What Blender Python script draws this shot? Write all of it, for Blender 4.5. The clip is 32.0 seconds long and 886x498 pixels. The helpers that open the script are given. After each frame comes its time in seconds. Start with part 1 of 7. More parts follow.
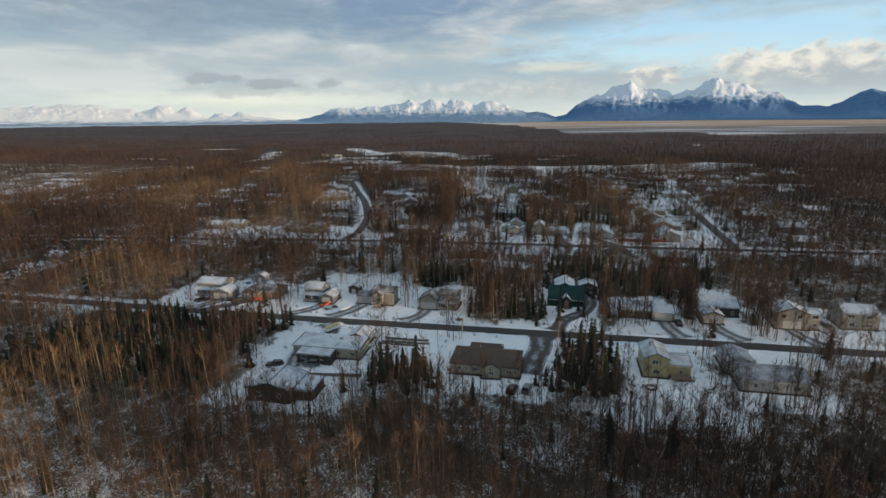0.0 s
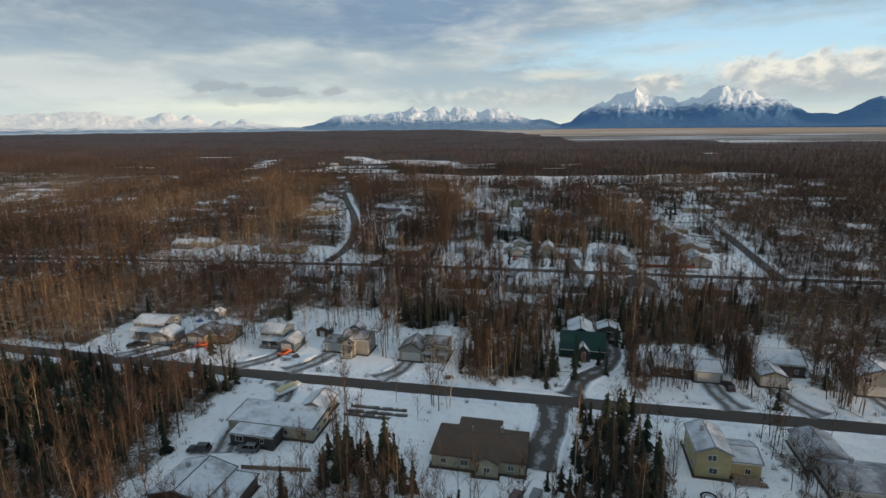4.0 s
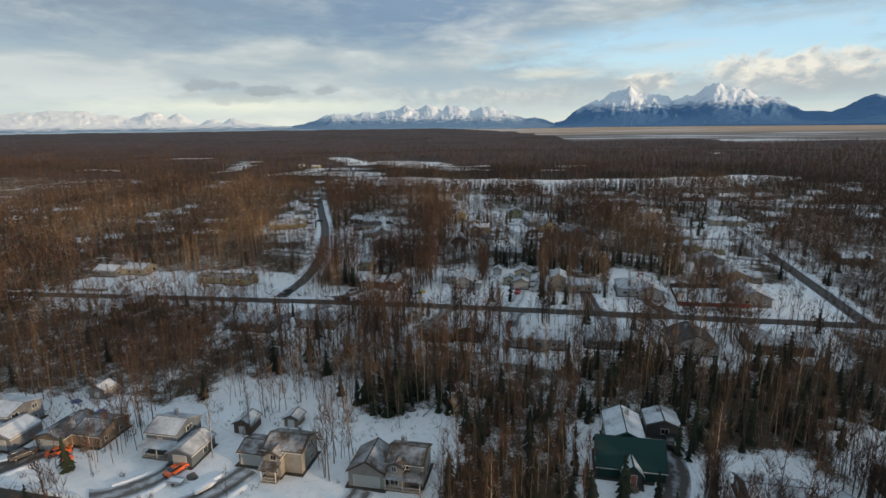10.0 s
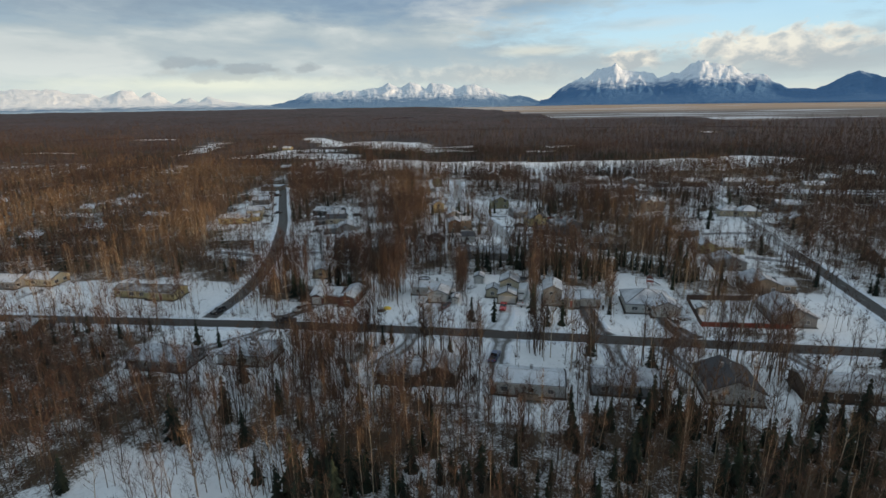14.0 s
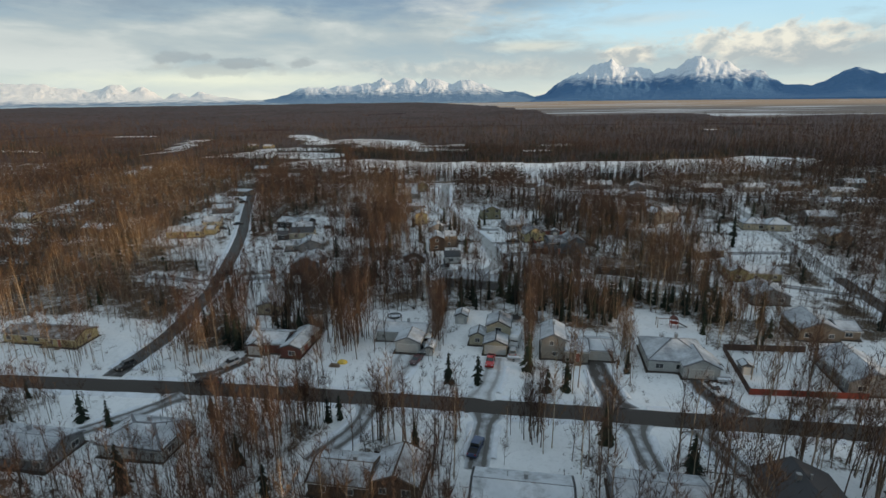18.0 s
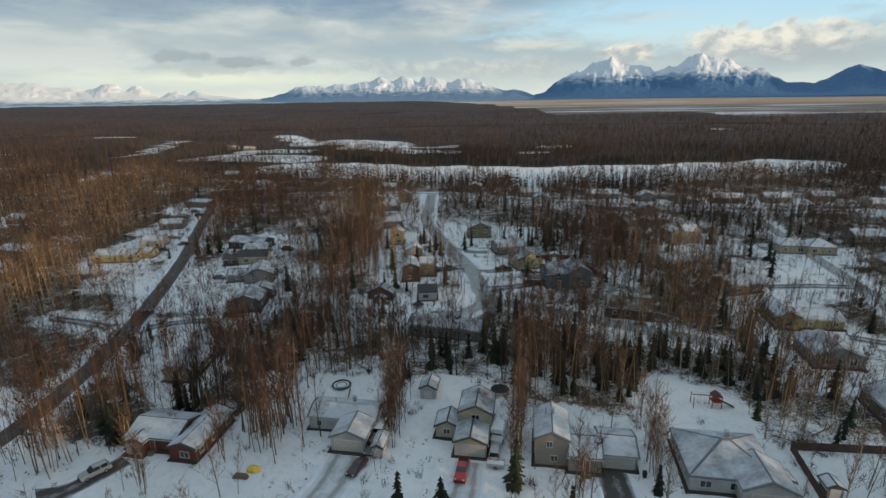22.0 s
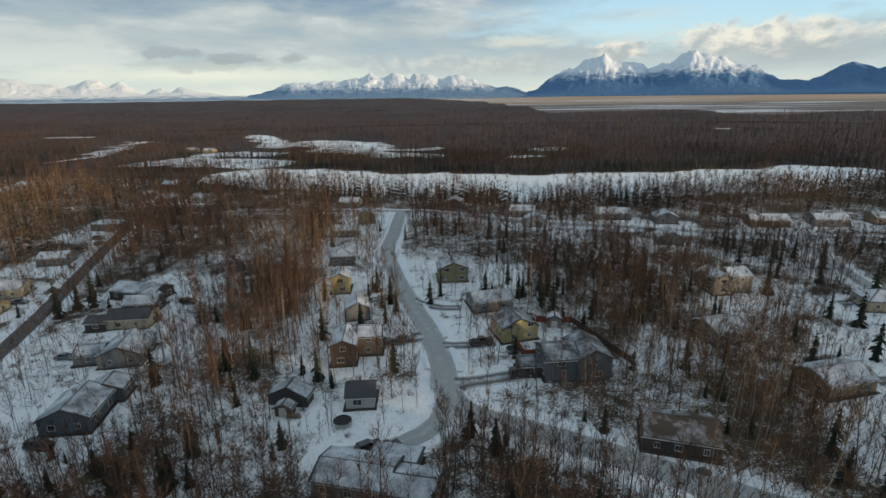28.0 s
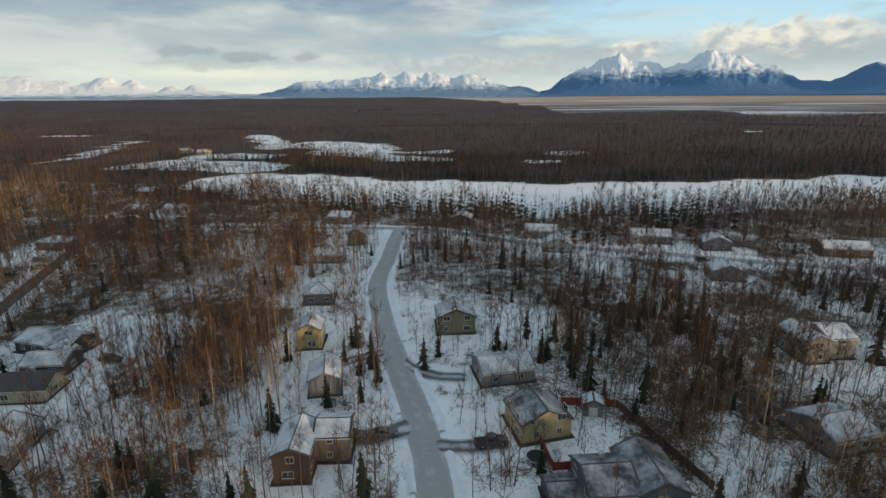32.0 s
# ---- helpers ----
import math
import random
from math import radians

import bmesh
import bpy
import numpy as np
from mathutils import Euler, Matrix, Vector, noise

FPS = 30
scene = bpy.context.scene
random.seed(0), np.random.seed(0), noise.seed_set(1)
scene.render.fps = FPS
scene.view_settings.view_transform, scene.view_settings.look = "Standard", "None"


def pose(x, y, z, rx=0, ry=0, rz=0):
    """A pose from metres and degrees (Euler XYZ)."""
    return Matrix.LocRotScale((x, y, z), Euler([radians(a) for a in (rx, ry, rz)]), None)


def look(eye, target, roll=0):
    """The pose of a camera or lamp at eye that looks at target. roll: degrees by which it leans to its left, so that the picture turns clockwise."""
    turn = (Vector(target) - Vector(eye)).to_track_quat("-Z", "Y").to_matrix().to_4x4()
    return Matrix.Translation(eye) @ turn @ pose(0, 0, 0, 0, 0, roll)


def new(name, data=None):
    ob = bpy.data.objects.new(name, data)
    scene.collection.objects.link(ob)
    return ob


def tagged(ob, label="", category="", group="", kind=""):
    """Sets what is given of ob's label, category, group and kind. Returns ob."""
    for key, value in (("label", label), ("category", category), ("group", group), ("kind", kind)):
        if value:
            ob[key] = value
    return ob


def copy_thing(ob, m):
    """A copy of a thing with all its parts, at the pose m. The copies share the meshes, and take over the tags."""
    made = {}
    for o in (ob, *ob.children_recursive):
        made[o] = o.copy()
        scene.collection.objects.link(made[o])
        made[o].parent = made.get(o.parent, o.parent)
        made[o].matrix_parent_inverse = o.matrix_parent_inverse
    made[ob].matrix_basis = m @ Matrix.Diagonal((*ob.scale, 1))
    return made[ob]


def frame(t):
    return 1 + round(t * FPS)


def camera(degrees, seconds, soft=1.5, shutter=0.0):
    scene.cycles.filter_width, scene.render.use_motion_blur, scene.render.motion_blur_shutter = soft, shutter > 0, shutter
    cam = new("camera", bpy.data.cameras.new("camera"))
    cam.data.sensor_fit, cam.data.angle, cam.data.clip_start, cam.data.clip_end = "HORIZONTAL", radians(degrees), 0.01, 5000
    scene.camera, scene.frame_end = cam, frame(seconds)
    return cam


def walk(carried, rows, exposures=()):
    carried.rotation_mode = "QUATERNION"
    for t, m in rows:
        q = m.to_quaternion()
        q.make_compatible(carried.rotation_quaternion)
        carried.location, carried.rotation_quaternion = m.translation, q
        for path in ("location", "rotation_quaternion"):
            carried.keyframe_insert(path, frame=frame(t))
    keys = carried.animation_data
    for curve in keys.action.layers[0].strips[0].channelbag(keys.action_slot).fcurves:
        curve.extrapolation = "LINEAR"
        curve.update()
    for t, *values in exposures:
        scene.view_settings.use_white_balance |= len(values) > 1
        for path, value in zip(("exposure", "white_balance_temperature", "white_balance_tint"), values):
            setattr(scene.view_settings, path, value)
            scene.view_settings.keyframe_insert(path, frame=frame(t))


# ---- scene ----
cam = camera(80.1, 32.0)
METRES, EYE, TILT, LEAN, TURN = 303.0, 68.0, 1.4, -0.8, 11.9
ROWS = [
    (0.0, 0.0, 0.0, 0.0, -0.37, -15.25, 1.36),
    (0.5, 0.002, 0.0154, -0.0006, -0.52, -15.2, 1.37),
    (1.0, 0.0044, 0.031, -0.0011, -0.5, -15.11, 1.4),
    (1.5, 0.0067, 0.0466, -0.0016, -0.45, -15.02, 1.41),
    (2.0, 0.009, 0.0621, -0.0025, -0.38, -14.9, 1.39),
    (2.5, 0.0113, 0.0773, -0.0033, -0.31, -14.78, 1.39),
    (3.0, 0.0136, 0.0923, -0.0039, -0.2, -14.65, 1.39),
    (3.5, 0.0155, 0.1069, -0.0044, -0.05, -14.55, 1.36),
    (5.5, 0.0202, 0.1631, -0.0049, 0.76, -14.32, 1.34),
    (6.0, 0.021, 0.1777, -0.0055, 1.01, -14.31, 1.34),
    (6.5, 0.0216, 0.1923, -0.0057, 0.59, -14.31, 1.33),
    (7.0, 0.0221, 0.2071, -0.0061, 0.76, -14.33, 1.32),
    (7.5, 0.0228, 0.2221, -0.0064, -0.04, -14.39, 1.36),
    (8.0, 0.0238, 0.2371, -0.0069, -0.01, -14.42, 1.37),
    (8.5, 0.025, 0.252, -0.0075, -0.48, -14.46, 1.39),
    (9.0, 0.0264, 0.2672, -0.0082, -0.47, -14.52, 1.42),
    (9.5, 0.0285, 0.2825, -0.009, -0.7, -14.56, 1.45),
    (10.0, 0.0295, 0.2976, -0.0094, -0.65, -14.61, 1.44),
    (10.5, 0.0316, 0.3134, -0.0098, -0.16, -14.62, 1.5),
    (11.0, 0.0339, 0.3291, -0.0102, 0.47, -14.63, 1.5),
    (11.5, 0.0366, 0.3449, -0.0108, 0.95, -14.87, 1.56),
    (12.0, 0.0392, 0.3607, -0.0116, 1.24, -15.53, 1.58),
    (12.5, 0.0415, 0.3763, -0.0123, 0.09, -16.12, 1.58),
    (13.0, 0.0433, 0.3919, -0.0134, -2.09, -16.62, 1.5),
    (13.5, 0.0458, 0.4074, -0.0142, -2.22, -16.86, 1.51),
    (14.0, 0.0482, 0.423, -0.0147, -2.32, -16.86, 1.53),
    (14.5, 0.0506, 0.4387, -0.0152, -2.46, -16.86, 1.49),
    (16.5, 0.0618, 0.4973, -0.016, -2.71, -16.91, 1.41),
    (17.0, 0.0654, 0.5122, -0.0166, -2.78, -16.94, 1.39),
    (17.5, 0.0691, 0.5275, -0.0173, -2.76, -17.28, 1.4),
    (18.0, 0.0728, 0.543, -0.0176, -2.78, -17.32, 1.39),
    (18.5, 0.0769, 0.5583, -0.0183, -2.79, -17.31, 1.4),
    (19.0, 0.0814, 0.5737, -0.0186, -2.77, -17.33, 1.43),
    (19.5, 0.0857, 0.589, -0.019, -2.73, -17.34, 1.43),
    (20.0, 0.0899, 0.6046, -0.0197, -2.72, -17.35, 1.46),
    (20.5, 0.094, 0.6204, -0.0202, -2.73, -17.39, 1.44),
    (21.0, 0.0977, 0.6361, -0.0205, -2.76, -17.41, 1.43),
    (21.5, 0.1015, 0.6521, -0.0208, -2.78, -17.46, 1.46),
    (22.0, 0.1053, 0.6688, -0.0218, -2.85, -17.47, 1.48),
    (22.5, 0.1095, 0.6853, -0.0229, -2.87, -17.48, 1.49),
    (23.0, 0.1129, 0.7017, -0.023, -2.95, -17.53, 1.49),
    (23.5, 0.1171, 0.7183, -0.0236, -3.0, -17.53, 1.54),
    (24.0, 0.1206, 0.7344, -0.0239, -3.07, -17.57, 1.49),
    (24.5, 0.1241, 0.7499, -0.0252, -3.13, -17.59, 1.5),
    (25.0, 0.1281, 0.7658, -0.0259, -3.12, -17.63, 1.47),
    (25.5, 0.132, 0.7821, -0.0269, -3.16, -17.63, 1.48),
    (27.5, 0.1451, 0.844, -0.0282, -3.55, -17.74, 1.44),
    (28.0, 0.1477, 0.8596, -0.0286, -3.64, -17.78, 1.4),
    (28.5, 0.15, 0.875, -0.0292, -3.63, -17.8, 1.34),
    (29.0, 0.1524, 0.8905, -0.0299, -3.52, -17.82, 1.33),
    (29.5, 0.1543, 0.9059, -0.03, -3.39, -17.88, 1.27),
    (30.0, 0.156, 0.9215, -0.0307, -3.1, -17.89, 1.26),
    (30.5, 0.1577, 0.9372, -0.0312, -2.79, -17.9, 1.23),
    (31.0, 0.1593, 0.953, -0.0319, -2.57, -17.89, 1.2),
    (31.5, 0.1614, 0.9685, -0.0328, -2.39, -17.86, 1.16),
    (32.0, 0.1634, 0.9838, -0.0331, -2.34, -17.83, 1.14),
]
walk(cam, [(t, pose(0, 0, EYE, TILT, LEAN, TURN) @ pose(METRES * x, METRES * y, METRES * z, 90 + pitch, roll, yaw)) for t, x, y, z, yaw, pitch, roll in ROWS], [(0.0, 0.0, 6560, 8), (13.0, 0.0, 6560, 8), (17.0, 0.0, 6660, 6), (32.0, 0.0, 6660, 6)])

# ---- world and light ----
world = bpy.data.worlds.new("winter_sky")
scene.world = world
world.use_nodes = True


class Nodes:
    """A small builder for node trees."""

    def __init__(self, tree):
        self.tree = tree
        tree.nodes.clear()

    def add(self, kind, ins=None, **props):
        n = self.tree.nodes.new(kind)
        for k, v in props.items():
            setattr(n, k, v)
        for k, v in (ins or {}).items():
            sock = n.inputs[k]
            if isinstance(v, bpy.types.NodeSocket):
                self.tree.links.new(v, sock)
            else:
                sock.default_value = v
        return n

    def math(self, op, a, b=0.0, clamp=False):
        return self.add("ShaderNodeMath", {0: a, 1: b}, operation=op, use_clamp=clamp).outputs[0]

    def noise(self, vec, scale, detail=4.0, rough=0.55, distortion=0.0):
        return self.add("ShaderNodeTexNoise", {"Vector": vec, "Scale": scale, "Detail": detail, "Roughness": rough, "Distortion": distortion}).outputs["Fac"]

    def ramp(self, fac, stops, kind="LINEAR"):
        n = self.add("ShaderNodeValToRGB", {"Fac": fac})
        r = n.color_ramp
        r.interpolation = kind
        while len(r.elements) < len(stops):
            r.elements.new(1.0)
        for e, (p, c) in zip(r.elements, stops):
            e.position = p
            e.color = (c, c, c, 1) if isinstance(c, (int, float)) else (*c, 1)
        return n.outputs["Color"]

    def mix(self, fac, a, b, blend="MIX"):
        n = self.add("ShaderNodeMix", data_type="RGBA", blend_type=blend)
        for k, v in ((0, fac), (6, a), (7, b)):
            if isinstance(v, bpy.types.NodeSocket):
                self.tree.links.new(v, n.inputs[k])
            else:
                n.inputs[k].default_value = (*v, 1) if isinstance(v, tuple) else v
        return n.outputs[2]


SUN_DIR = Vector((0.935, -0.335, 0.115)).normalized()
W = Nodes(world.node_tree)
tc = W.add("ShaderNodeTexCoord").outputs["Generated"]
sky = W.add("ShaderNodeTexSky", sky_type="NISHITA", sun_disc=False, sun_elevation=math.asin(SUN_DIR.z), sun_rotation=math.atan2(SUN_DIR.x, SUN_DIR.y), air_density=1.0, dust_density=1.5, ozone_density=2.0)
sep = W.add("ShaderNodeSeparateXYZ", {0: tc})
DEG = 57.2958
azim = W.math("MULTIPLY", W.math("ARCTAN2", sep.outputs["X"], sep.outputs["Y"]), DEG)
elev = W.math("MULTIPLY", W.math("ARCSINE", sep.outputs["Z"]), DEG)
up = W.math("MAXIMUM", sep.outputs["Z"], 0.0)
# cloud decks seen edge on: wide and flat near the horizon
flat = W.add("ShaderNodeCombineXYZ", {"X": W.math("MULTIPLY", azim, 0.055), "Y": W.math("MULTIPLY", elev, 0.21), "Z": 1.7}).outputs[0]
tilt = W.add("ShaderNodeMapping", {"Vector": flat, "Rotation": (0, 0, radians(-4))}).outputs[0]
deck = W.noise(tilt, 0.8, 5.0, 0.5, 0.25)
fine = W.noise(tilt, 2.1, 6.0, 0.52, 0.3)
puff = W.noise(flat, 6.0, 8.0, 0.62, 0.3)


heapv = W.add("ShaderNodeCombineXYZ", {"X": W.math("MULTIPLY", azim, 0.16), "Y": W.math("MULTIPLY", elev, 0.26), "Z": 4.2}).outputs[0]
heap = W.noise(heapv, 2.6, 7.0, 0.55, 0.2)


def bank(az, el, waz, wel, edge=0.35, ragged=0.9, tex=None):
    """A cloud bank or a gap of its own: 0 to 1 round a direction."""
    da = W.math("DIVIDE", W.math("SUBTRACT", azim, az), waz)
    de = W.math("DIVIDE", W.math("SUBTRACT", elev, el), wel)
    r = W.math("SQRT", W.math("ADD", W.math("MULTIPLY", da, da), W.math("MULTIPLY", de, de)))
    r = W.math("ADD", r, W.math("MULTIPLY", W.math("SUBTRACT", tex or W.math("ADD", W.math("MULTIPLY", puff, 0.6), W.math("MULTIPLY", fine, 0.4)), 0.5), ragged * 4.5))
    return W.ramp(W.math("DIVIDE", r, 1.6), [(max(0.0, 0.62 - edge), 1.0), (0.62, 0.0)])


veil = W.ramp(W.math("ADD", W.math("MULTIPLY", deck, 0.7), W.math("MULTIPLY", fine, 0.3)), [(0.30, 0.72), (0.50, 1.0)])
hollow = bank(17.0, 7.0, 25.0, 3.6, 0.35, 0.35)
streak = W.math("MAXIMUM", bank(10.0, 7.0, 9.0, 0.8, 0.5, 0.4), bank(20.0, 8.8, 12.0, 0.8, 0.5, 0.4))
veil = W.math("MULTIPLY", veil, W.math("SUBTRACT", 1.0, W.math("MULTIPLY", hollow, 0.92)), True)
veil = W.math("MAXIMUM", veil, W.math("MULTIPLY", streak, 0.55))
shade = W.ramp(W.math("ADD", W.math("MULTIPLY", deck, 0.6), W.math("MULTIPLY", fine, 0.4)), [(0.37, (0.27, 0.38, 0.50)), (0.45, (0.37, 0.48, 0.57)), (0.52, (0.51, 0.60, 0.65)), (0.59, (0.74, 0.79, 0.80))])
low = W.ramp(up, [(0.0, (1.0, 1.0, 0.86)), (0.03, (0.86, 0.93, 0.88)), (0.08, (0.72, 0.77, 0.76)), (0.16, (0.50, 0.56, 0.61))])
lowmix = W.ramp(up, [(0.0, 0.75), (0.06, 0.36), (0.14, 0.12), (0.24, 0.0)])
cloud = W.mix(lowmix, shade, low)
blue = W.ramp(up, [(0.0, (0.66, 0.84, 0.88)), (0.06, (0.60, 0.83, 0.95)), (0.13, (0.49, 0.75, 0.97)), (0.24, (0.30, 0.52, 0.78)), (1.0, (0.22, 0.38, 0.60))])
skyc = W.mix(0.08, blue, sky.outputs[0])
total = W.mix(veil, skyc, cloud)
# the slate-blue bank high in the middle, smaller grey ones low on the left, sunlit heaps over the peaks
total = W.mix(W.math("MULTIPLY", bank(-14.0, 11.4, 23.0, 4.4, 0.5, 0.35), 0.95), total, (0.24, 0.36, 0.52))
total = W.mix(W.math("MULTIPLY", bank(-44.0, 8.2, 18.0, 2.4, 0.6, 0.4), 0.75), total, (0.36, 0.47, 0.58))
total = W.mix(W.math("MULTIPLY", bank(-30.0, 2.0, 22.0, 1.1, 0.55, 0.3), 0.9), total, (0.95, 0.98, 0.84))
total = W.mix(W.math("MULTIPLY", bank(-31.0, 2.9, 7.0, 0.7, 0.3, 0.7, heap), 0.55), total, (0.56, 0.60, 0.60))
total = W.mix(W.math("MULTIPLY", bank(-34.2, 3.95, 3.0, 0.55, 0.25, 0.6, heap), 0.55), total, (0.37, 0.42, 0.47))
total = W.mix(W.math("MULTIPLY", bank(-28.8, 3.5, 2.5, 0.55, 0.25, 0.6, heap), 0.55), total, (0.36, 0.41, 0.46))
total = W.mix(W.math("MULTIPLY", bank(-23.3, 3.6, 1.6, 0.6, 0.25, 0.5, heap), 0.55), total, (0.36, 0.41, 0.46))
total = W.mix(W.math("MULTIPLY", bank(-2.0, 2.6, 9.0, 1.5, 0.5, 0.35), 0.75), total, (0.62, 0.67, 0.67))
total = W.mix(W.math("MULTIPLY", bank(5.0, 3.7, 7.0, 0.9, 0.5, 0.4), 0.6), total, (0.50, 0.57, 0.61))
total = W.mix(W.math("MULTIPLY", bank(0.0, 5.0, 6.0, 0.7, 0.5, 0.4), 0.7), total, (0.84, 0.83, 0.74))
total = W.mix(W.math("MULTIPLY", bank(24.0, 3.2, 11.0, 1.6, 0.5, 0.35), 0.9), total, (0.50, 0.56, 0.60))
# billows: cream tops and grey hollows
lit = W.noise(W.add("ShaderNodeVectorMath", {0: heapv, 1: (0.12, -0.10, 0.0)}, operation="ADD").outputs[0], 2.6, 7.0, 0.55, 0.2)
relief = W.math("ADD", W.math("MULTIPLY", W.math("SUBTRACT", heap, lit), 1.5), W.math("ADD", 0.45, W.math("MULTIPLY", W.math("SUBTRACT", elev, 4.4), 0.10)))
billow = W.ramp(relief, [(0.25, (0.53, 0.58, 0.61)), (0.45, (0.78, 0.77, 0.73)), (0.62, (1.0, 0.95, 0.84))])
total = W.mix(W.math("MULTIPLY", bank(21.5, 4.5, 9.5, 1.7, 0.22, 0.5, heap), 0.9), total, billow)
total = W.mix(W.math("MULTIPLY", bank(9.4, 3.9, 3.4, 1.3, 0.25, 0.4, heap), 0.92), total, billow)
total = W.mix(W.math("MULTIPLY", bank(-8.0, 3.0, 14.0, 1.3, 0.4, 0.6, heap), 0.5), total, billow)
total = W.mix(W.math("MULTIPLY", bank(-42.0, 10.8, 26.0, 3.6, 0.6, 0.4), 0.9), total, (0.27, 0.36, 0.47))
total = W.mix(W.math("MULTIPLY", bank(-46.0, 5.0, 14.0, 1.6, 0.6, 0.4), 0.5), total, (0.56, 0.63, 0.66))
# the open dome overhead
total = W.mix(W.ramp(up, [(0.22, 0.0), (0.50, 0.85)]), total, (0.425, 0.54, 0.66))
bg = W.add("ShaderNodeBackground", {"Color": total, "Strength": 0.90})
W.add("ShaderNodeOutputWorld", {"Surface": bg.outputs[0]})

sun = new("sun", bpy.data.lights.new("sun", "SUN"))
sun.data.energy, sun.data.angle, sun.data.color = 4.6, radians(2.0), (1.0, 0.72, 0.47)
sun.matrix_world = look((0, 0, 0), -SUN_DIR)

# ---- materials ----


def material(name, rough=0.8, metal=0.0, spec=0.3):
    m = bpy.data.materials.new(name)
    m.use_nodes = True
    n = Nodes(m.node_tree)
    b = n.add("ShaderNodeBsdfPrincipled", {"Roughness": rough, "Metallic": metal, "Specular IOR Level": spec})
    n.add("ShaderNodeOutputMaterial", {"Surface": b.outputs[0]})
    return m, n, b


def wire(n, sock, value):
    if isinstance(value, bpy.types.NodeSocket):
        n.tree.links.new(value, sock)
    else:
        sock.default_value = (*value, 1) if isinstance(value, tuple) else value


def bump(n, b, height, strength=0.4, distance=0.05):
    n.tree.links.new(n.add("ShaderNodeBump", {"Height": height, "Strength": strength, "Distance": distance}).outputs[0], b.inputs["Normal"])


def place(n):
    return n.add("ShaderNodeNewGeometry").outputs["Position"]


def worn(name, base, rough=0.7, metal=0.0, var=0.25, scale=1.2, grain=14.0, relief=0.2):
    """A surface with stains and grain round one colour."""
    m, n, b = material(name, rough, metal)
    p = place(n)
    f = n.math("ADD", n.math("MULTIPLY", n.noise(p, scale), 0.65), n.math("MULTIPLY", n.noise(p, grain), 0.35))
    lo = tuple(c * (1 - var) for c in base)
    hi = tuple(min(1.0, c * (1 + var)) for c in base)
    wire(n, b.inputs["Base Color"], n.ramp(f, [(0.3, lo), (0.7, hi)]))
    bump(n, b, n.noise(p, grain), relief, 0.02)
    return m


def siding(name, base):
    """Lapped boards 0.2 m high with a little dirt."""
    m, n, b = material(name, 0.6)
    p = place(n)
    z = n.add("ShaderNodeSeparateXYZ", {0: p}).outputs["Z"]
    lap = n.math("FRACT", n.math("MULTIPLY", z, 5.0))
    groove = n.ramp(lap, [(0.0, 0.55), (0.12, 1.0), (1.0, 0.92)])
    dirt = n.ramp(n.noise(p, 0.5, 5.0), [(0.3, 0.78), (0.65, 1.05)])
    c = n.mix(1.0, base, groove, "MULTIPLY")
    wire(n, b.inputs["Base Color"], n.mix(1.0, c, dirt, "MULTIPLY"))
    bump(n, b, lap, 0.5, 0.02)
    return m


def roof_snow(name, base, amount):
    """Thin old snow on shingles: the shingles show where it has blown off."""
    m, n, b = material(name, 0.85)
    p = place(n)
    f = n.math("ADD", n.math("MULTIPLY", n.noise(p, 0.26, 4.0), 0.7), n.math("MULTIPLY", n.noise(p, 1.3, 5.0, 0.6), 0.3))
    thr, wide = (0.80, 0.05) if amount < 0.1 else (0.66 - 0.30 * amount, 0.16)
    k = n.ramp(f, [(thr - wide, 0.0), (thr + wide, 1.0)])
    tile = n.mix(n.noise(p, 9.0), tuple(c * 0.7 for c in base), tuple(c * 1.3 for c in base))
    snow = n.mix(n.noise(p, 0.8), (0.44, 0.47, 0.51), (0.66, 0.69, 0.73))
    wire(n, b.inputs["Base Color"], n.mix(k, tile, snow))
    bump(n, b, n.math("ADD", n.math("MULTIPLY", k, 0.8), n.noise(p, 11.0)), 0.35, 0.04)
    return m


def ground_material():
    m, n, b = material("snowy_ground", 0.9, 0.0, 0.2)
    p = place(n)
    open_ = n.add("ShaderNodeAttribute", attribute_name="open").outputs["Fac"]
    coarse = n.noise(p, 0.05, 4.0, 0.6)
    mid = n.noise(p, 0.33, 5.0, 0.65)
    fine_ = n.noise(p, 2.2, 5.0, 0.7)
    f = n.math("ADD", n.math("MULTIPLY", mid, 0.4), n.math("MULTIPLY", fine_, 0.6))
    f = n.math("ADD", f, n.math("MULTIPLY", n.math("SUBTRACT", coarse, 0.5), 0.5))
    f = n.math("ADD", f, n.math("MULTIPLY", open_, 0.30))
    k = n.ramp(f, [(0.42, 0.0), (0.56, 1.0)])
    litter = n.mix(n.noise(p, 1.1, 5.0), (0.045, 0.030, 0.020), (0.12, 0.085, 0.055))
    snow = n.mix(n.noise(p, 0.17, 5.0), (0.70, 0.72, 0.745), (0.86, 0.865, 0.875))
    trod = n.ramp(n.noise(p, 0.8, 7.0, 0.75, 0.8), [(0.36, 0.86), (0.5, 1.0)])
    snow = n.mix(1.0, snow, trod, "MULTIPLY")
    wire(n, b.inputs["Base Color"], n.mix(k, litter, snow))
    bump(n, b, n.math("ADD", mid, n.math("MULTIPLY", fine_, 0.5)), 0.5, 0.25)
    return m


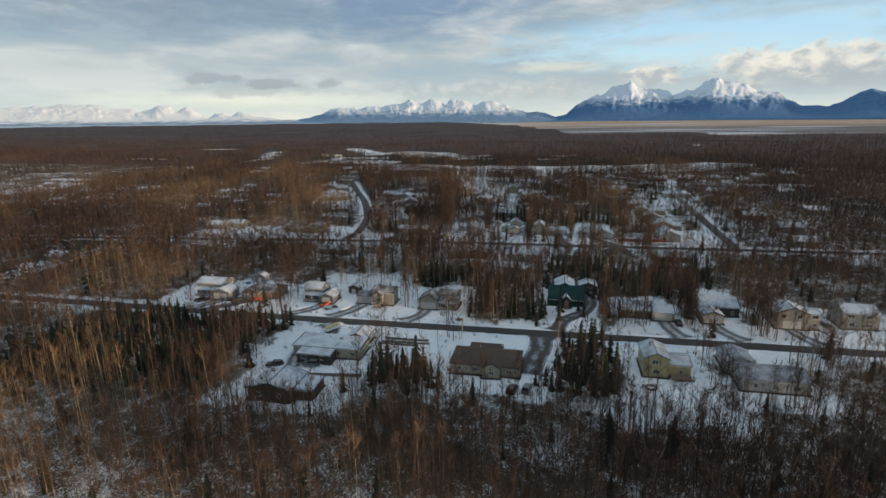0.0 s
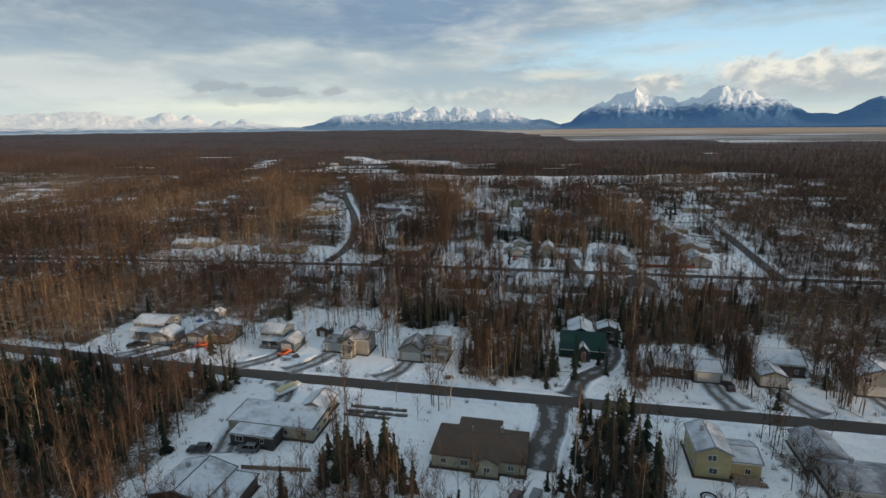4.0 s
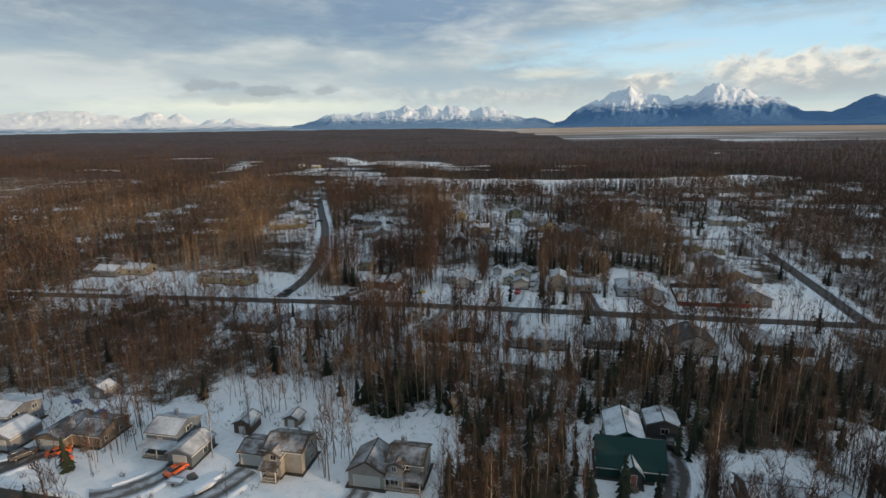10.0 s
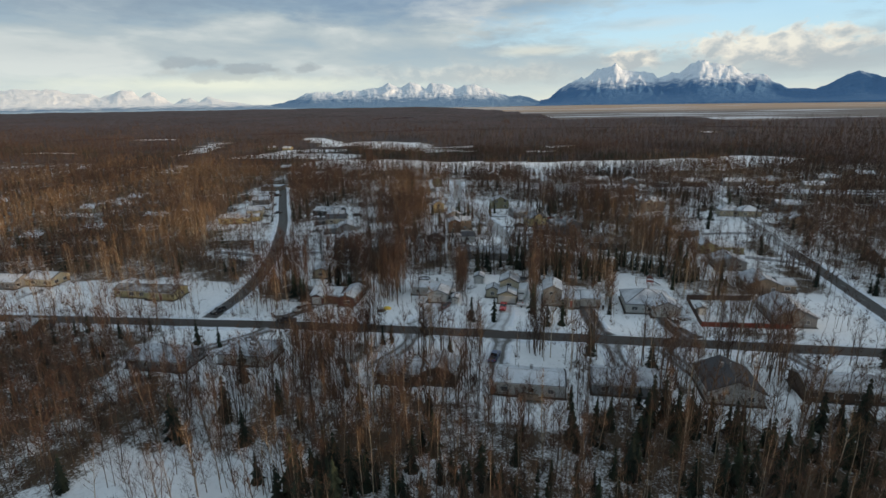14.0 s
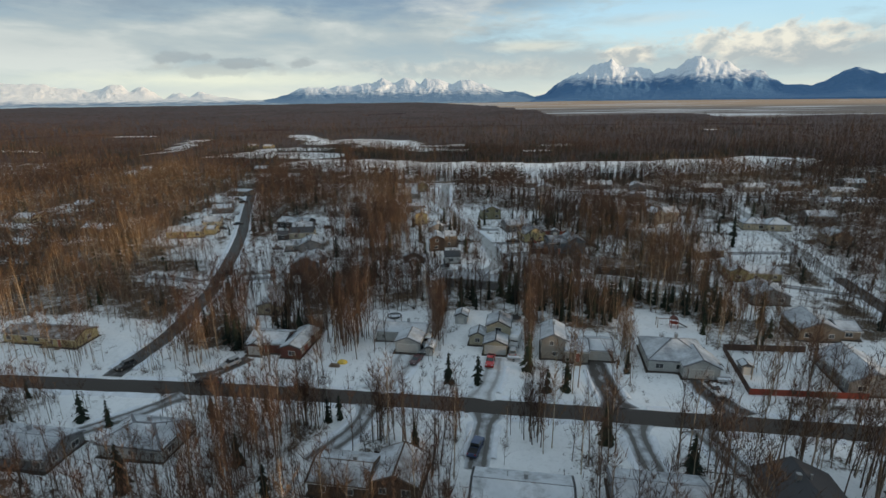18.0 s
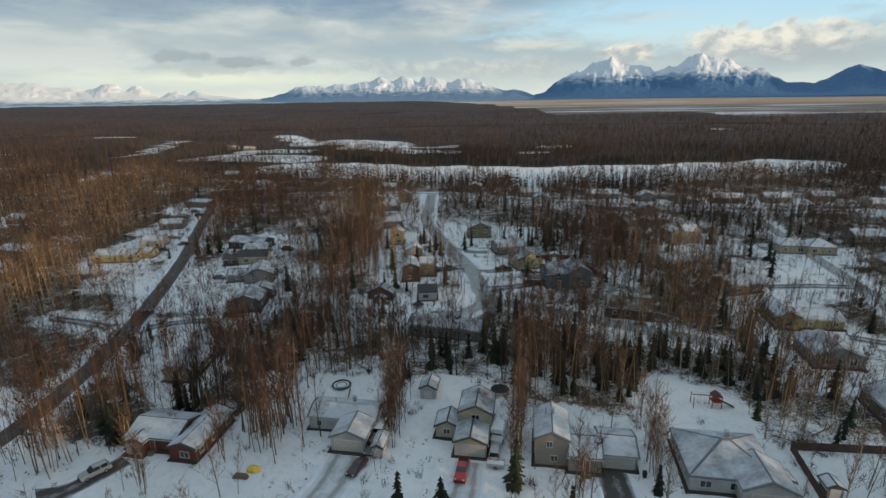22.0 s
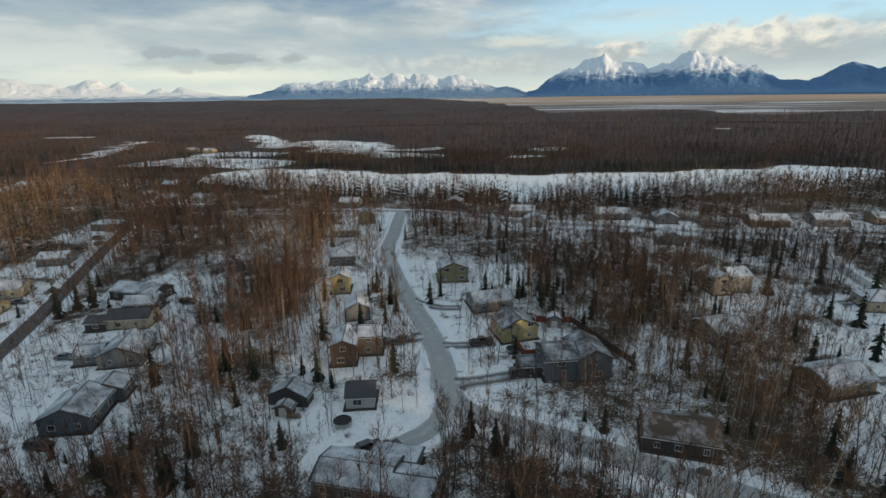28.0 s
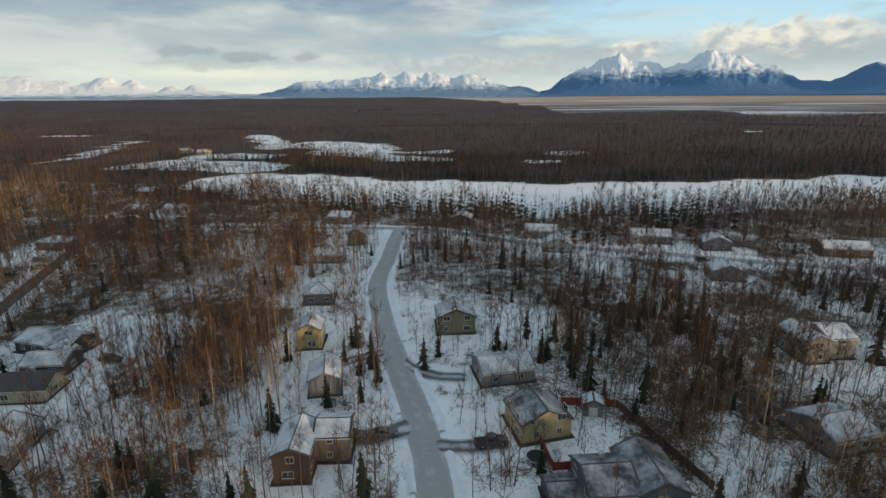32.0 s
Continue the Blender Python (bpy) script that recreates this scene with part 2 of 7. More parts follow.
def road_material(name, dark, pale, snowy, amp=1.0):
    """Driven tracks along the road, snow dust between them. The x of the UV map runs across."""
    m, n, b = material(name, 0.75, 0.0, 0.3)
    p = place(n)
    u = n.add("ShaderNodeSeparateXYZ", {0: n.add("ShaderNodeUVMap", uv_map="across").outputs[0]}).outputs["X"]
    tracks = n.ramp(u, [(0.0, 0.8), (0.14, 0.5), (0.24, 0.0), (0.34, 0.45), (0.5, 0.6), (0.66, 0.45), (0.76, 0.0), (0.86, 0.5), (1.0, 0.8)])
    f = n.math("ADD", n.math("MULTIPLY", tracks, amp), n.math("MULTIPLY", n.noise(p, 0.45, 6.0, 0.65), 0.8))
    k = n.ramp(f, [(0.95 - snowy, 0.0), (1.25 - snowy, 1.0)])
    base = n.mix(n.noise(p, 3.0, 6.0, 0.7), tuple(c * 0.7 for c in dark), tuple(c * 1.3 for c in dark))
    wire(n, b.inputs["Base Color"], n.mix(k, base, pale))
    bump(n, b, n.noise(p, 5.0, 5.0), 0.3, 0.03)
    return m


def bark_material(name, a, c_, d):
    m, n, b = material(name, 0.85)
    t = n.add("ShaderNodeAttribute", attribute_name="tone").outputs["Fac"]
    p = place(n)
    col = n.ramp(t, [(0.0, a), (0.55, c_), (1.0, d)])
    col = n.mix(n.ramp(n.noise(p, 1.3, 4.0), [(0.4, 0.0), (0.75, 0.55)]), col, tuple(v * 0.3 for v in a))
    wire(n, b.inputs["Base Color"], col)
    return m


def mountain_material(name, lo, hi, line=0.36, dim=(0.54, 0.63, 0.73), bright=(0.80, 0.84, 0.88)):
    m, n, b = material(name, 0.9, 0.0, 0.1)
    p = place(n)
    h = n.add("ShaderNodeAttribute", attribute_name="rise").outputs["Fac"]
    f = n.math("ADD", h, n.math("MULTIPLY", n.math("SUBTRACT", n.noise(p, 0.013, 9.0, 0.68), 0.5), 0.70))
    k = n.ramp(f, [(line + 0.03, 0.0), (line + 0.24, 1.0)])
    haze_rock = n.mix(n.noise(p, 0.02, 6.0), lo, hi)
    # dim and bright snow tones put shade and sunlight into the colour
    snow = n.mix(n.noise(p, 0.03, 6.0), dim, bright)
    wire(n, b.inputs["Base Color"], n.mix(k, haze_rock, snow))
    bump(n, b, n.noise(p, 0.016, 9.0, 0.62), 0.8, 22.0)
    return m


def flats_material():
    m, n, b = material("river_flats", 0.9)
    p = n.add("ShaderNodeMapping", {"Vector": place(n), "Scale": (0.16, 1.0, 1.0)}).outputs[0]
    f = n.noise(p, 0.009, 6.0, 0.6)
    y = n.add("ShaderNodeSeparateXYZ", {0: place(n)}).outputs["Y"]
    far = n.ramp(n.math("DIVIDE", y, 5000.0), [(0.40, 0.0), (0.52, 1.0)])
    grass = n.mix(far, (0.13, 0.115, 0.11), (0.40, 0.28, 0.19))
    k = n.ramp(f, [(0.53, 0.0), (0.62, 1.0)])
    wire(n, b.inputs["Base Color"], n.mix(n.math("MULTIPLY", k, 0.85), grass, (0.62, 0.66, 0.72)))
    return m


MAT = {}
MAT["ground"] = ground_material()
MAT["asphalt"] = road_material("worn_asphalt", (0.056, 0.048, 0.043), (0.24, 0.24, 0.25), 0.08, 0.45)
MAT["side_road"] = road_material("snow_dusted_asphalt", (0.075, 0.071, 0.069), (0.34, 0.35, 0.37), 0.24, 0.5)
MAT["ice_road"] = road_material("packed_snow_road", (0.33, 0.335, 0.335), (0.50, 0.515, 0.54), 0.36, 0.4)
MAT["drive"] = road_material("tracked_snow_drive", (0.13, 0.125, 0.12), (0.52, 0.55, 0.59), 0.28, 0.8)
MAT["drive_light"] = road_material("lightly_tracked_snow", (0.34, 0.34, 0.345), (0.62, 0.645, 0.675), 0.42, 0.7)
MAT["drive_dark"] = road_material("bare_gravel_drive", (0.075, 0.067, 0.062), (0.48, 0.50, 0.54), 0.24, 0.65)
MAT["berm"] = worn("ploughed_snow", (0.70, 0.73, 0.78), 0.9, 0.0, 0.15, 0.6, 5.0, 0.5)
MAT["bark"] = bark_material("birch_bark", (0.060, 0.046, 0.036), (0.165, 0.125, 0.092), (0.52, 0.44, 0.33))
# the palest twig tone holds the gold of the low sun
MAT["twig"] = bark_material("bare_twigs", (0.040, 0.025, 0.021), (0.074, 0.043, 0.030), (0.18, 0.112, 0.060))
MAT["needles"] = bark_material("spruce_needles", (0.011, 0.017, 0.012), (0.018, 0.027, 0.017), (0.034, 0.044, 0.023))
MAT["canopy"] = worn("far_bare_canopy", (0.043, 0.031, 0.034), 0.95, 0.0, 0.5, 0.005, 0.05, 0.4)
# the blue of distance haze is mixed into these mountain colours
MAT["haze_rock"] = mountain_material("haze_tinted_rock_and_snow", (0.064, 0.150, 0.29), (0.10, 0.205, 0.36))
MAT["far_haze_rock"] = mountain_material("pale_haze_tinted_rock_and_snow", (0.16, 0.245, 0.36), (0.24, 0.35, 0.48), 0.15, (0.70, 0.74, 0.78), (0.93, 0.92, 0.88))
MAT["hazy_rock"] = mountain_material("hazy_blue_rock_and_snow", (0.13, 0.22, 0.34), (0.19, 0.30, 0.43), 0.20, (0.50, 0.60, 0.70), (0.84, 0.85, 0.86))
MAT["flats"] = flats_material()
for key, c in dict(white=(0.44, 0.45, 0.44), cream=(0.39, 0.36, 0.27), grey=(0.20, 0.205, 0.21), beige=(0.28, 0.26, 0.23), yellow=(0.40, 0.35, 0.19), brown=(0.11, 0.075, 0.055), red=(0.13, 0.05, 0.038), green=(0.012, 0.045, 0.040), blue=(0.11, 0.135, 0.16), tan=(0.21, 0.165, 0.125), dark=(0.065, 0.062, 0.062), olive=(0.22, 0.215, 0.13), rose=(0.27, 0.19, 0.16)).items():
    MAT[key] = siding(key + "_siding", c)
for key, c in dict(shingle=(0.065, 0.065, 0.07), brown_shingle=(0.085, 0.06, 0.045), grey_shingle=(0.16, 0.165, 0.18), green_metal=(0.014, 0.046, 0.043)).items():
    MAT[key] = worn(key, c, 0.85, 0.0, 0.3, 0.8, 8.0, 0.4)
    for tag, amount in (("_bare", 0.0), ("_dust", 0.26), ("_thin", 0.68), ("_deep", 1.0)):
        MAT[key + tag] = roof_snow(key + tag + "_snow", c, amount)
MAT["trim"] = worn("white_trim", (0.52, 0.52, 0.50), 0.55, 0.0, 0.15)
MAT["darktrim"] = worn("dark_trim", (0.10, 0.09, 0.08), 0.6)
MAT["door"] = worn("painted_door", (0.30, 0.11, 0.08), 0.5)
MAT["garage"] = worn("garage_door_panel", (0.44, 0.43, 0.41), 0.55, 0.0, 0.08)
MAT["wood"] = worn("grey_boards", (0.20, 0.15, 0.11), 0.85, 0.0, 0.35, 1.5, 12.0)
MAT["redwood"] = worn("red_fence_boards", (0.26, 0.055, 0.035), 0.8, 0.0, 0.3, 1.0, 10.0)
MAT["brownfence"] = worn("brown_fence_boards", (0.085, 0.055, 0.045), 0.85, 0.0, 0.3, 1.0, 10.0)
MAT["metal"] = worn("galvanised_metal", (0.42, 0.43, 0.44), 0.4, 0.8, 0.1)
MAT["black"] = worn("black_plastic", (0.02, 0.02, 0.022), 0.6)
MAT["rubber"] = worn("tyre_rubber", (0.018, 0.018, 0.018), 0.85)
MAT["bluetarp"] = worn("blue_tarpaulin", (0.05, 0.12, 0.30), 0.5)
MAT["gravel"] = worn("bare_wet_gravel", (0.060, 0.052, 0.046), 0.9, 0.0, 0.4, 0.9, 7.0, 0.6)
MAT["canvas"] = worn("faded_yellow_canvas", (0.50, 0.43, 0.26), 0.8, 0.0, 0.2)
MAT["snow"] = worn("settled_snow", (0.74, 0.77, 0.82), 0.9, 0.0, 0.1, 0.7, 6.0, 0.4)


def glass_material(name, c, rough):
    m, n, b = material(name, rough, 0.0, 0.8)
    wire(n, b.inputs["Base Color"], c)
    return m


MAT["pane"] = glass_material("dark_window_glass", (0.018, 0.022, 0.027), 0.08)
MAT["lamp"] = glass_material("clear_lamp_glass", (0.65, 0.65, 0.62), 0.15)
MAT["redlamp"] = glass_material("red_lamp_glass", (0.35, 0.02, 0.02), 0.2)


def paint(name, c):
    m, n, b = material(name, 0.3, 0.0, 0.5)
    b.inputs["Coat Weight"].default_value = 0.5
    p = place(n)
    wire(n, b.inputs["Base Color"], n.mix(n.ramp(n.noise(p, 2.5, 5.0), [(0.55, 0.0), (0.85, 0.35)]), c, (0.22, 0.21, 0.20)))
    return m


for key, c in dict(car_red=(0.36, 0.008, 0.010), car_orange=(0.75, 0.13, 0.03), car_white=(0.72, 0.73, 0.74), car_black=(0.015, 0.015, 0.018), car_silver=(0.35, 0.37, 0.39), car_blue=(0.03, 0.06, 0.15), car_maroon=(0.055, 0.009, 0.013), car_grey=(0.10, 0.11, 0.12), car_yellow=(0.65, 0.45, 0.05)).items():
    MAT[key] = paint(key, c)

# ---- ground plan ----


def ground_z(x, y):
    x, y = np.asarray(x, float), np.asarray(y, float)
    r = np.hypot(x, y)
    return -0.5 + 0.0087 * np.clip(x, -300, 300) + 0.0267 * np.clip(y, -40, 560) + 0.0083 * np.maximum(0, r - 620)


def gz(x, y):
    return float(ground_z(x, y))


def ripple(x, y, size, seed=0.0):
    """Smooth noise from a few waves, about -1 to 1, for whole arrays."""
    rng = np.random.RandomState(int(seed * 10) + 7)
    out = np.zeros_like(np.asarray(x, float))
    for i in range(7):
        a, ph = rng.uniform(0, 6.283), rng.uniform(0, 6.283)
        k = 6.283 / (size * rng.uniform(0.6, 1.7))
        out = out + np.sin(k * (x * math.cos(a) + y * math.sin(a)) + ph)
    return out / 3.2


def smooth(points, step=4.0):
    """A smooth line through a few points."""
    p = [Vector(q) for q in points]
    p = [p[0] * 2 - p[1]] + p + [p[-1] * 2 - p[-2]]
    out = []
    for a, b, c, d in zip(p, p[1:], p[2:], p[3:]):
        n = max(1, int((c - b).length / step))
        for i in range(n):
            t = i / n
            out.append(0.5 * (2 * b + (c - a) * t + (2 * a - 5 * b + 4 * c - d) * t * t + (3 * b - a - 3 * c + d) * t ** 3))
    return out + [p[-2]]


# name, material, width, line
ROADS = [
    ("road_1", "asphalt", 5.0, [(-420, 165), (-250, 159), (-139, 156.2), (-80, 154.5), (5, 154.1), (100, 154), (320, 153)]),
    ("road_2", "asphalt", 5.2, [(-420, 238), (-184, 254.0), (-110, 258.2), (-60, 260.4), (40, 260.9), (330, 261)]),
    ("road_3", "side_road", 5.0, [(-107, 262), (-107.5, 283), (-112, 305), (-119, 328), (-139, 377), (-160, 420), (-186, 474)]),
    ("road_4", "side_road", 5.0, [(86, 262), (87, 300), (87.6, 325), (88, 348)]),
    ("road_5", "ice_road", 5.6, [(-24, 358), (-26, 368), (-32, 384), (-41, 403), (-50, 424), (-58, 447), (-61, 470), (-64, 490), (-66, 506)]),
    ("road_6", "ice_road", 4.8, [(-150, 503), (-100, 506), (-54, 507), (-8, 491), (37, 484), (92, 475), (200, 470)]),
    ("road_7", "ice_road", 4.2, [(-23, 356), (-23.6, 347), (-28.5, 341), (-34, 337.8), (-40, 336)]),
    ("road_8", "ice_road", 5.6, [(-25, 362), (-20, 352), (-8, 347), (6, 342), (20, 336), (36, 330)]),
    ("road_9", "ice_road", 5.0, [(-500, 470), (-465, 400), (-440, 300)]),
    ("road_11", "ice_road", 4.4, [(88, 346), (90, 400), (92, 472)]),
    ("road_10", "ice_road", 5.0, [(-260, 130), (-236, 185), (-228, 225), (-222, 247)]),
]
DRIVES = [
    ("drive", 5.0, [(-119, 168), (-122, 163), (-127, 156.9)]),
    ("drive_dark", 5.0, [(-109, 169), (-113, 163), (-119, 156.9)]),
    ("drive", 5.0, [(-79.5, 169), (-81, 164), (-88, 156.9)]),
    ("drive", 5.6, [(-64.5, 170), (-67, 164), (-72, 156.9)]),
    ("drive", 5.2, [(-41, 168), (-42, 163), (-46, 156.9)]),
    ("drive_dark", 5.0, [(14, 192), (15, 183), (12.5, 174), (6, 166), (3, 156.9)]),
    ("drive", 5.4, [(37, 169), (37.5, 164), (40, 156.9)]),
    ("drive", 5.4, [(51.5, 169), (53, 163), (57, 156.9)]),
    ("drive", 5.0, [(73, 168), (74, 163), (77, 156.9)]),
    ("drive", 5.0, [(-71, 151.8), (-66, 144), (-70, 132), (-68, 122)]),
    ("drive_dark", 7.0, [(-1, 151.8), (-1.5, 143), (-3.0, 136), (-4.0, 128)]),
    ("drive_dark", 4.0, [(-79, 274), (-82, 268), (-86, 263.1)]),
    ("drive_light", 6.0, [(-40.5, 280), (-41, 272), (-44, 263.2)]),
    ("drive_light", 5.0, [(-19, 281), (-19.3, 272), (-21, 263.2)]),
    ("drive_dark", 5.0, [(4.5, 282), (5.4, 273), (7, 263.2)]),
    ("drive_dark", 5.4, [(26, 277), (26.2, 272), (30, 263.2)]),
    ("drive", 4.4, [(-43, 258.2), (-44, 250), (-49, 240)]),
    ("drive", 4.4, [(-19, 258.2), (-19.5, 250), (-19.6, 242)]),
    ("drive", 4.4, [(9, 258.2), (9.5, 250), (11, 242)]),
    ("drive", 4.4, [(21, 258.2), (23, 252), (26, 244)]),
    ("drive", 4.4, [(50, 258.2), (54, 250), (56, 244)]),
    ("drive", 4.4, [(-85, 257.0), (-90, 250), (-98, 242)]),
    ("drive", 4.0, [(-122, 322), (-132, 324), (-145, 326)]),
    ("drive", 4.0, [(-117, 318), (-108, 326), (-97, 330)]),
    ("drive", 5.0, [(-32, 381), (-38, 377), (-43, 376)]),
    ("drive", 4.0, [(-29, 376), (-21, 377), (-15, 379)]),
    ("drive", 4.6, [(-22, 360), (-14, 363), (-7, 366)]),
    ("drive", 4.0, [(-43, 407), (-50, 402), (-55, 398)]),
    ("drive", 4.0, [(-40, 402), (-32, 398), (-25, 398)]),
    ("drive", 4.0, [(86, 330), (76, 334), (68, 337)]),
    ("drive", 4.0, [(88, 372), (76, 372), (62, 370)]),
    ("drive", 4.0, [(90, 410), (84, 412), (76, 410)]),
]
# open snow: x0, x1, y0, y1
YARDS_A = [(-80, -48, 103, 152), (-50, -24, 127, 152), (-29, 1, 117, 152), (20, 41, 111, 152), (46, 66, 120, 152), (-142, -97, 160, 188), (-96, -27, 160, 190), (-88, -52, 188, 204), (-44, -29, 186, 193), (-2, 17, 172, 196), (0, 14, 158, 172), (23, 41, 159, 190), (47, 62, 159, 200), (67, 84, 159, 184), (86, 104, 160, 186), (-27, 3, 158, 162)]
YARDS_B = [(-21, -3, 222, 258), (-46, -28, 228, 240), (1, 18, 230, 244), (24, 38, 226, 246), (-112, -70, 230, 257), (44, 62, 232, 246), (-60, 60, 251, 258), (-160, -112, 262, 290), (-201, -184, 262, 286), (-180, -160, 262, 286), (-190, -160, 240, 250), (-104, -64, 264, 277), (-66, -34, 264, 304), (-33, -11, 264, 306), (-10, 10, 264, 298), (12, 33, 264, 307), (35, 57, 271, 291), (60, 85, 264, 300), (56, 70, 293, 310)]
YARDS_C = [(-60, -30, 342, 352), (-40, -24, 345, 356), (-40, -20, 372, 392), (-22, -4, 374, 392), (-8, 4, 374, 388), (-58, -40, 362, 382), (-68, -52, 384, 400), (-72, -56, 400, 425), (-84, -64, 425, 450), (-90, -68, 455, 500), (-38, -24, 402, 424), (46, 66, 330, 348), (48, 72, 350, 372), (44, 72, 404, 424), (70, 104, 392, 412), (-20, 4, 478, 488)]
YARDS_D = [(24, 60, 478, 500), (78, 108, 480, 500), (-100, -82, 330, 345), (-130, -98, 352, 384), (-180, -150, 365, 405), (-190, -165, 412, 430), (-206, -182, 450, 476), (-135, -112, 390, 402), (-245, -233, 196, 206), (-215, -200, 360, 372), (-388, -372, 338, 358), (-386, -374, 366, 398), (-365, -352, 408, 418), (-280, -262, 385, 394), (-340, -318, 545, 560), (-285, -262, 418, 436), (100, 150, 484, 500), (30, 56, 452, 466), (-215, -175, 515, 530), (-478, -466, 380, 450), (-92, -80, 292, 312)]
YARDS_E = [(24, 70, 234, 250), (-62, -48, 362, 376), (-95, -80, 364, 378), (-125, -96, 396, 416), (-66, -54, 381, 400), (-46, -30, 402, 436), (-25, -7, 414, 436), (8, 22, 369, 377), (52, 70, 408, 430), (-122, -92, 335, 352), (-122, -104, 384, 396), (14, 30, 303, 311), (46, 74, 312, 356), (60, 95, 362, 396), (-160, -126, 346, 372)]
YARDS = YARDS_A + YARDS_B + YARDS_C + YARDS_D + YARDS_E
# thin wood with snow between the stems
SPARSE = [(-98, -48, 338, 376), (-200, -122, 340, 410), (-110, -96, 352, 400), (-60, 20, 440, 476), (-70, 60, 247, 258)]
# frozen marsh: x0, y0, x1, y1, half width
MARSH = [(-110, 588, -20, 578, 38), (-20, 578, 60, 584, 38), (60, 584, 130, 606, 40), (130, 606, 190, 634, 26), (-110, 594, -200, 612, 34), (-320, 676, -290, 700, 20), (-295, 690, -215, 672, 24), (-300, 738, -250, 745, 18), (-373, 960, -311, 880, 14), (-311, 880, -272, 815, 16), (-240, 850, -180, 815, 34), (-200, 782, -150, 752, 20), (-137, 776, -96, 783, 9), (-140, 735, -86, 727, 10)]
# clearings and ponds deep in the woods
MARSH += [(-455, 1613, -373, 1644, 14), (-421, 668, -414, 718, 4), (-414, 718, -434, 757, 8), (-434, 757, -471, 859, 9), (10, 775, 24, 780, 8), (-12, 721, 2, 722, 6), (-640, 915, -610, 925, 8), (-560, 690, -620, 700, 6), (250, 1004, 262, 1010, 6)]


def road_gap(x, y):
    """The way to the nearest road's edge."""
    best = np.full(np.shape(x), 1e9)
    lines = [(w, pts) for _, _, w, pts in ROADS] + [(w, pts) for _, w, pts in DRIVES]
    for w, pts in lines:
        line = smooth(pts, 25.0)
        for a, b in zip(line, line[1:]):
            dx, dy = b.x - a.x, b.y - a.y
            t = np.clip(((x - a.x) * dx + (y - a.y) * dy) / (dx * dx + dy * dy), 0, 1)
            best = np.minimum(best, np.hypot(x - a.x - t * dx, y - a.y - t * dy) - w / 2)
    return best


def rect_gap(x, y, x0, x1, y0, y1):
    dx = np.maximum(x0 - x, x - x1)
    dy = np.maximum(y0 - y, y - y1)
    return np.maximum(dx, dy)


def yard_gap(x, y):
    best = np.full(np.shape(x), 1e9)
    for q in YARDS:
        best = np.minimum(best, rect_gap(x, y, *q))
    return best + 2.2 * ripple(x, y, 14.0, 3)


def marsh_gap(x, y):
    best = np.full(np.shape(x), 1e9)
    for x0, y0, x1, y1, hw in MARSH:
        dx, dy = x1 - x0, y1 - y0
        t = np.clip(((x - x0) * dx + (y - y0) * dy) / (dx * dx + dy * dy), 0, 1)
        best = np.minimum(best, np.hypot(x - x0 - t * dx, y - y0 - t * dy) - hw)
    return best + 6.0 * ripple(x, y, 60.0, 5)


def in_flats(x, y):
    """Right of the woods, the bare river flats."""
    r = np.hypot(x, y)
    az = np.degrees(np.arctan2(x, y))
    edge = 1430 + 90 * ripple(x, y, 400, 9) + np.maximum(0, 2 - az) * 190
    return (r > edge) & (az > -12)


# stands where the wood closes up: x0, x1, y0, y1
DENSE = [(-165, -88, 95, 150), (-104, -66, 386, 500), (-16, 26, 311, 346), (-26, 0, 163, 207), (62, 84, 196, 255), (-94, -30, 206, 216), (-6, 62, 188, 231), (24, 44, 425, 470), (-30, -4, 440, 470), (-36, -30, 268, 300), (-200, -112, 291, 335), (-70, -48, 219, 232), (-160, -96, 192, 228), (-275, -192, 205, 251)]


def thick(x, y):
    """How thickly the wood stands, 0 to 1."""
    t = np.where(rect_gap(x, y, -140, 108, 298, 508) < 0, np.where(x > -5, 0.92, 0.80), np.where((y > 190) & (y < 246), np.where((x < -55) & (x > -100), 0.70, 0.88), 0.74))
    for q in SPARSE:
        t = np.where(rect_gap(x, y, *q) < 0, 0.74, t)
    for x0, x1, y0, y1 in DENSE:
        t = np.maximum(t, np.clip(0.75 - rect_gap(x, y, x0, x1, y0, y1) / 10.0, 0.2, 1.0))
    wild = np.maximum.reduce([(-128 - x) / 30.0, (112 - y) / 16.0, (y - 508) / 25.0, (x - 125) / 60.0])
    t = np.maximum(t, np.clip(0.6 + wild, 0.2, 1.0))
    return np.clip(t + 0.16 * ripple(x, y, 24.0, 8), 0.2, 1.0)


def mesh_from(name, verts, faces, mats, index=None, tone=None, soft=False):
    """A mesh from arrays of corners and of triangles or quads."""
    me = bpy.data.meshes.new(name)
    verts, faces = np.asarray(verts, np.float32), np.asarray(faces, np.int32)
    k = faces.shape[1]
    me.vertices.add(len(verts))
    me.vertices.foreach_set("co", verts.ravel())
    me.loops.add(faces.size)
    me.loops.foreach_set("vertex_index", faces.ravel())
    me.polygons.add(len(faces))
    me.polygons.foreach_set("loop_start", np.arange(0, faces.size, k, dtype=np.int32))
    me.polygons.foreach_set("loop_total", np.full(len(faces), k, np.int32))
    for m in mats:
        me.materials.append(m)
    if index is not None:
        me.polygons.foreach_set("material_index", np.asarray(index, np.int32))
    me.polygons.foreach_set("use_smooth", np.full(len(faces), soft))
    if tone is not None:
        me.attributes.new("tone", "FLOAT", "POINT").data.foreach_set("value", np.asarray(tone, np.float32))
    me.update(calc_edges=True)
    return me


def grid_faces(nx, ny):
    i = np.arange(nx - 1)[None, :] + np.arange(ny - 1)[:, None] * nx
    i = i.ravel()
    return np.stack([i, i + 1, i + 1 + nx, i + nx], 1)


